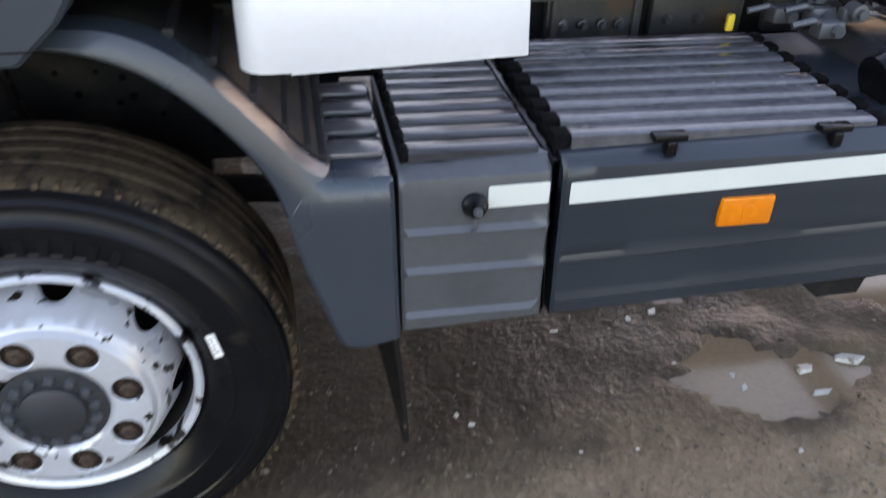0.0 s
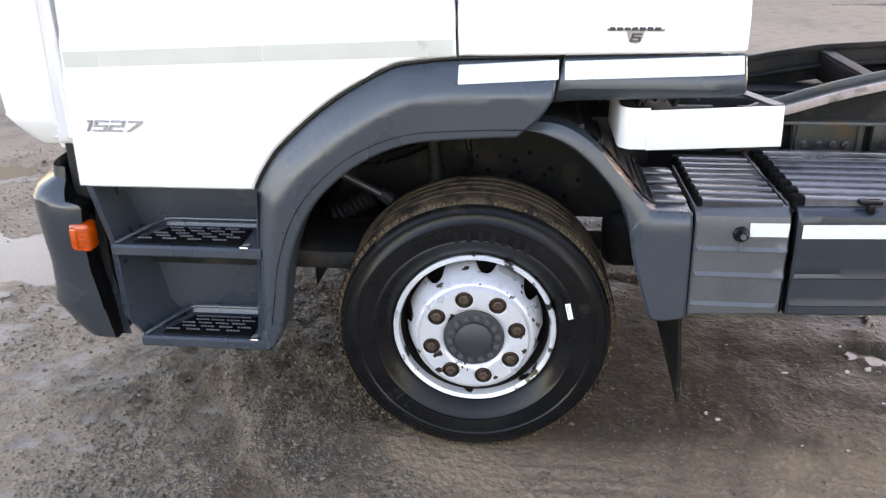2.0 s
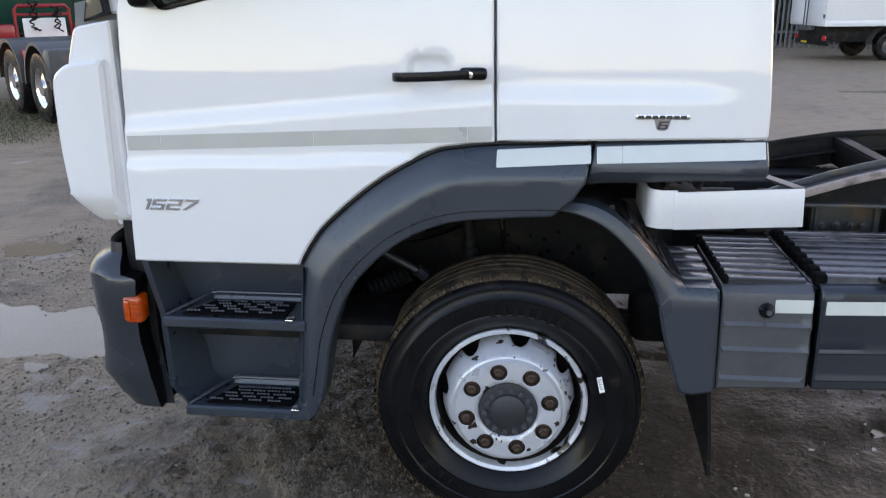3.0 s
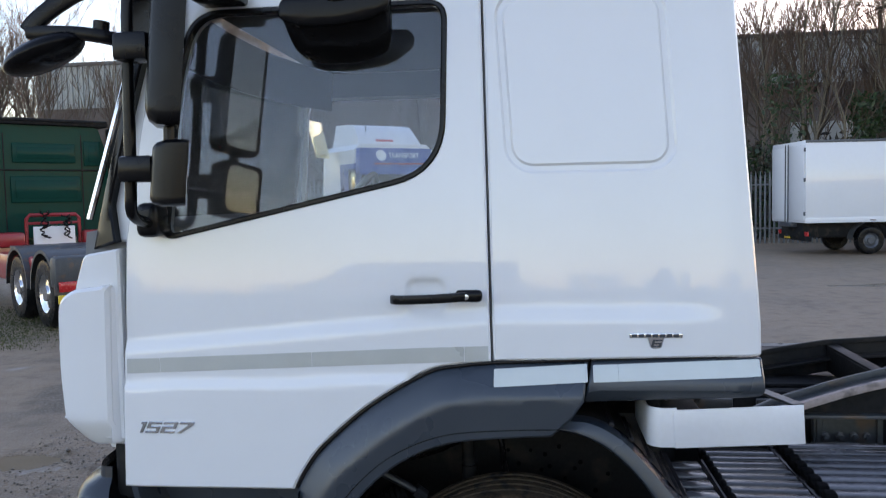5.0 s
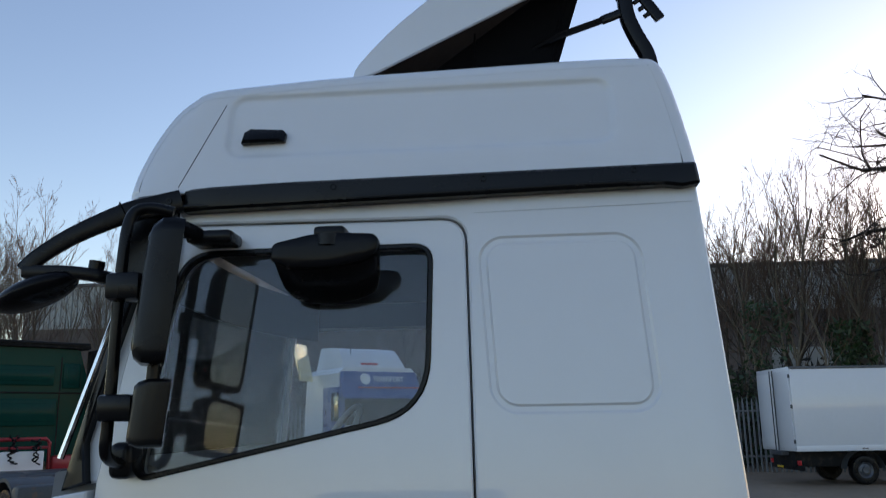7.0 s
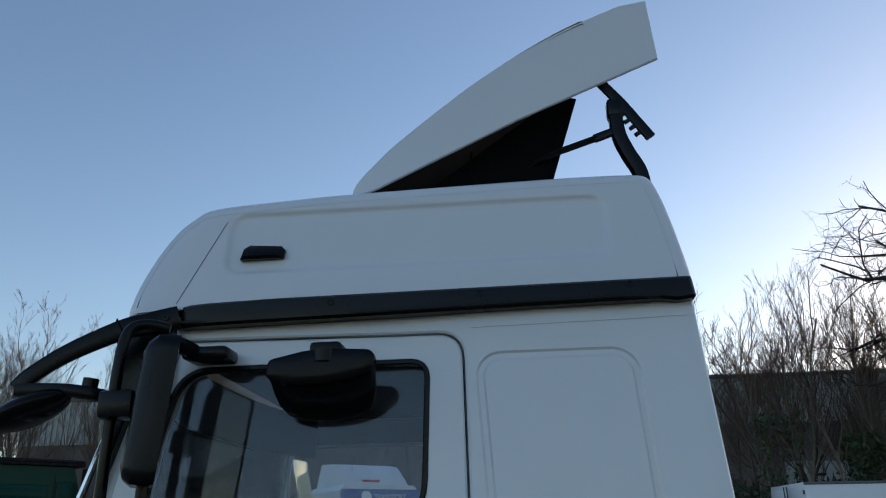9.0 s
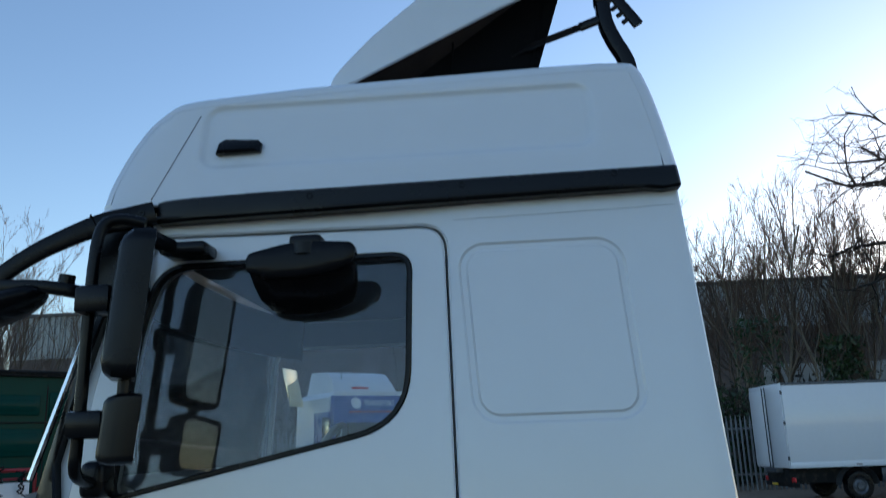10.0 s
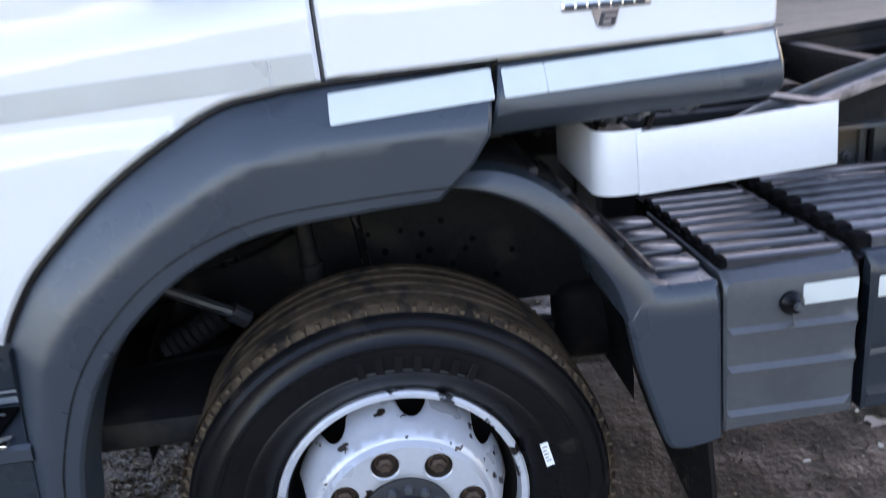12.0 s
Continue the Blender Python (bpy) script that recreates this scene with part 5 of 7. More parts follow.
neck = part("filler_neck", moved(lathe([(0, -0.02), (0.046, -0.02), (0.050, 0.0), (0.043, 0.012), (0.043, 0.045), (0.050, 0.052), (0.050, 0.068), (0, 0.068)], (0, 0, 0), 24, "x"), pose(1.535, 0.150, 0.895, 0, -12, 0)), BLACK, lorry, "black filler neck")
part("filler_cap", moved(lathe([(0, 0.066), (0.046, 0.066), (0.048, 0.075), (0.048, 0.115), (0.042, 0.122), (0, 0.122)], (0, 0, 0), 24, "x"), pose(1.535, 0.150, 0.895, 0, -12, 0)), BLUE, neck, "blue filler cap")
for k, (x, y, z) in enumerate(((1.53, 0.34, 0.930), (1.56, 0.42, 0.935), (1.50, 0.46, 0.925))):
    part("valve_block", join(box(x - 0.028, x + 0.028, y - 0.020, y + 0.020, z - 0.018, z + 0.016, 0.006, 2), tube([(x - 0.02, y, z + 0.01), (x - 0.05, y - 0.02, z + 0.022), (x - 0.09, y - 0.015, z + 0.012)], 0.007, 8), lathe([(0, -0.034), (0.012, -0.034), (0.014, -0.022), (0.010, -0.018), (0, -0.018)], (x + 0.008, y, z), 8)), ALU, lorry, "dull metal air valve")

# ---- front wheel ----
TR = 0.428
def wheel_at(cx, cy, flip=1):
    c = (cx, cy, HUBZ - 0.0)
    tyre_prof = [(0.250, 0.020), (0.262, 0.006), (0.290, -0.012), (0.300, -0.0155), (0.303, -0.0185), (0.307, -0.0185), (0.310, -0.0165), (0.330, -0.020), (0.352, -0.020), (0.356, -0.0235), (0.361, -0.0235), (0.366, -0.018), (0.385, -0.010), (0.392, -0.011), (0.400, -0.004), (0.405, -0.004), (0.412, 0.006), (0.4185, 0.014), (0.424, 0.030)]
    tyre_prof = [(r, y - 0.004 * smooth01(0.255, 0.30, r)) for r, y in tyre_prof]
    rib = []
    ys = [0.012, 0.062, 0.108, 0.150, 0.190, 0.226]
    for a, b in zip(ys, ys[1:]):
        rib += [(TR, a + 0.004), (TR + 0.001, (a + b) / 2), (TR, b - 0.008), (TR - 0.012, b - 0.006), (TR - 0.012, b + 0.002)]
    tyre_prof += rib + [(0.420, 0.242), (0.40, 0.258), (0.34, 0.270), (0.262, 0.26), (0.250, 0.24), (0.240, 0.14)]
    rim = part("wheel", lathe([(0.246, 0.010), (0.257, 0.004), (0.2625, 0.009), (0.261, 0.024), (0.252, 0.030), (0.247, 0.040), (0.242, 0.040), (0.2425, 0.022)], c, 72), RIMEDGE, lorry, "silver painted steel wheel, scuffed and chipped")
    # silver barrel coloured dark for its shade as well as its grime
    part("barrel", lathe([(0.247, 0.038), (0.2405, 0.09), (0.236, 0.13), (0.236, 0.24), (0.10, 0.24), (0.10, 0.15), (0.228, 0.15), (0.2335, 0.09), (0.241, 0.038)], c, 64), SHADEGRIME, rim, "wheel barrel and brake drum coloured dark for shade and grime")
    tyre = part("tyre", lathe(tyre_prof, c, 96), RUBBER, rim, "worn black tyre with muddy tread")
    me = tyre.data
    me.materials.append(TREAD)
    for p in me.polygons:
        q = p.center
        rr = math.hypot(q.x - cx, q.z - HUBZ)
        if rr > 0.415 and q.y > cy + 0.002:
            p.material_index = 1
    # sipes on the shoulder
    sipe = mesh_of(box(-0.0025, 0.0025, -0.006, 0.022, -0.010, 0.0008, 0.0005, 1), "tread_block", TREAD)
    wear = random.Random(4)
    for i in range(90):
        o = new("tread_block", sipe)
        o.parent = tyre
        a = 2 * math.pi * i / 90
        o.matrix_basis = Matrix.Translation((c[0] + 0.4235 * math.sin(a), cy + 0.001 + 0.004 * wear.random(), c[2] + 0.4235 * math.cos(a))) @ pose(0, 0, 0, 0, math.degrees(a) + wear.uniform(-0.5, 0.5), wear.uniform(-9, 9)) @ Matrix.Diagonal((wear.uniform(0.6, 1.7), wear.uniform(0.55, 1.15), wear.uniform(0.6, 1.1), 1))
    # disc with eight hand holes: a dished sheet
    def disc_y(x, z):
        rr = math.hypot(x, z)
        return cy - 0.046 + 0.012 * smooth01(0.1705, 0.1795, rr) + 0.100 * smooth01(0.180, 0.230, rr) ** 1.2 + 0.006 * (1 - smooth01(0.097, 0.106, rr))
    hand, nut_pos, notch = [], [], [math.radians(13 + 45 * k + 22.5) for k in range(8)]
    def edge_r(a):
        d = min(abs((a - b + math.pi) % (2 * math.pi) - math.pi) for b in notch)
        return 0.2225 - 0.020 * math.sqrt(max(0.0, 1 - (d / 0.150) ** 2))
    ring = [(edge_r(a) * math.cos(a), edge_r(a) * math.sin(a)) for a in [2 * math.pi * i / 192 for i in range(192)]]
    for k in range(8):
        a = math.radians(13 + 45 * k)
        nut_pos.append((0.1375 * math.cos(a), 0.1375 * math.sin(a)))
        hand.append([(0.1375 * math.cos(a) + 0.0275 * math.cos(q), 0.1375 * math.sin(a) + 0.0275 * math.sin(q)) for q in [2 * math.pi * i / 18 for i in range(18)]])
    centre_hole = [(0.0965 * math.cos(2 * math.pi * i / 40), 0.0965 * math.sin(2 * math.pi * i / 40)) for i in range(40)]
    disc = part("disc", panel(ring, disc_y, 0.012, hand + [centre_hole], 0.003, 0.012, Matrix.Translation((cx, 0, HUBZ)), [[(q * math.cos(2 * math.pi * i / 72), q * math.sin(2 * math.pi * i / 72)) for i in range(73)] for q in (0.1705, 0.1750, 0.1795, 0.186)]), RIM, rim, "dished disc with eight hand holes")
    for x, z in nut_pos:
        p = (cx + x * 0.963, cy - 0.046, HUBZ + z * 0.963)
        # dark seat colour holds the shade inside the nut hole along with grime
        seat = part("nut_seat", lathe([(0.0, 0.020), (0.017, 0.019), (0.0255, 0.002), (0.0275, 0.003), (0.0275, 0.024), (0.0, 0.024)], p, 20), NUTWELL, disc)
        part("wheel_nut", join(lathe([(0.0, -0.003), (0.010, -0.003), (0.0155, 0.000), (0.0165, 0.020), (0, 0.020)], p, 6), lathe([(0.0, 0.012), (0.0205, 0.012), (0.0205, 0.020), (0, 0.020)], p, 16), lathe([(0, -0.011), (0.0065, -0.011), (0.0078, -0.008), (0.0078, 0.0), (0, 0.0)], p, 12)), RUST, disc, "rusty wheel nut")
    hub = part("hub", lathe([(0, -0.054), (0.054, -0.054), (0.057, -0.052), (0.059, -0.043), (0.089, -0.041), (0.0955, -0.040), (0.0955, 0.06), (0, 0.06)], (cx, cy, HUBZ), 40), HUB, rim, "grey hub cap with bolts")
    for k in range(14):
        a = 2 * math.pi * k / 14 + 0.1
        part("hub_bolt", lathe([(0, -0.009), (0.007, -0.009), (0.0095, -0.005), (0.0108, 0.002), (0, 0.002)], (cx + 0.0745 * math.cos(a), cy - 0.045, HUBZ + 0.0745 * math.sin(a)), 10), HUBBOLT, hub)
    lbl = part("label_sticker", moved(box(-0.0085, 0.0085, -0.0012, 0.001, -0.027, 0.027, 0.0005, 1), Matrix.Translation((cx + 0.296, cy - 0.0245, HUBZ + 0.092)) @ pose(0, 0, 0, -3, -13, 2)), LABELWHITE, tyre, "white paper sticker")
    for i in range(5):
        part("print_line", moved(box(-0.006, 0.004 - 0.003 * (i % 2), -0.0018, -0.001, -0.001, 0.001), Matrix.Translation((cx + 0.296, cy - 0.0245, HUBZ + 0.092)) @ pose(0, 0, 0, -3, -13, 2) @ Matrix.Translation((0, 0, 0.018 - 0.008 * i))), INTERIOR_DARK, lbl)
    # raised bars where the sidewall's lettering cannot be read
    for k, (a0, nn) in enumerate(((62, 7), (225, 6))):
        for i in range(nn):
            a = math.radians(a0 + 6.2 * i)
            part("raised_mark", moved(box(-0.008, 0.008, -0.0015, 0.001, -0.017, 0.017, 0.0008, 1), Matrix.Translation((cx + 0.340 * math.cos(a), cy - 0.0265, HUBZ + 0.340 * math.sin(a))) @ pose(0, 0, 0, 0, 90 - math.degrees(a), 0)), RUBBER, tyre)
    for q in (rim, *rim.children_recursive):
        if len(q.data.vertices) and q.name.split(".")[0] not in ("tread_block", "wheel_nut", "nut_seat"):
            q.data.transform(Matrix.Translation((cx, 0, HUBZ)) @ Matrix.Diagonal(((1.004, 1, 1.004, 1) if q.name.startswith("tyre") else (0.953, 1, 0.953, 1))) @ Matrix.Translation((-cx, 0, -HUBZ)))
        elif q.name.startswith("tread_block"):
            v = q.matrix_basis.translation
            v.x, v.z = cx + (v.x - cx) * 1.004, HUBZ + (v.z - HUBZ) * 1.004
    return rim
steered = wheel_at(0.003, 0.066)
steered.matrix_basis = Matrix.Translation((0, 0.16, 0)) @ pose(0, 0, 0, 0, 0, 2) @ Matrix.Translation((0, -0.16, 0)) @ steered.matrix_basis
# the far front wheel and the rear wheels, plainer
for cx, cy, w in ((0.0, FAR - 0.30, 0.27), (4.4, 0.05, 0.56), (4.4, FAR - 0.6, 0.56)):
    t = part("wheel", lathe([(0.25, 0.0), (0.33, -0.01), (0.39, 0.0), (0.414, 0.04), (0.414, w - 0.04), (0.40, w), (0.25, w)], (cx, cy, HUBZ), 48), RUBBER, lorry, "black tyre")
    part("rim", lathe([(0, 0.06), (0.22, 0.03), (0.25, 0.0), (0.25, w), (0, w)], (cx, cy, HUBZ), 40), RIM, t)

# ---- ground: one sheet to the horizon ----
def spread(a, b, step, out):
    core = list(np.arange(a, b + 1e-6, step))
    lo, hi, d = [], [], step
    x = a
    while x > -out:
        d *= 1.09
        x -= d
        lo.append(x)
    x, d = b, step
    while x < out:
        d *= 1.09
        x += d
        hi.append(x)
    return np.array(lo[::-1] + core + hi)
PUDDLES = [(-2.70, 1.36, 0.72, 0.33), (1.72, 0.36, 0.27, 0.14), (2.30, 0.66, 0.22, 0.12), (1.50, 0.76, 0.11, 0.08), (-3.4, 2.8, 0.25, 0.12), (1.9, 1.75, 0.5, 0.16), (0.45, 2.9, 0.5, 0.2), (3.4, 4.2, 0.9, 0.25), (6.0, 13.0, 1.2, 0.3), (8.5, 15.5, 1.6, 0.35)]
GZ = -0.022
def fbm(x, y, k, seed):
    return noise.noise((x * k, y * k, seed)) + 0.5 * noise.noise((x * k * 2.3, y * k * 2.3, seed + 1)) + 0.25 * noise.noise((x * k * 5.1, y * k * 5.1, seed + 2))
def coarse_at(x, y):
    """A ridge of dark loose gravel pushed up beside the wheel, and smaller patches elsewhere."""
    xc = -0.56 - 0.26 * smooth01(0.1, 1.0, y) - 0.25 * smooth01(-0.1, -0.7, y)
    band = (1 - smooth01(0.10, 0.34, abs(x - xc) + 0.16 * fbm(x, y, 2.6, 40.0))) * smooth01(-0.9, -0.1, y) * (1 - smooth01(1.6, 2.4, y))
    return max(band, 0.85 * smooth01(0.10, 0.50, fbm(x, y, 1.3, 50.0) - 0.35 * smooth01(-0.4, 0.0, x)))
def silt_at(x, y):
    """Smooth wet silt in shallow hollows, away from the churned strip."""
    v = fbm(x, y * 1.7, 1.7, 60.0) + 0.55 * noise.noise((x * 14, y * 17, 63.0)) - 0.06 - 0.5 * smooth01(0.9, 1.6, y)
    return smooth01(0.0, 0.35, v) * smooth01(-0.72, -1.05, x + 0.25 * noise.noise((x * 1.5, y * 1.5, 70.0))) * (1 - 0.8 * coarse_at(x, y))
def rut_at(x, y):
    xr = -0.88 - 0.22 * smooth01(0.1, 0.6, y) + 0.30 * smooth01(0.15, -0.35, y)
    return (1 - smooth01(0.05, 0.15, abs(x - xr) + 0.05 * fbm(x, y, 5.0, 80.0))) * smooth01(-1.0, -0.4, y) * (1 - smooth01(0.4, 0.9, y))
def ground_z(x, y):
    d = math.hypot(x, y - 1)
    k, kf = 1 - smooth01(6, 14, d), 1 - smooth01(3.4, 5.5, d)
    cz = coarse_at(x, y) * kf if kf > 0 else 0.0
    sz = silt_at(x, y) * kf if kf > 0 else 0.0
    z = 0.035 * noise.noise((x * 0.45, y * 0.45, 2.0)) + k * (0.014 * noise.noise((x * 1.7, y * 2.3, 5.0)) + kf * (1 - 0.8 * sz) * (0.55 + 1.1 * cz) * (0.015 * noise.noise((x * 6, y * 6, 1.0)) + 0.013 * noise.noise((x * 13, y * 13, 8.0)) + 0.007 * noise.noise((x * 24, y * 24, 9.0))))
    z *= 0.35 + 0.65 * smooth01(0.25, 0.9, math.hypot(x, (y - 0.15)))
    z += 0.022 * cz * smooth01(0.26, 0.50, math.hypot(x, y - 0.15)) - 0.008 * sz
    z -= 0.020 * rut_at(x, y) * kf
    z += 0.012 * k * smooth01(0.2, 0.5, math.hypot(x * 0.5, y - 0.15)) * math.sin(y * 17 + 0.6 * math.sin(x * 1.3)) * noise.noise((x * 0.8, y * 0.6, 11.0))
    for px, py, a, b in PUDDLES:
        q = math.hypot((x - px) / a, (y - py) / b) + 0.45 * noise.noise((x / a * 1.7, y / b * 1.7, 3.0)) + 0.25 * noise.noise((x / a * 4, y / b * 4, 6.0)) + 0.6 * noise.noise((x * 2.2, y * 2.2, 4.0)) + 0.35 * noise.noise((x * 6, y * 6, 9.0))
        if a < 0.15:
            q += 0.9 * noise.noise((x * 19, y * 23, 14.0)) + 0.25
        z += (-0.030 - 0.5 * z) * (1 - smooth01(0.75, 1.35, q))
        if 1.0 < q < 2.9:
            z = max(z, -0.016 + 0.012 * smooth01(1.0, 1.30, q))
    if 0.05 < x < 0.65 and -0.42 < y < 0.05:
        z += 0.006 * math.sin(y * 110) * smooth01(0.05, 0.2, x) * smooth01(0.65, 0.5, x) * smooth01(-0.42, -0.3, y) * smooth01(0.05, -0.05, y)
    return z + GZ
gx, gy = spread(-3.4, 3.6, 0.026, 900), spread(-1.6, 3.4, 0.020, 900)
gb = bmesh.new()
gv = [[gb.verts.new((x, y, ground_z(x, y) if max(abs(x), abs(y)) < 40 else GZ)) for y in gy] for x in gx]
for i in range(len(gx) - 1):
    for j in range(len(gy) - 1):
        gb.faces.new((gv[i][j], gv[i + 1][j], gv[i + 1][j + 1], gv[i][j + 1]))

def gravel_material():
    m = bpy.data.materials.new("wet_gravel")
    m.use_nodes = True
    n, l = m.node_tree.nodes, m.node_tree.links
    b = n["Principled BSDF"]
    co = n.new("ShaderNodeTexCoord")
    def tex(kind, scale, detail=6.0, seed=0.0):
        t = n.new(kind)
        t.inputs["Scale"].default_value = scale
        if kind == "ShaderNodeTexNoise":
            t.noise_dimensions = "4D"
            t.inputs["W"].default_value, t.inputs["Detail"].default_value = seed, detail
        l.new(co.outputs["Object"], t.inputs["Vector"])
        return t
    def mix(fac, a, bcol):
        x = n.new("ShaderNodeMix"); x.data_type = "RGBA"
        l.new(fac, x.inputs["Factor"])
        for sock, v in (("A", a), ("B", bcol)):
            if isinstance(v, tuple):
                x.inputs[sock].default_value = (*v, 1)
            else:
                l.new(v, x.inputs[sock])
        return x.outputs["Result"]
    def step(src, a, c):
        r = n.new("ShaderNodeMapRange")
        r.interpolation_type = "SMOOTHSTEP"
        r.inputs["From Min"].default_value, r.inputs["From Max"].default_value = a, c
        l.new(src, r.inputs["Value"])
        return r.outputs["Result"]
    patch, mid, fine, peb = tex("ShaderNodeTexNoise", 0.7, 6), tex("ShaderNodeTexNoise", 4.5, 8, 2.0), tex("ShaderNodeTexNoise", 38, 6, 4.0), tex("ShaderNodeTexVoronoi", 75)
    sep = n.new("ShaderNodeSeparateXYZ")
    l.new(co.outputs["Object"], sep.inputs[0])
    # a churned strip of wet brown mud along the parked lorry, its colour also darkened for the shade beneath, dry stony
    # gravel beyond it
    def mad(src, k, add):
        q = n.new("ShaderNodeMath"); q.operation = "MULTIPLY_ADD"
        l.new(src, q.inputs[0]); q.inputs[1].default_value = k
        if isinstance(add, float):
            q.inputs[2].default_value = add
        else:
            l.new(add, q.inputs[2])
        return q.outputs[0]
    edge = mad(patch.outputs["Fac"], 3.2, mad(mid.outputs["Fac"], 1.2, -2.2))
    mud_x = step(mad(sep.outputs["X"], 1.0, edge), -1.35, -0.35)
    mud_y = step(mad(sep.outputs["Y"], -1.0, mad(edge, 0.8, 3.6)), 0.0, 1.6)
    mm = n.new("ShaderNodeMath"); mm.operation = "MULTIPLY"
    l.new(mud_x, mm.inputs[0]); l.new(mud_y, mm.inputs[1])
    mn = n.new("ShaderNodeMath"); mn.operation = "MULTIPLY"
    l.new(mm.outputs[0], mn.inputs[0]); l.new(step(mad(sep.outputs["Y"], 1.0, mad(edge, 0.35, 0.0)), -0.02, 0.45), mn.inputs[1])
    mud = mn.outputs[0]
    dry = mix(step(patch.outputs["Fac"], 0.38, 0.62), (0.258, 0.172, 0.108), (0.213, 0.146, 0.095))
    dry = mix(step(fine.outputs["Fac"], 0.50, 0.70), dry, (0.28, 0.21, 0.148))
    silt, rut, loose = (n.new("ShaderNodeAttribute") for _ in range(3))
    silt.attribute_name, rut.attribute_name, loose.attribute_name = "silt", "rut", "loose"
    # wet mud's brown with the shade under the lorry put into it
    shaded_wetmud = mix(step(fine.outputs["Fac"], 0.46, 0.70), (0.038, 0.025, 0.0150), (0.072, 0.049, 0.0305))
    c = mix(mud, dry, shaded_wetmud)
    c = mix(mad(loose.outputs["Fac"], 0.85, 0.0), c, mix(step(fine.outputs["Fac"], 0.42, 0.66), (0.058, 0.041, 0.027), (0.178, 0.130, 0.088)))
    c = mix(mad(rut.outputs["Fac"], 0.8, 0.0), c, (0.120, 0.075, 0.041))
    c = mix(mad(silt.outputs["Fac"], 0.8, 0.0), c, (0.205, 0.156, 0.120))
    dim = n.new("ShaderNodeMath"); dim.operation = "MULTIPLY"
    l.new(step(mid.outputs["Fac"], 0.50, 0.72), dim.inputs[0]); l.new(mad(mud, 0.55, 0.33), dim.inputs[1])
    c = mix(dim.outputs[0], c, (0.050, 0.037, 0.027))
    dark = mad(step(peb.outputs["Distance"], 0.60, 0.95), 0.30, 0.0)
    c = mix(dark, c, (0.030, 0.024, 0.019))
    l.new(c, b.inputs["Base Color"])
    wet = n.new("ShaderNodeMapRange")
    wet.inputs["From Min"].default_value, wet.inputs["From Max"].default_value = 0.40, 0.62
    wet.inputs["To Min"].default_value, wet.inputs["To Max"].default_value = 0.40, 0.85
    l.new(mid.outputs["Fac"], wet.inputs["Value"])
    rmix = n.new("ShaderNodeMix")
    l.new(mad(mud, 0.75, 0.15), rmix.inputs["Factor"]); rmix.inputs["A"].default_value = 0.62
    l.new(wet.outputs["Result"], rmix.inputs["B"])
    smix = n.new("ShaderNodeMix")
    l.new(step(silt.outputs["Fac"], 0.25, 1.0), smix.inputs["Factor"]); l.new(rmix.outputs["Result"], smix.inputs["A"]); smix.inputs["B"].default_value = 0.34
    l.new(smix.outputs["Result"], b.inputs["Roughness"])
    h = n.new("ShaderNodeMath"); h.operation = "MULTIPLY_ADD"
    h.inputs[1].default_value = 0.12
    l.new(peb.outputs["Distance"], h.inputs[0]); l.new(fine.outputs["Fac"], h.inputs[2])
    bp = n.new("ShaderNodeBump")
    bp.inputs["Strength"].default_value, bp.inputs["Distance"].default_value = 0.75, 0.022
    l.new(mad(silt.outputs["Fac"], -0.52, mad(mud, -0.28, 0.80)), bp.inputs["Strength"])
    l.new(h.outputs[0], bp.inputs["Height"]); l.new(bp.outputs["Normal"], b.inputs["Normal"])
    return m
GRAVEL = gravel_material()
ground = place("ground", gb, GRAVEL, "wet brown gravel yard with ruts and puddles", "ground", kind="structure", sharp=180)
for nm, f in (("silt", silt_at), ("rut", rut_at), ("loose", coarse_at)):
    at = ground.data.attributes.new(nm, "FLOAT", "POINT")
    at.data.foreach_set("value", [f(v.co.x, v.co.y) if abs(v.co.x) < 12 and abs(v.co.y) < 12 else 0.0 for v in ground.data.vertices])
MUDWATER = material("muddy_water", (0.250, 0.175, 0.115), 0.09, vary=0.15, scale=3, rough_vary=0.03, spec=0.28)
for px, py, a, b in PUDDLES:
    wide = 2.1 if a < 0.3 else 1.6
    loop = [(px + a * wide * math.cos(q), py + b * wide * math.sin(q)) for q in [2 * math.pi * i / 40 for i in range(40)]]
    pb = bmesh.new()
    pb.faces.new([pb.verts.new((x, y, GZ - 0.0095 - 0.0022 * (PUDDLES.index((px, py, a, b)) % 3))) for x, y in loop])
    place("puddle", pb, MUDWATER, "shallow muddy puddle in the gravel", "puddle", kind="structure")

# loose stones
random.seed(11)
def stone_material():
    m = material("stone_chips", (0.10, 0.085, 0.070), 0.42, vary=0.5, scale=9, fine=150, bump=0.3, bump_scale=120)
    n, l = m.node_tree.nodes, m.node_tree.links
    g, r = n.new("ShaderNodeNewGeometry"), n.new("ShaderNodeValToRGB")
    r.color_ramp.elements[0].color, r.color_ramp.elements[1].color = (0.066, 0.050, 0.036, 1), (0.185, 0.144, 0.108, 1)
    mid = r.color_ramp.elements.new(0.72)
    mid.color = (0.120, 0.091, 0.066, 1)
    l.new(g.outputs["Random Per Island"], r.inputs["Fac"])
    l.new(r.outputs["Color"], n["Principled BSDF"].inputs["Base Color"])
    return m
STONE = stone_material()
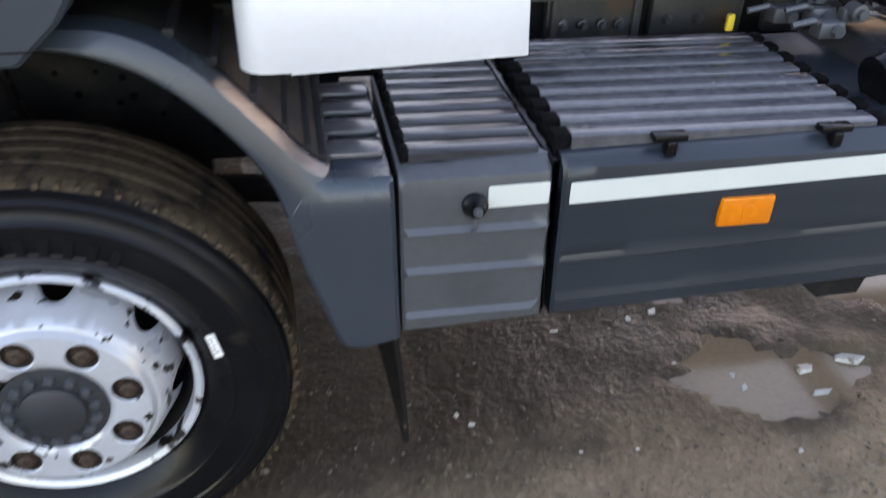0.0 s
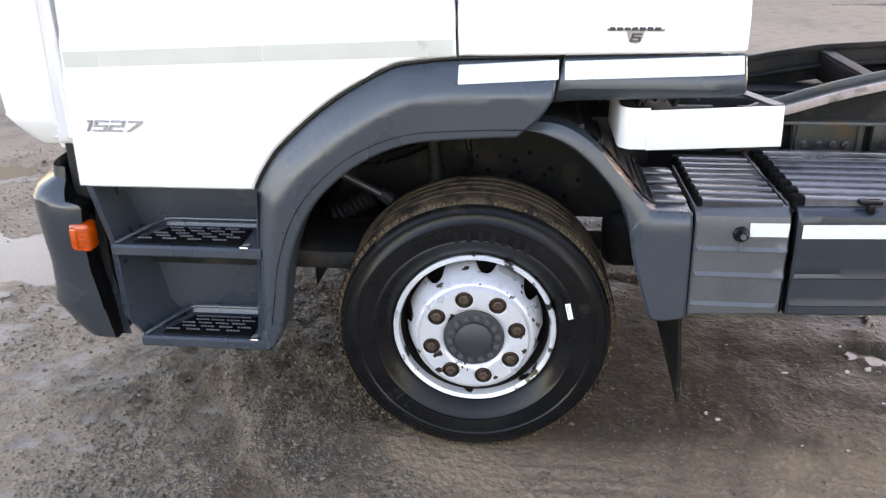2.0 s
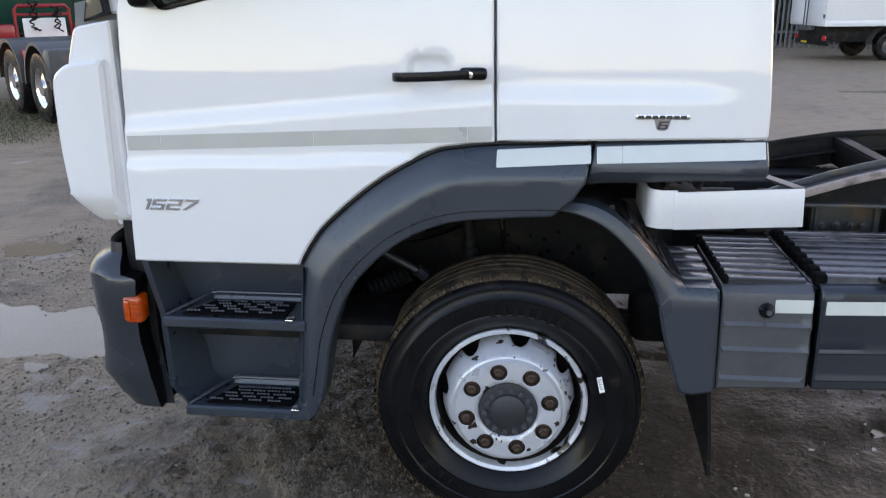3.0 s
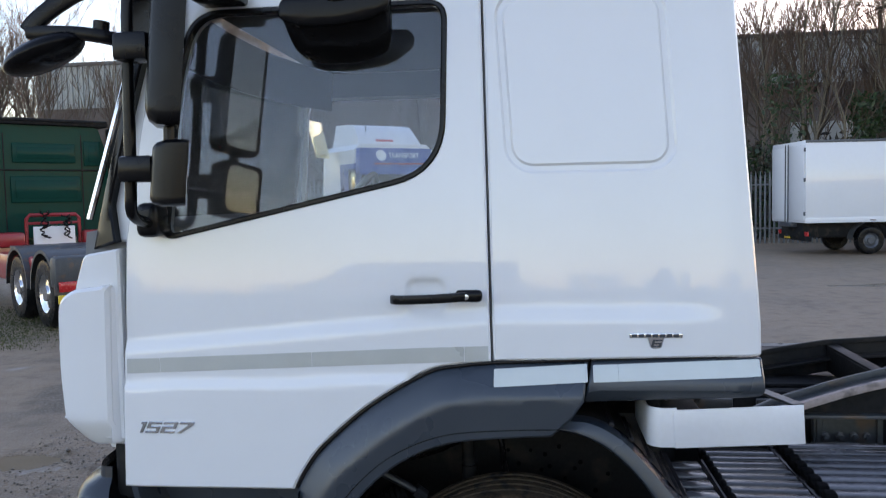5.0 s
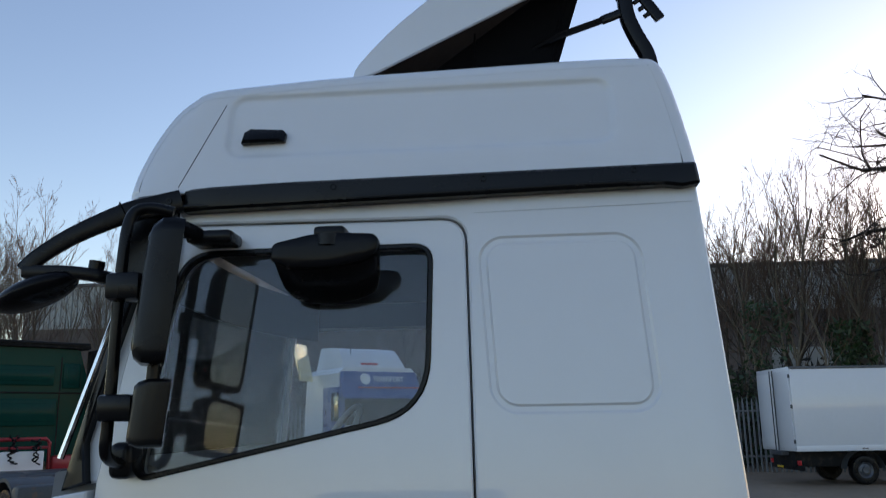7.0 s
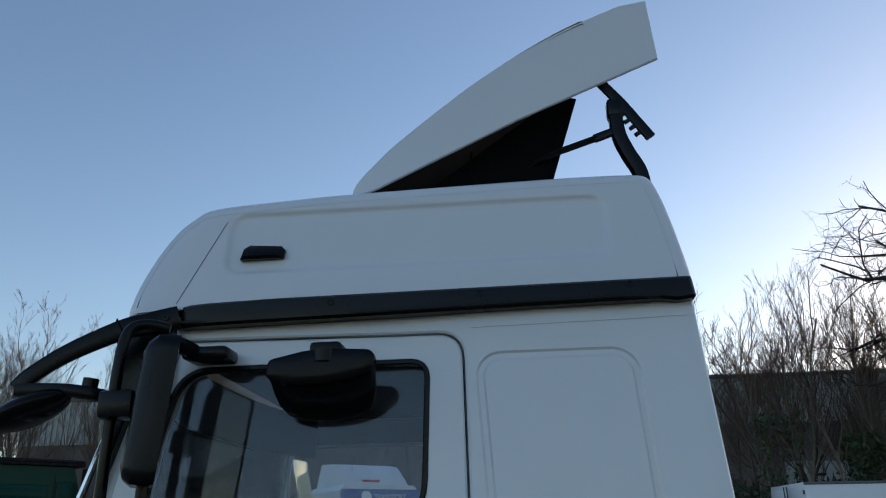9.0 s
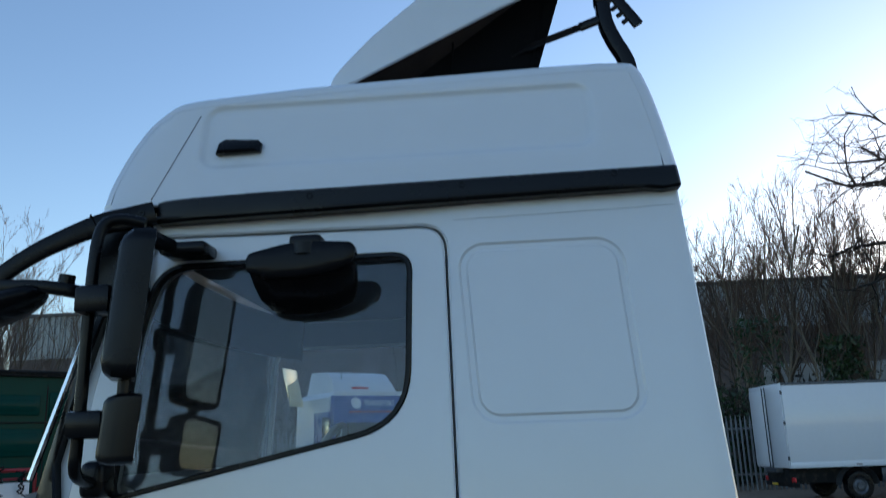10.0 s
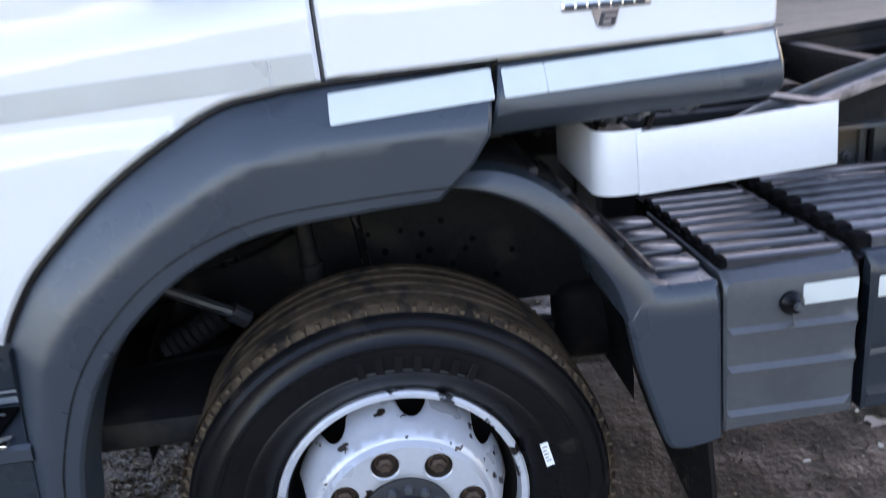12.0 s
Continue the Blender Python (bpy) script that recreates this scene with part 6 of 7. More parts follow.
def stones(count, area, smin, smax, seed):
    rnd = random.Random(seed)
    verts, faces = [], []
    ico = [(0, 0, 1), (0.9, 0, 0.35), (0.28, 0.85, 0.35), (-0.72, 0.53, 0.35), (-0.72, -0.53, 0.35), (0.28, -0.85, 0.35), (0.3, 0.3, -0.5), (-0.4, -0.2, -0.5), (0.3, -0.4, -0.5)]
    tri = [(0, 1, 2), (0, 2, 3), (0, 3, 4), (0, 4, 5), (0, 5, 1), (1, 6, 2), (2, 6, 3), (3, 7, 4), (4, 7, 8), (4, 8, 5), (5, 8, 1), (1, 8, 6), (3, 6, 7)]
    x0, x1, y0, y1 = area
    for _ in range(count):
        x, y = rnd.uniform(x0, x1), rnd.uniform(y0, y1)
        if noise.noise((x * 0.9, y * 0.9, 21.0)) < rnd.uniform(-0.7, 0.25):
            continue
        if math.hypot(x, y - 0.15) < 0.30 or rnd.random() < 0.92 * max(silt_at(x, y), 0.8 * rut_at(x, y)):
            continue
        if rnd.random() < 0.72 * smooth01(0.15, 0.55, x) * smooth01(-0.75, -0.25, y) * (1 - smooth01(1.0, 1.6, y)):
            continue
        s = smin * (smax / smin) ** (rnd.random() ** 3)
        a, k = rnd.uniform(0, 6.28), len(verts)
        sx, sy, sz = s * rnd.uniform(0.7, 1.4), s * rnd.uniform(0.7, 1.2), s * rnd.uniform(0.4, 0.9)
        zz = ground_z(x, y)
        for p in ico:
            j = rnd.uniform(0.8, 1.2)
            u, v = p[0] * sx * j, p[1] * sy * j
            verts.append((x + u * math.cos(a) - v * math.sin(a), y + u * math.sin(a) + v * math.cos(a), zz + p[2] * sz * j + sz * 0.25))
        faces += [tuple(k + i for i in t) for t in tri]
    me = bpy.data.meshes.new("loose_stones")
    me.from_pydata(verts, [], faces)
    me.materials.append(STONE)
    return tagged(new("loose_stones", me), "small grey and brown stones scattered on the yard", "gravel", kind="stuff")
stones(64000, (-3.6, 4.0, -1.6, 4.2), 0.003, 0.012, 1)
stones(45000, (-2.2, 2.2, -1.0, 1.3), 0.0025, 0.008, 7)
stones(17000, (-1.25, -0.15, -0.6, 1.7), 0.004, 0.013, 5)
stones(620, (-3.2, 3.6, -1.2, 4.0), 0.009, 0.024, 2)

# ---- white box lorry on the right ----
def wheel_simple(parent, c, R, w, axis, rimmat, lab="black tyre with steel rim"):
    t = part("tyre", lathe([(R * 0.55, 0.0), (R * 0.75, -0.012), (R * 0.93, 0.0), (R, 0.05), (R, w - 0.05), (R * 0.93, w), (R * 0.55, w)], (0, 0, 0), 40), RUBBER, parent, lab)
    part("rim", lathe([(0, 0.015), (R * 0.22, 0.0), (R * 0.24, 0.03), (R * 0.42, 0.05), (R * 0.50, 0.02), (R * 0.57, 0.0), (R * 0.57, w), (0, w)], (0, 0, 0), 32), rimmat, t)
    for q in (t, *t.children):
        q.data.transform(Matrix.Translation(c) @ axis)
    return t
def build_box_lorry(m):
    t = thing("box_lorry", (0, 0, 0), "white box-bodied delivery lorry parked by a palisade fence", "truck")
    L, W, z0, z1 = 6.2, 2.2, 0.86, 3.05
    part("box_body", box(0, L, 0, W, z0, z1, 0.02), WHITE, t)
    for a, b in ((0.06, W / 2 - 0.03), (W / 2 + 0.03, W - 0.06)):
        d = part("rear_door", box(-0.03, 0.0, a, b, z0 + 0.06, z1 - 0.12, 0.01), WHITE, t, "white rear door")
        part("lock_rod", tube([(-0.045, (b - 0.06) if a < 1 else (a + 0.06), z0), (-0.045, (b - 0.06) if a < 1 else (a + 0.06), z1 - 0.06)], 0.016, 8), ALU, d)
        for zz in (z0 + 0.2, z0 + 1.1, z1 - 0.3):
            part("hinge", box(-0.04, 0.01, (a - 0.05) if a < 1 else b, a if a < 1 else (b + 0.05), zz, zz + 0.10, 0.01), ALU, d)
    part("top_rail", box(-0.01, L, -0.012, 0.0, z1 - 0.07, z1, 0.004), ALU, t)
    part("bottom_rail", box(-0.01, L, -0.014, 0.0, z0, z0 + 0.14, 0.004), WHITE, t)
    part("tail_step", box(-0.10, 0.15, 0.75, 1.45, z0 - 0.12, z0 - 0.01, 0.01), ALU, t)
    part("underframe", box(0.1, L, 0.4, W - 0.4, 0.45, z0, 0.02), CHASSIS, t)
    part("rear_bar", box(0.15, 0.22, 0.1, W - 0.1, 0.36, 0.50, 0.02), CHASSIS, t)
    for y in (0.15, W - 0.35):
        part("tail_lamp", box(0.12, 0.16, y, y + 0.20, 0.50, 0.62, 0.01), RED, t)
    p = part("number_plate", box(0.11, 0.135, 1.25, 1.60, 0.40, 0.56, 0.005), YELLOW, t)
    part("plate_mark", box(0.10, 0.112, 1.32, 1.53, 0.45, 0.51), INTERIOR_DARK, p)
    for x in (1.75, 5.3):
        for y, ax in ((-0.0, pose(0, 0, 0)), (W, pose(0, 0, 0, 0, 0, 180))):
            wheel_simple(t, (x, y + (0.03 if y < 1 else -0.03), 0.37), 0.37, 0.24, ax, ALU if y < 1 else CHASSIS)
        g = part("mudguard", loft([[(x + 0.50 * math.cos(a), y, 0.40 + 0.47 * math.sin(a)) for a in [math.pi * i / 16 for i in range(17)]] for y in (0.0, 0.32)]), FRAMEGREY, t)
    part("side_skirt", box(2.36, 5.0, 0.03, 0.08, 0.44, 0.80, 0.01), GREY, t, "dark grey side skirt")
    for x in (2.75, 4.6):
        part("side_marker", box(x, x + 0.12, 0.01, 0.03, 0.66, 0.71), ORANGE, t)
    part("mud_patch", box(1.70, 1.86, -0.016, 0.0, 0.90, 0.93, 0.004), RUST, t, "rusty scuff on the rail")
    part("cab", join(box(L + 0.1, L + 1.7, 0.08, W - 0.08, 0.5, 2.3, 0.12, 3)), WHITE, t)
    t.matrix_basis = m
    return t
build_box_lorry(pose(7.22, 20.0, GZ, 0, 0, 6))

# ---- green tractor unit on the left: origin at the rear axle's middle, front towards +x ----
def build_tractor(m):
    t = thing("tractor_unit", (0, 0, 0), "dark green tractor unit with red chassis and bright wheels", "truck")
    CX = 4.37
    part("cab", loft([[(x, y, z) for y, z in ((-1.22, 1.15), (-1.25, 1.9), (-1.22, 2.75), (-1.08, 3.22), (-0.9, 3.30), (0.9, 3.30), (1.08, 3.22), (1.22, 2.75), (1.25, 1.9), (1.22, 1.15))] for x in (CX, CX + 0.1, CX + 1.85, CX + 2.05)], True, True), GREEN, t, "dark green sleeper cab")
    for z0, z1, y0, y1 in ((2.55, 2.92, -0.62, 0.50), (1.80, 2.30, -0.70, 0.55), (2.50, 2.98, -1.10, -0.78), (2.50, 2.98, 0.70, 1.10)):
        o = part("back_panel", box(CX - 0.035, CX + 0.01, y0, y1, z0, z1, 0.03, 3), GREEN, t)
        part("panel_inset", box(CX - 0.045, CX - 0.02, y0 + 0.08, y1 - 0.08, z0 + 0.08, z1 - 0.08, 0.02, 2), GREEN, o)
    for y in (-0.74, 0.64):
        part("back_seam", box(CX - 0.006, CX + 0.01, y - 0.010, y + 0.010, 1.2, 3.1), CHASSIS, t)
    part("joint_strip", box(CX - 0.02, CX + 0.01, -1.2, 1.2, 2.40, 2.43, 0.008), CHASSIS, t)
    part("roof_spoiler", join(box(CX - 0.1, CX + 1.6, -1.25, 1.25, 3.26, 3.34, 0.03), box(CX - 0.13, CX - 0.03, -1.22, 1.22, 3.32, 3.38, 0.02)), CHASSIS, t, "black roof edge")
    for y in (-1.3, 1.3):
        part("side_fairing", box(CX - 0.4, CX + 0.15, y - 0.03, y + 0.03, 0.6, 3.25, 0.02), CHASSIS if y < 0 else GREEN, t)
    part("chassis", join(box(-0.6, 6.0, -0.45, -0.35, 0.75, 1.02, 0.01), box(-0.6, 6.0, 0.35, 0.45, 0.75, 1.02, 0.01), box(0.6, 4.2, -1.2, 1.2, 0.55, 0.98, 0.05)), REDPAINT, t, "red painted chassis")
    part("coupling_plate", lathe([(0, 0.06), (0.42, 0.06), (0.45, 0.03), (0.45, 0.0), (0, 0.0)], (0.35, 0, 1.10), 28, "z"), CHASSIS, t)
    part("catwalk", box(1.6, 3.2, -0.9, 0.9, 1.02, 1.06, 0.01), ALU, t)
    hb = [(3.8, -0.46, 1.0), (3.8, -0.46, 1.50), (3.8, -0.40, 1.57), (3.8, 0.40, 1.57), (3.8, 0.46, 1.50), (3.8, 0.46, 1.0)]
    part("headboard", join(tube(hb, 0.035, 8), tube([(3.8, -0.46, 1.42), (3.8, 0.46, 1.42)], 0.025, 8)), REDPAINT, t, "red tubular headboard")
    for y in (-0.95, 0.50):
        part("headboard_wing", box(3.7, 3.9, y, y + 0.45, 1.0, 1.27, 0.06), REDPAINT, t)
    part("air_panel", box(3.72, 3.78, -0.36, 0.36, 0.90, 1.36, 0.02), LABELWHITE, t, "white air-line panel")
    for y, sag, turns in ((-0.26, 0.10, 26), (-0.12, -0.12, 22), (0.10, 0.14, 28), (0.24, -0.10, 20)):
        pts = [(3.64 + 0.05 * math.cos(k * 1.4), y + 0.035 * math.sin(k * 1.4) + sag * math.sin(k / turns * 3.14), 1.60 - 0.018 * k + 0.05 * math.sin(k / turns * 6.28 + y * 9)) for k in range(turns)]
        part("air_line", tube(pts, 0.014, 6), BLACK, t)
    for x in (0.0, 1.35):
        for y, ax in ((-1.25, pose(0, 0, 0)), (1.25, pose(0, 0, 0, 0, 0, 180))):
            wheel_simple(t, (x, y, 0.50), 0.50, 0.55, ax, CHROME, "black tyre with a bright metal rim")
            s = 1 if y > 0 else -1
            part("mudguard", join(loft([[(x + 0.60 * math.cos(a), yy, 0.52 + 0.60 * math.sin(a)) for a in [math.pi * i / 16 for i in range(17)]] for yy in (s * 0.68, s * 1.28)]), loft([[(x + rr * math.cos(a), s * 1.28, 0.52 + rr * math.sin(a)) for a in [math.pi * i / 16 for i in range(17)]] for rr in (0.60, 0.55)])), FRAMEGREY, t, "grey mudguard")
    part("rear_guard", box(-0.62, -0.35, -1.28, 1.28, 0.60, 1.04, 0.06), FRAMEGREY, t)
    for y in (-1.0, 1.0):
        part("tail_lamp", box(-0.66, -0.60, y - 0.24, y + 0.24, 0.56, 0.70, 0.015), RED, t)
    pl = part("number_plate", box(-0.675, -0.63, 0.74, 1.26, 0.40, 0.52, 0.004), YELLOW, t)
    part("plate_mark", box(-0.685, -0.672, 0.80, 1.20, 0.43, 0.49), INTERIOR_DARK, pl)
    part("rear_bar", box(-0.62, -0.56, -1.2, 1.2, 0.26, 0.42, 0.02), CHASSIS, t)
    part("front_wheel", lathe([(0.28, 0.0), (0.5, 0.03), (0.5, 0.27), (0.28, 0.3)], (5.6, -1.2, 0.5), 32), RUBBER, t)
    t.matrix_basis = m
    return t
build_tractor(pose(-5.94, 9.26, GZ, 0, 0, 138.3))

# ---- white and blue lorry beyond, seen through the cab ----
def build_far_lorry(m):
    t = thing("far_lorry", (0, 0, 0), "white lorry with a blue sun visor facing the yard", "truck")
    part("cab", loft([[(x, y, z) for x, z in ((-1.22, 0.6), (-1.25, 1.6), (-1.2, 2.9), (-1.02, 3.05), (1.02, 3.05), (1.2, 2.9), (1.25, 1.6), (1.22, 0.6))] for y in (0, 0.05, 2.1, 2.2)], True, True), WHITE, t)
    part("roof_fairing", loft([[(-1.0, 0.25, 3.02), (1.0, 0.25, 3.02), (0.93, 0.34, 3.22), (-0.93, 0.34, 3.22)], [(-1.0, 0.62, 3.02), (1.0, 0.62, 3.02), (0.88, 0.70, 3.55), (-0.88, 0.70, 3.55)], [(-1.0, 1.2, 3.02), (1.0, 1.2, 3.02), (0.86, 1.2, 3.63), (-0.86, 1.2, 3.63)], [(-1.0, 2.0, 3.02), (1.0, 2.0, 3.02), (0.86, 2.0, 3.66), (-0.86, 2.0, 3.66)]], True, True), WHITE, t, "white moulded roof fairing")
    vis = part("sun_visor", loft([[(-1.20, -0.02, 2.30), (1.20, -0.02, 2.30), (1.15, 0.02, 2.93), (-1.15, 0.02, 2.93)], [(-1.22, -0.34, 2.26), (1.22, -0.34, 2.26), (1.10, -0.10, 2.94), (-1.10, -0.10, 2.94)]], True, True), BLUE, t, "blue sun visor with white lettering")
    lean = pose(0, 0, 0, -19.5, 0, 0)
    part("visor_lettering", moved(text_mesh("TRANSPORT", 0.21, 0.003), Matrix.Translation((-0.27, -0.208, 2.68)) @ lean @ pose(0, 0, 0, 90, 0, 0) @ Matrix.Diagonal((0.80, 1, 1, 1))), LABELWHITE, vis)
    part("visor_emblem", moved(lathe([(0, -0.004), (0.15, -0.004), (0.15, 0.004), (0, 0.004)], (0, 0, 0), 28), Matrix.Translation((-0.50, -0.190, 2.75)) @ lean), LABELWHITE, vis)
    part("visor_line", moved(box(-0.75, 1.15, -0.004, 0.004, -0.016, 0.016), Matrix.Translation((0, -0.262, 2.53)) @ lean), ORANGE, vis)
    part("windscreen", loft([[(-1.1, -0.02, 1.6), (1.1, -0.02, 1.6)], [(-1.08, -0.01, 2.6), (1.08, -0.01, 2.6)]]), GLOSSBLACK, t)
    part("side_stripe", box(-1.262, -1.02, -0.03, 0.9, 0.9, 2.55, 0.02), BLUE, t)
    part("beacon", box(-0.42, 0.16, 0.30, 0.50, 3.06, 3.20, 0.05, 3), RED, t, "red roof beacon")
    part("grille", box(-0.9, 0.9, -0.06, 0.0, 0.7, 1.45, 0.03), FRAMEGREY, t)
    for x in (-1.38, 1.38):
        part("mirror", box(x - 0.10, x + 0.10, -0.25, -0.12, 1.7, 2.4, 0.04, 2), BLACK, t, "black door mirror")
    # gold pane tilted to the bright sky, carrying the painted glint
    part("side_deflector", moved(box(-0.02, 0.02, -0.40, 0.40, -0.5, 0.5, 0.01), Matrix.Translation((-1.69, 1.33, 3.22)) @ pose(0, 0, 0, 0, -13.5, -49.0)), GLINTGOLD, t, "side deflector coloured gold to stand in for a sun glint")
    part("mirror_glass", box(-1.44, -1.34, -0.262, -0.25, 1.80, 2.30, 0.004), GLINTGOLD, t, "gold strip painted as a glint on the mirror")
    part("aerial", tube([(-0.6, 0.5, 3.05), (-0.6, 0.55, 3.7)], 0.012, 6), BLACK, t)
    for x in (-1.2, 0.9):
        part("tyre", lathe([(0.28, 0.0), (0.5, 0.03), (0.5, 0.27), (0.28, 0.3)], (x, 1.0, 0.5), 32, "x"), RUBBER, t)
    t.matrix_basis = m
    return t
far_lorry = build_far_lorry(pose(-3.75, 19.95, GZ, 0, 0, 37))
far_lorry.scale = (1.0, 1.0, 1.065)

# ---- shed behind ----
BX0, BX1, BY, BH = -28.5, 75.0, 42.0, 9.7
CLAD = material("grey_cladding", (0.29, 0.30, 0.285), 0.55, metal=0.2, vary=0.12, scale=0.5, fine=3)
BRICK = material("brick", (0.135, 0.108, 0.094), 0.85, vary=0.3, scale=0.6, fine=6, bump=0.4, bump_scale=12)
shed = thing("shed", (20, BY, 0), "long grey clad industrial shed behind bare trees", "building")
prof = []
x = BX0
while x < BX1:
    prof += [(x, BY), (x + 0.11, BY), (x + 0.15, BY - 0.07), (x + 0.26, BY - 0.07), (x + 0.30, BY)]
    x += 0.33
part("cladding", loft([[(x, y, 7.3) for x, y in prof], [(x, y, BH) for x, y in prof]]), CLAD, shed, "ribbed grey cladding", sharp=20)
part("brick_wall", box(BX0, BX1, BY + 0.03, BY + 0.5, -0.3, 7.3), BRICK, shed, "dark brick wall")
for i in range(22):
    part("brick_course", box(BX0, BX1, BY - 0.0, BY + 0.03, 5.5 + 0.082 * i, 5.5 + 0.082 * i + 0.06), BRICK, shed)
for x in (13.5, 19.0, 24.5, -16.0):
    part("pale_panel", box(x, x + 3.2, BY - 0.01, BY + 0.03, 3.2, 5.3), CLAD, shed, "pale panel in the wall")
part("end_wall", box(BX0, BX0 + 0.5, BY + 0.5, BY + 25, -0.3, BH), CLAD, shed)
part("roof", box(BX0 - 0.1, BX1 + 0.1, BY - 0.12, BY + 25, BH, BH + 0.22, 0.02), FRAMEGREY, shed, "dark roof edge")

# ---- palisade fence ----
fence = thing("fence", (6, 26, 0), "grey steel palisade fence", "fence")
PALE = material("galvanised_steel", (0.16, 0.17, 0.17), 0.6, metal=0.3, vary=0.2, scale=3)
pale = mesh_of(loft([[(-0.035, 0, z), (-0.02, -0.02, z), (0.02, -0.02, z), (0.035, 0, z)] for z in (0, 2.2)] + [[(-0.006, 0, 2.42), (-0.003, -0.006, 2.42), (0.003, -0.006, 2.42), (0.006, 0, 2.42)]]), "pale", PALE)
FX0, FX1, FYY = -16.0, 24.0, 25.5
for i in range(int((FX1 - FX0) / 0.15)):
    o = new("pale", pale)
    o.parent = fence
    o.matrix_parent_inverse = world_of(fence).inverted()
    o.matrix_basis = Matrix.Translation((FX0 + 0.15 * i, FYY, -0.05 + 0.02 * math.sin(i * 1.7)))
for z in (0.45, 1.9):
    part("fence_rail", box(FX0, FX1, FYY, FYY + 0.05, z, z + 0.06), PALE, fence)

# ---- bank of scrub and ivy behind the fence ----
def clumps(name, boxes, count, size, mat, label, category, seed):
    rnd = random.Random(seed)
    verts, faces = [], []
    for _ in range(count):
        x0, x1, y0, y1, z0, z1 = boxes[rnd.randrange(len(boxes))]
        x, y, z = rnd.uniform(x0, x1), rnd.uniform(y0, y1), z0 + (z1 - z0) * rnd.random() ** 1.4
        if noise.noise((x * 0.6, z * 0.6, y * 0.2)) < rnd.uniform(-0.5, 0.25):
            continue
        s, k = size * rnd.uniform(0.5, 1.4), len(verts)
        a, b = Vector((rnd.gauss(0, 1), rnd.gauss(0, 1), rnd.gauss(0, 1))).normalized(), Vector((rnd.gauss(0, 1), rnd.gauss(0, 1), rnd.gauss(0, 1))).normalized()
        c = Vector((x, y, z))
        verts += [c - a * s, c + b * s * 0.5, c + a * s, c - b * s * 0.45]
        faces.append((k, k + 1, k + 2, k + 3))
    me = bpy.data.meshes.new(name)
    me.from_pydata([tuple(v) for v in verts], [], faces)
    me.materials.append(mat)
    return tagged(new(name, me), label, category, kind="stuff")
IVY = material("ivy_leaf", (0.018, 0.045, 0.012), 0.5, vary=0.5, scale=2, fine=9)
SCRUB = material("dry_scrub", (0.036, 0.029, 0.021), 0.9, vary=0.5, scale=2, fine=9)
clumps("ivy", [(8.6, 10.2, 28, 29.5, 0, 6.0), (11.6, 13.0, 28, 29.5, 0.5, 5.2), (6.5, 9.2, 28, 30, 0, 3.5), (14, 18, 29, 31, 0, 3), (-22, -19, 28, 30, 0, 3)], 16000, 0.11, IVY, "dark green ivy on the tree trunks", "ivy", 3)
clumps("scrub", [(-26, 34, 27, 33, 0, 3.6), (-26, 34, 33, 38, 0, 4.2)], 30000, 0.20, SCRUB, "brown tangled winter scrub below the trees", "scrub", 4)

MOSS = material("moss_grass", (0.075, 0.080, 0.030), 0.9, vary=0.5, scale=2, fine=9)
clumps("moss", [(-9.0, -4.4, 6.6, 8.4, 0.0, 0.03), (-9.5, -5.0, 8.4, 10.5, 0.0, 0.03)], 26000, 0.016, MOSS, "thin green moss and grass on the gravel", "moss", 6)

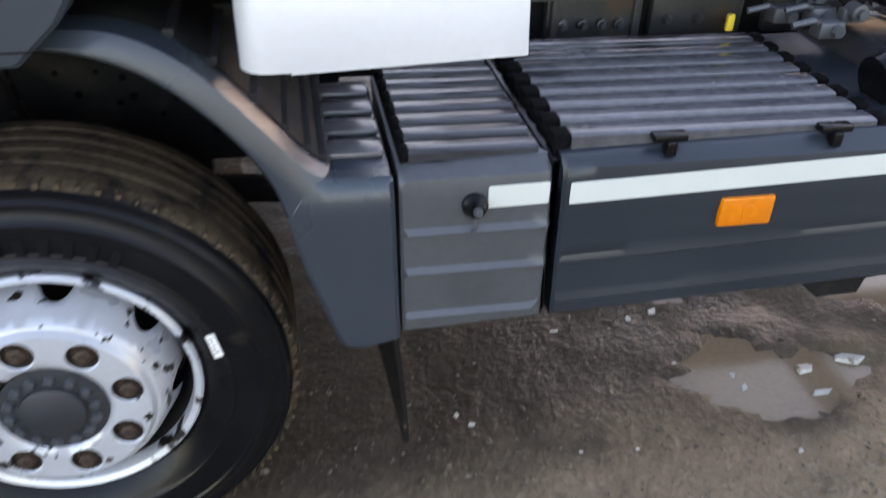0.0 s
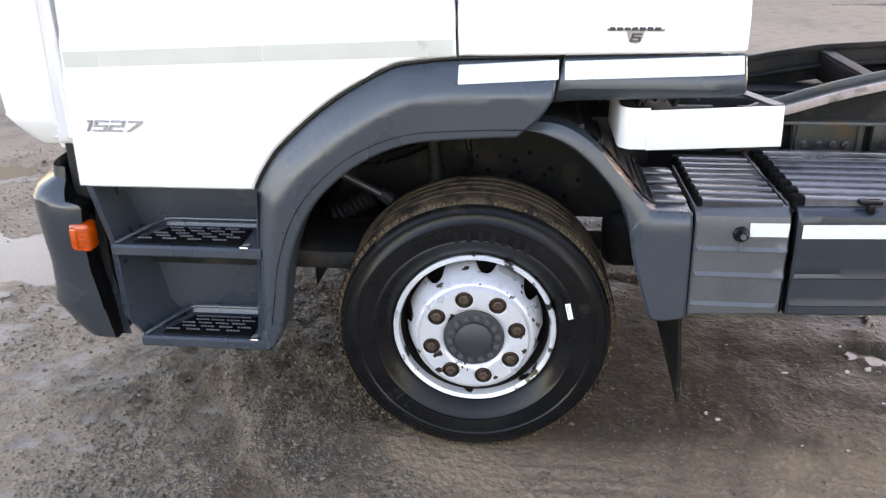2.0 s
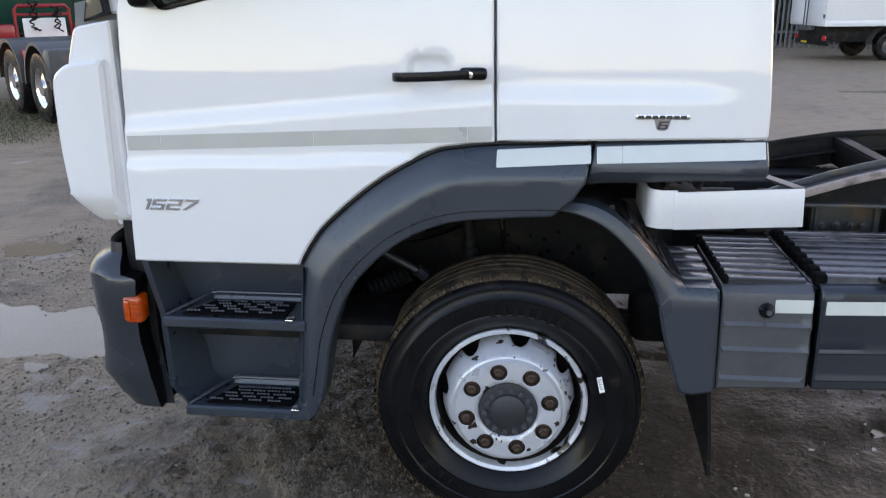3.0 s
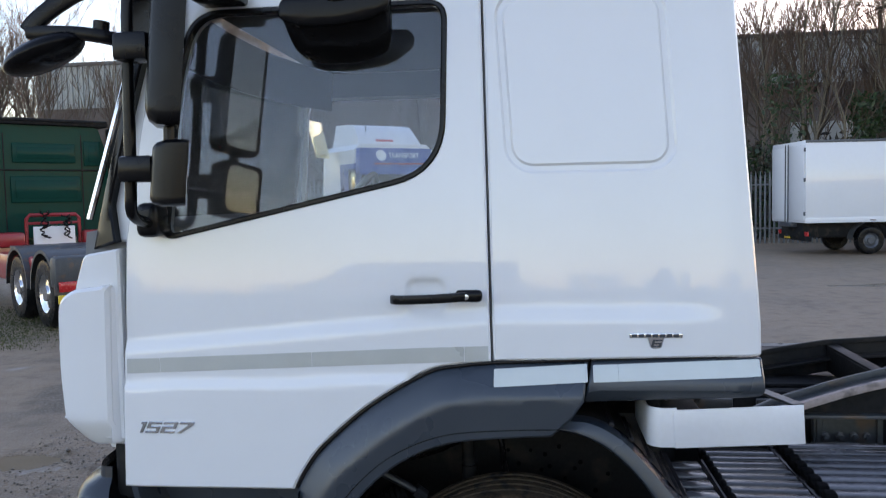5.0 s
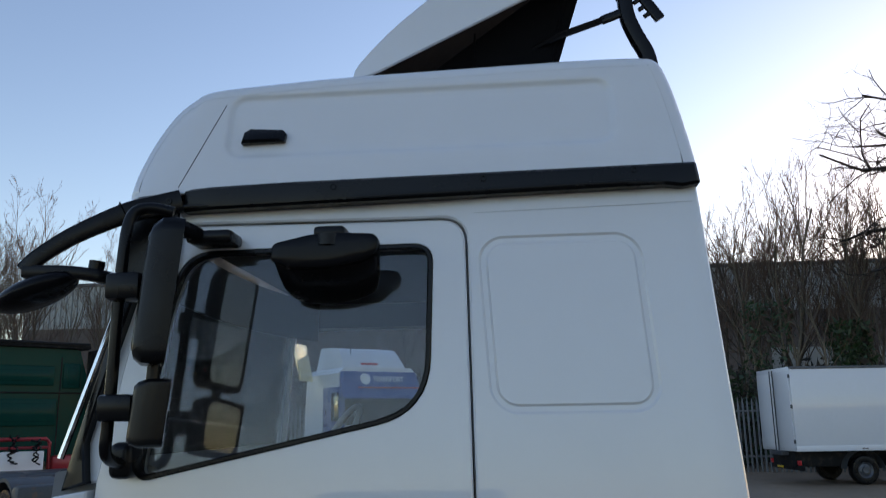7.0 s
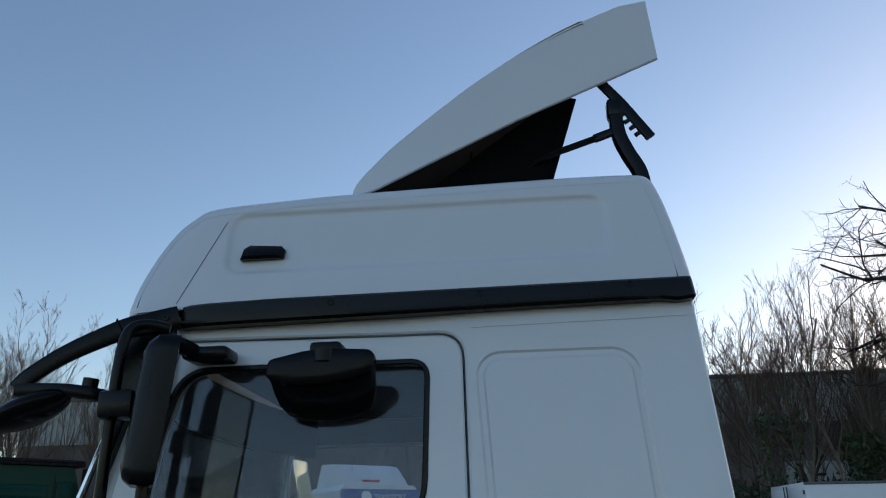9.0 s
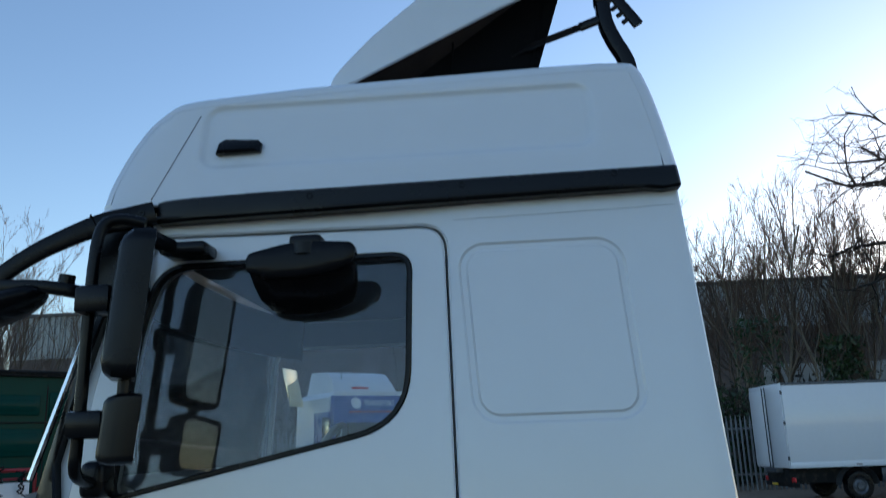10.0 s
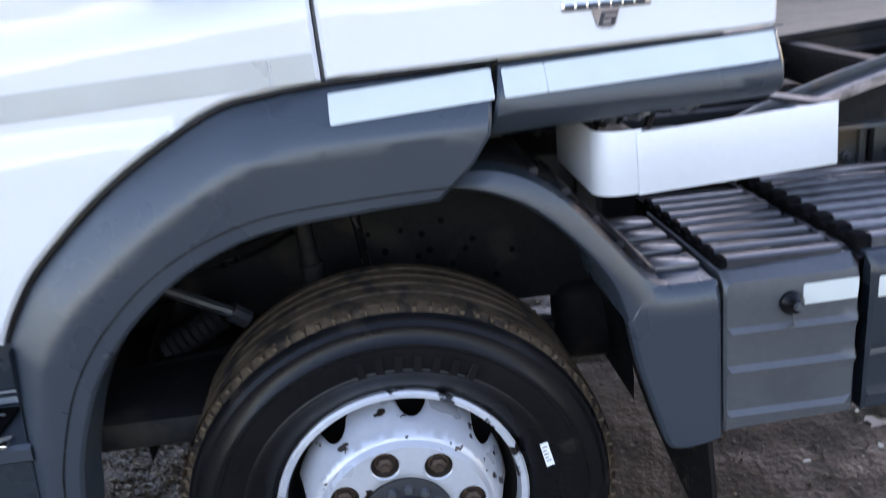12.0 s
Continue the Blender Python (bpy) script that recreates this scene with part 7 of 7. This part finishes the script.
# ---- bare trees ----
BARK = material("bark", (0.085, 0.068, 0.050), 0.9, vary=0.4, scale=3, fine=14, bump=0.4, bump_scale=25)
STEM = material("pale_bark", (0.150, 0.125, 0.090), 0.9, vary=0.4, scale=3, fine=14, bump=0.4, bump_scale=25)
DARKTWIG = material("oak_bark", (0.032, 0.024, 0.019), 0.9, vary=0.4, scale=3, fine=14)
TWIG = material("twig", (0.120, 0.074, 0.052), 0.85, vary=0.3, scale=3, fine=14)
def grow(seed, height, spreadk, gnarl=0.12, first=0.25, thick=0.0115, lift=0.10, reach=(0.34, 0.56), kids_at=(13, 7, 6, 4)):
    rnd = random.Random(seed)
    big, small = ([], []), ([], [])
    def limb(p, d, length, r, level):
        n = 6 if level < 2 else 4
        pts, rad = [p], [r]
        for i in range(n):
            d = (d + Vector((rnd.gauss(0, gnarl), rnd.gauss(0, gnarl), rnd.gauss(0, gnarl * 0.8) + lift * (0.3 if level else 0.5)))).normalized()
            p = p + d * (length / n)
            pts.append(p)
            rad.append(r * (1 - (0.62 if level == 0 else 0.6) * (i + 1) / n))
        V, F = big if level < 2 else small
        sides = 7 if level == 0 else (5 if level == 1 else 3)
        rings = []
        for q, rr, i in zip(pts, rad, range(len(pts))):
            t = (pts[min(i + 1, len(pts) - 1)] - pts[max(i - 1, 0)]).normalized()
            s = t.orthogonal().normalized()
            u = t.cross(s)
            rings.append(len(V))
            V.extend(q + (s * math.cos(2 * math.pi * j / sides) + u * math.sin(2 * math.pi * j / sides)) * rr for j in range(sides))
        for a, b in zip(rings, rings[1:]):
            F.extend((a + j, a + (j + 1) % sides, b + (j + 1) % sides, b + j) for j in range(sides))
        if level >= 4:
            return
        kids = kids_at[level]
        for _ in range(kids):
            u = rnd.uniform(first if level == 0 else 0.2, 1.0)
            i = min(n - 1, int(u * n))
            q = pts[i].lerp(pts[i + 1], u * n - i)
            dd = (pts[i + 1] - pts[i]).normalized()
            side = Vector((rnd.gauss(0, 1), rnd.gauss(0, 1), rnd.gauss(0, 0.35))).normalized()
            nd = (dd * (1.0 - 0.25 * spreadk) + side * spreadk * rnd.uniform(0.6, 1.0) + Vector((0, 0, lift))).normalized()
            limb(q, nd, length * rnd.uniform(*reach), max(0.0052, rad[i] * rnd.uniform(0.48, 0.70)), level + 1)
    limb(Vector((0, 0, 0)), Vector((0, 0, 1)), height * 0.86, height * thick, 0)
    return big, small
def tree_kind(seed, height, spreadk, label, gnarl=0.15, first=0.34, thick=0.0085, bark=(BARK, TWIG), lift=0.13, reach=(0.28, 0.46), kids_at=(15, 7, 6, 4)):
    t = thing("tree", (0, 0, 0), label, "tree", "bare trees along the yard")
    for nm, (V, F), mt in zip(("trunk", "crown"), grow(seed, height, spreadk, gnarl, first, thick, lift, reach, kids_at), bark):
        me = bpy.data.meshes.new(nm)
        me.from_pydata([tuple(v) for v in V], [], F)
        me.polygons.foreach_set("use_smooth", [True] * len(me.polygons))
        me.materials.append(mt)
        o = new(nm, me)
        o.parent = t
    return t
kinds = [tree_kind(s, h, k, "tall bare winter tree with fine reddish twigs") for s, h, k in ((1, 10.2, 0.70), (2, 9.6, 0.64), (3, 10.8, 0.74), (4, 9.2, 0.66))]
kinds += [tree_kind(s, h, k, "slender bare tree with thin pale upright stems", 0.12, 0.30, 0.0072, (STEM, TWIG), 0.20, (0.26, 0.44), (13, 7, 5, 3)) for s, h, k in ((21, 10.4, 0.56), (22, 9.4, 0.50), (23, 11.0, 0.60))]
spots = [(8.5, 29.2, 4), (9.2, 30.8, 5), (9.8, 28.9, 6), (10.5, 30.0, 4), (11.3, 28.8, 5), (11.9, 30.6, 6), (12.6, 29.2, 4), (13.4, 30.8, 5), (14.2, 29.0, 6), (15.1, 30.2, 4), (16.2, 29.4, 5), (9.0, 33.4, 0), (10.9, 34.0, 2), (13.0, 34.4, 1), (15.0, 34.0, 3), (10.7, 31.6, 1),
         (8.9, 31.6, 3), (13.9, 31.8, 0), (10.1, 32.6, 5), (12.4, 33.0, 6), (14.8, 33.2, 4), (17.3, 29.0, 3), (19.6, 31, 0), (22.5, 30, 2), (25.5, 32, 1), (20.8, 35, 3), (28.5, 31, 0), (32, 33, 2), (-24.6, 29, 1), (-26.6, 31, 0), (-29, 30, 2), (-9, 33, 1),
         (-5, 34, 3), (2, 34, 1), (18.4, 30.2, 2), (21.0, 29.3, 1), (24.0, 30.6, 3), (-23.6, 27.8, 0), (-22.6, 27.0, 6), (-22.0, 30.0, 4), (-21.2, 27.8, 5), (-20.8, 28.5, 4), (-20.2, 26.6, 0), (-19.0, 27.5, 4), (-18.4, 26.2, 3), (-18.1, 29.2, 6), (-17.2, 26.5, 1), (-16.6, 30.0, 4),
         (-16.2, 27.2, 4), (-15.2, 28, 4), (-14.2, 29.2, 5), (-13.0, 31, 2)]
rnd = random.Random(8)
used = set()
for x, y, k in spots:
    s = rnd.uniform(0.85, 1.12) * (0.96 if x > 0 else 0.87)
    m = pose(x, y, -0.1, 0, 0, rnd.uniform(0, 360))
    if k in used:
        o = copy_thing(kinds[k], m)
    else:
        used.add(k)
        o = kinds[k]
        o.matrix_basis = m
    o.scale = (s, s, s * rnd.uniform(0.92, 1.06))
oak = tree_kind(29, 14.0, 1.5, "wide gnarled bare oak against the sky", 0.28, 0.45, 0.022, (DARKTWIG, DARKTWIG), 0.0, (0.34, 0.52), (17, 8, 6, 3))
oak.matrix_basis = pose(19.3, 28.0, 0, 0, 0, 40)

# ---- plain buildings that close the yard behind the camera ----
for x0, x1, y, h in ((-70, -30, -46, 2.4), (-12, -3, -44, 2.9), (8, 19, -46, 2.5), (34, 80, -48, 2.2)):
    ends = [[(x, y, -0.2), (x, y, h), (x, y - 4, h + 1.1), (x, y - 8, h), (x, y - 8, -0.2)] for x in (x0, x1)]
    place("wall_south", loft(ends, True, True), BRICK, "dark brick building across the yard", "wall", kind="structure", sharp=10)
rnd = random.Random(17)
hedge = [(-78 + 2.6 * i, -74.5 + 2.6 * i, -58, -52, 0, 2.0 + 2.6 * abs(noise.noise((i * 0.37, 4.0, 0.0))) + 0.9 * rnd.random()) for i in range(62)]
clumps("far_trees", hedge, 34000, 0.45, SCRUB, "far line of bare trees across the yard", "trees", 15)
place("wall_west", box(-72, -70, -40, 30, -0.2, 5.0, 0.05), BRICK, "dark brick wall closing the yard", "wall", kind="structure")
# pale chips of rubble by the puddle
PALEROCK = material("pale_rubble", (0.50, 0.475, 0.44), 0.75, vary=0.2, scale=25, bump=0.4, bump_scale=90, stain=(0.14, 0.105, 0.075), stain_amount=0.3, stain_scale=30)
rnd = random.Random(31)
for x, y, s, k, turn in ((1.78, 0.36, 0.034, 0.62, 20), (1.78, 0.27, 0.040, 0.26, 8), (1.57, 0.37, 0.013, 0.7, 0), (1.58, 0.32, 0.017, 0.5, 40), (1.93, 0.38, 0.052, 0.5, 160), (1.45, 0.65, 0.021, 0.6, 30), (1.37, 0.63, 0.015, 0.6, 60), (1.14, 0.61, 0.016, 0.4, 10), (2.15, 0.71, 0.030, 0.5, 0), (0.80, 0.33, 0.012, 0.6, 70), (0.83, 0.29, 0.010, 0.8, 0), (1.07, 0.16, 0.008, 0.6, 0), (1.44, 0.84, 0.012, 0.8, 15), (1.40, 0.80, 0.010, 0.6, 50), (1.66, 0.86, 0.030, 0.35, 5), (1.42, 0.42, 0.008, 0.7, 0), (1.30, 0.60, 0.007, 0.6, 30), (1.60, 0.08, 0.010, 0.7, 30), (1.21, 0.15, 0.007, 0.7, 0)):
    # a broken slab: an uneven outline with a smaller upper face
    cut = sorted([rnd.uniform(0, 6.283) for _ in range(3)] + [0.3, 1.9, 3.5, 5.0])
    ring = [(s * rnd.uniform(0.75, 1.15) * math.cos(q), s * k * rnd.uniform(0.75, 1.15) * math.sin(q)) for q in cut]
    slab = loft([[(u * f, v * f, h) for u, v in ring] for f, h in ((0.9, -0.4 * s * k), (1.0, 0.0), (0.97, 0.22 * s * k), (0.82, 0.36 * s * k))], True, True)
    moved(slab, Matrix.Translation((x, y, max(ground_z(x, y), GZ - 0.0125) + 0.15 * s * k)) @ pose(0, 0, 0, rnd.uniform(-8, 8), rnd.uniform(-8, 8), turn))
    place("stone", slab, PALEROCK, "pale broken chip of rubble lying in wet mud", "stone", "pale rubble chips", sharp=20)
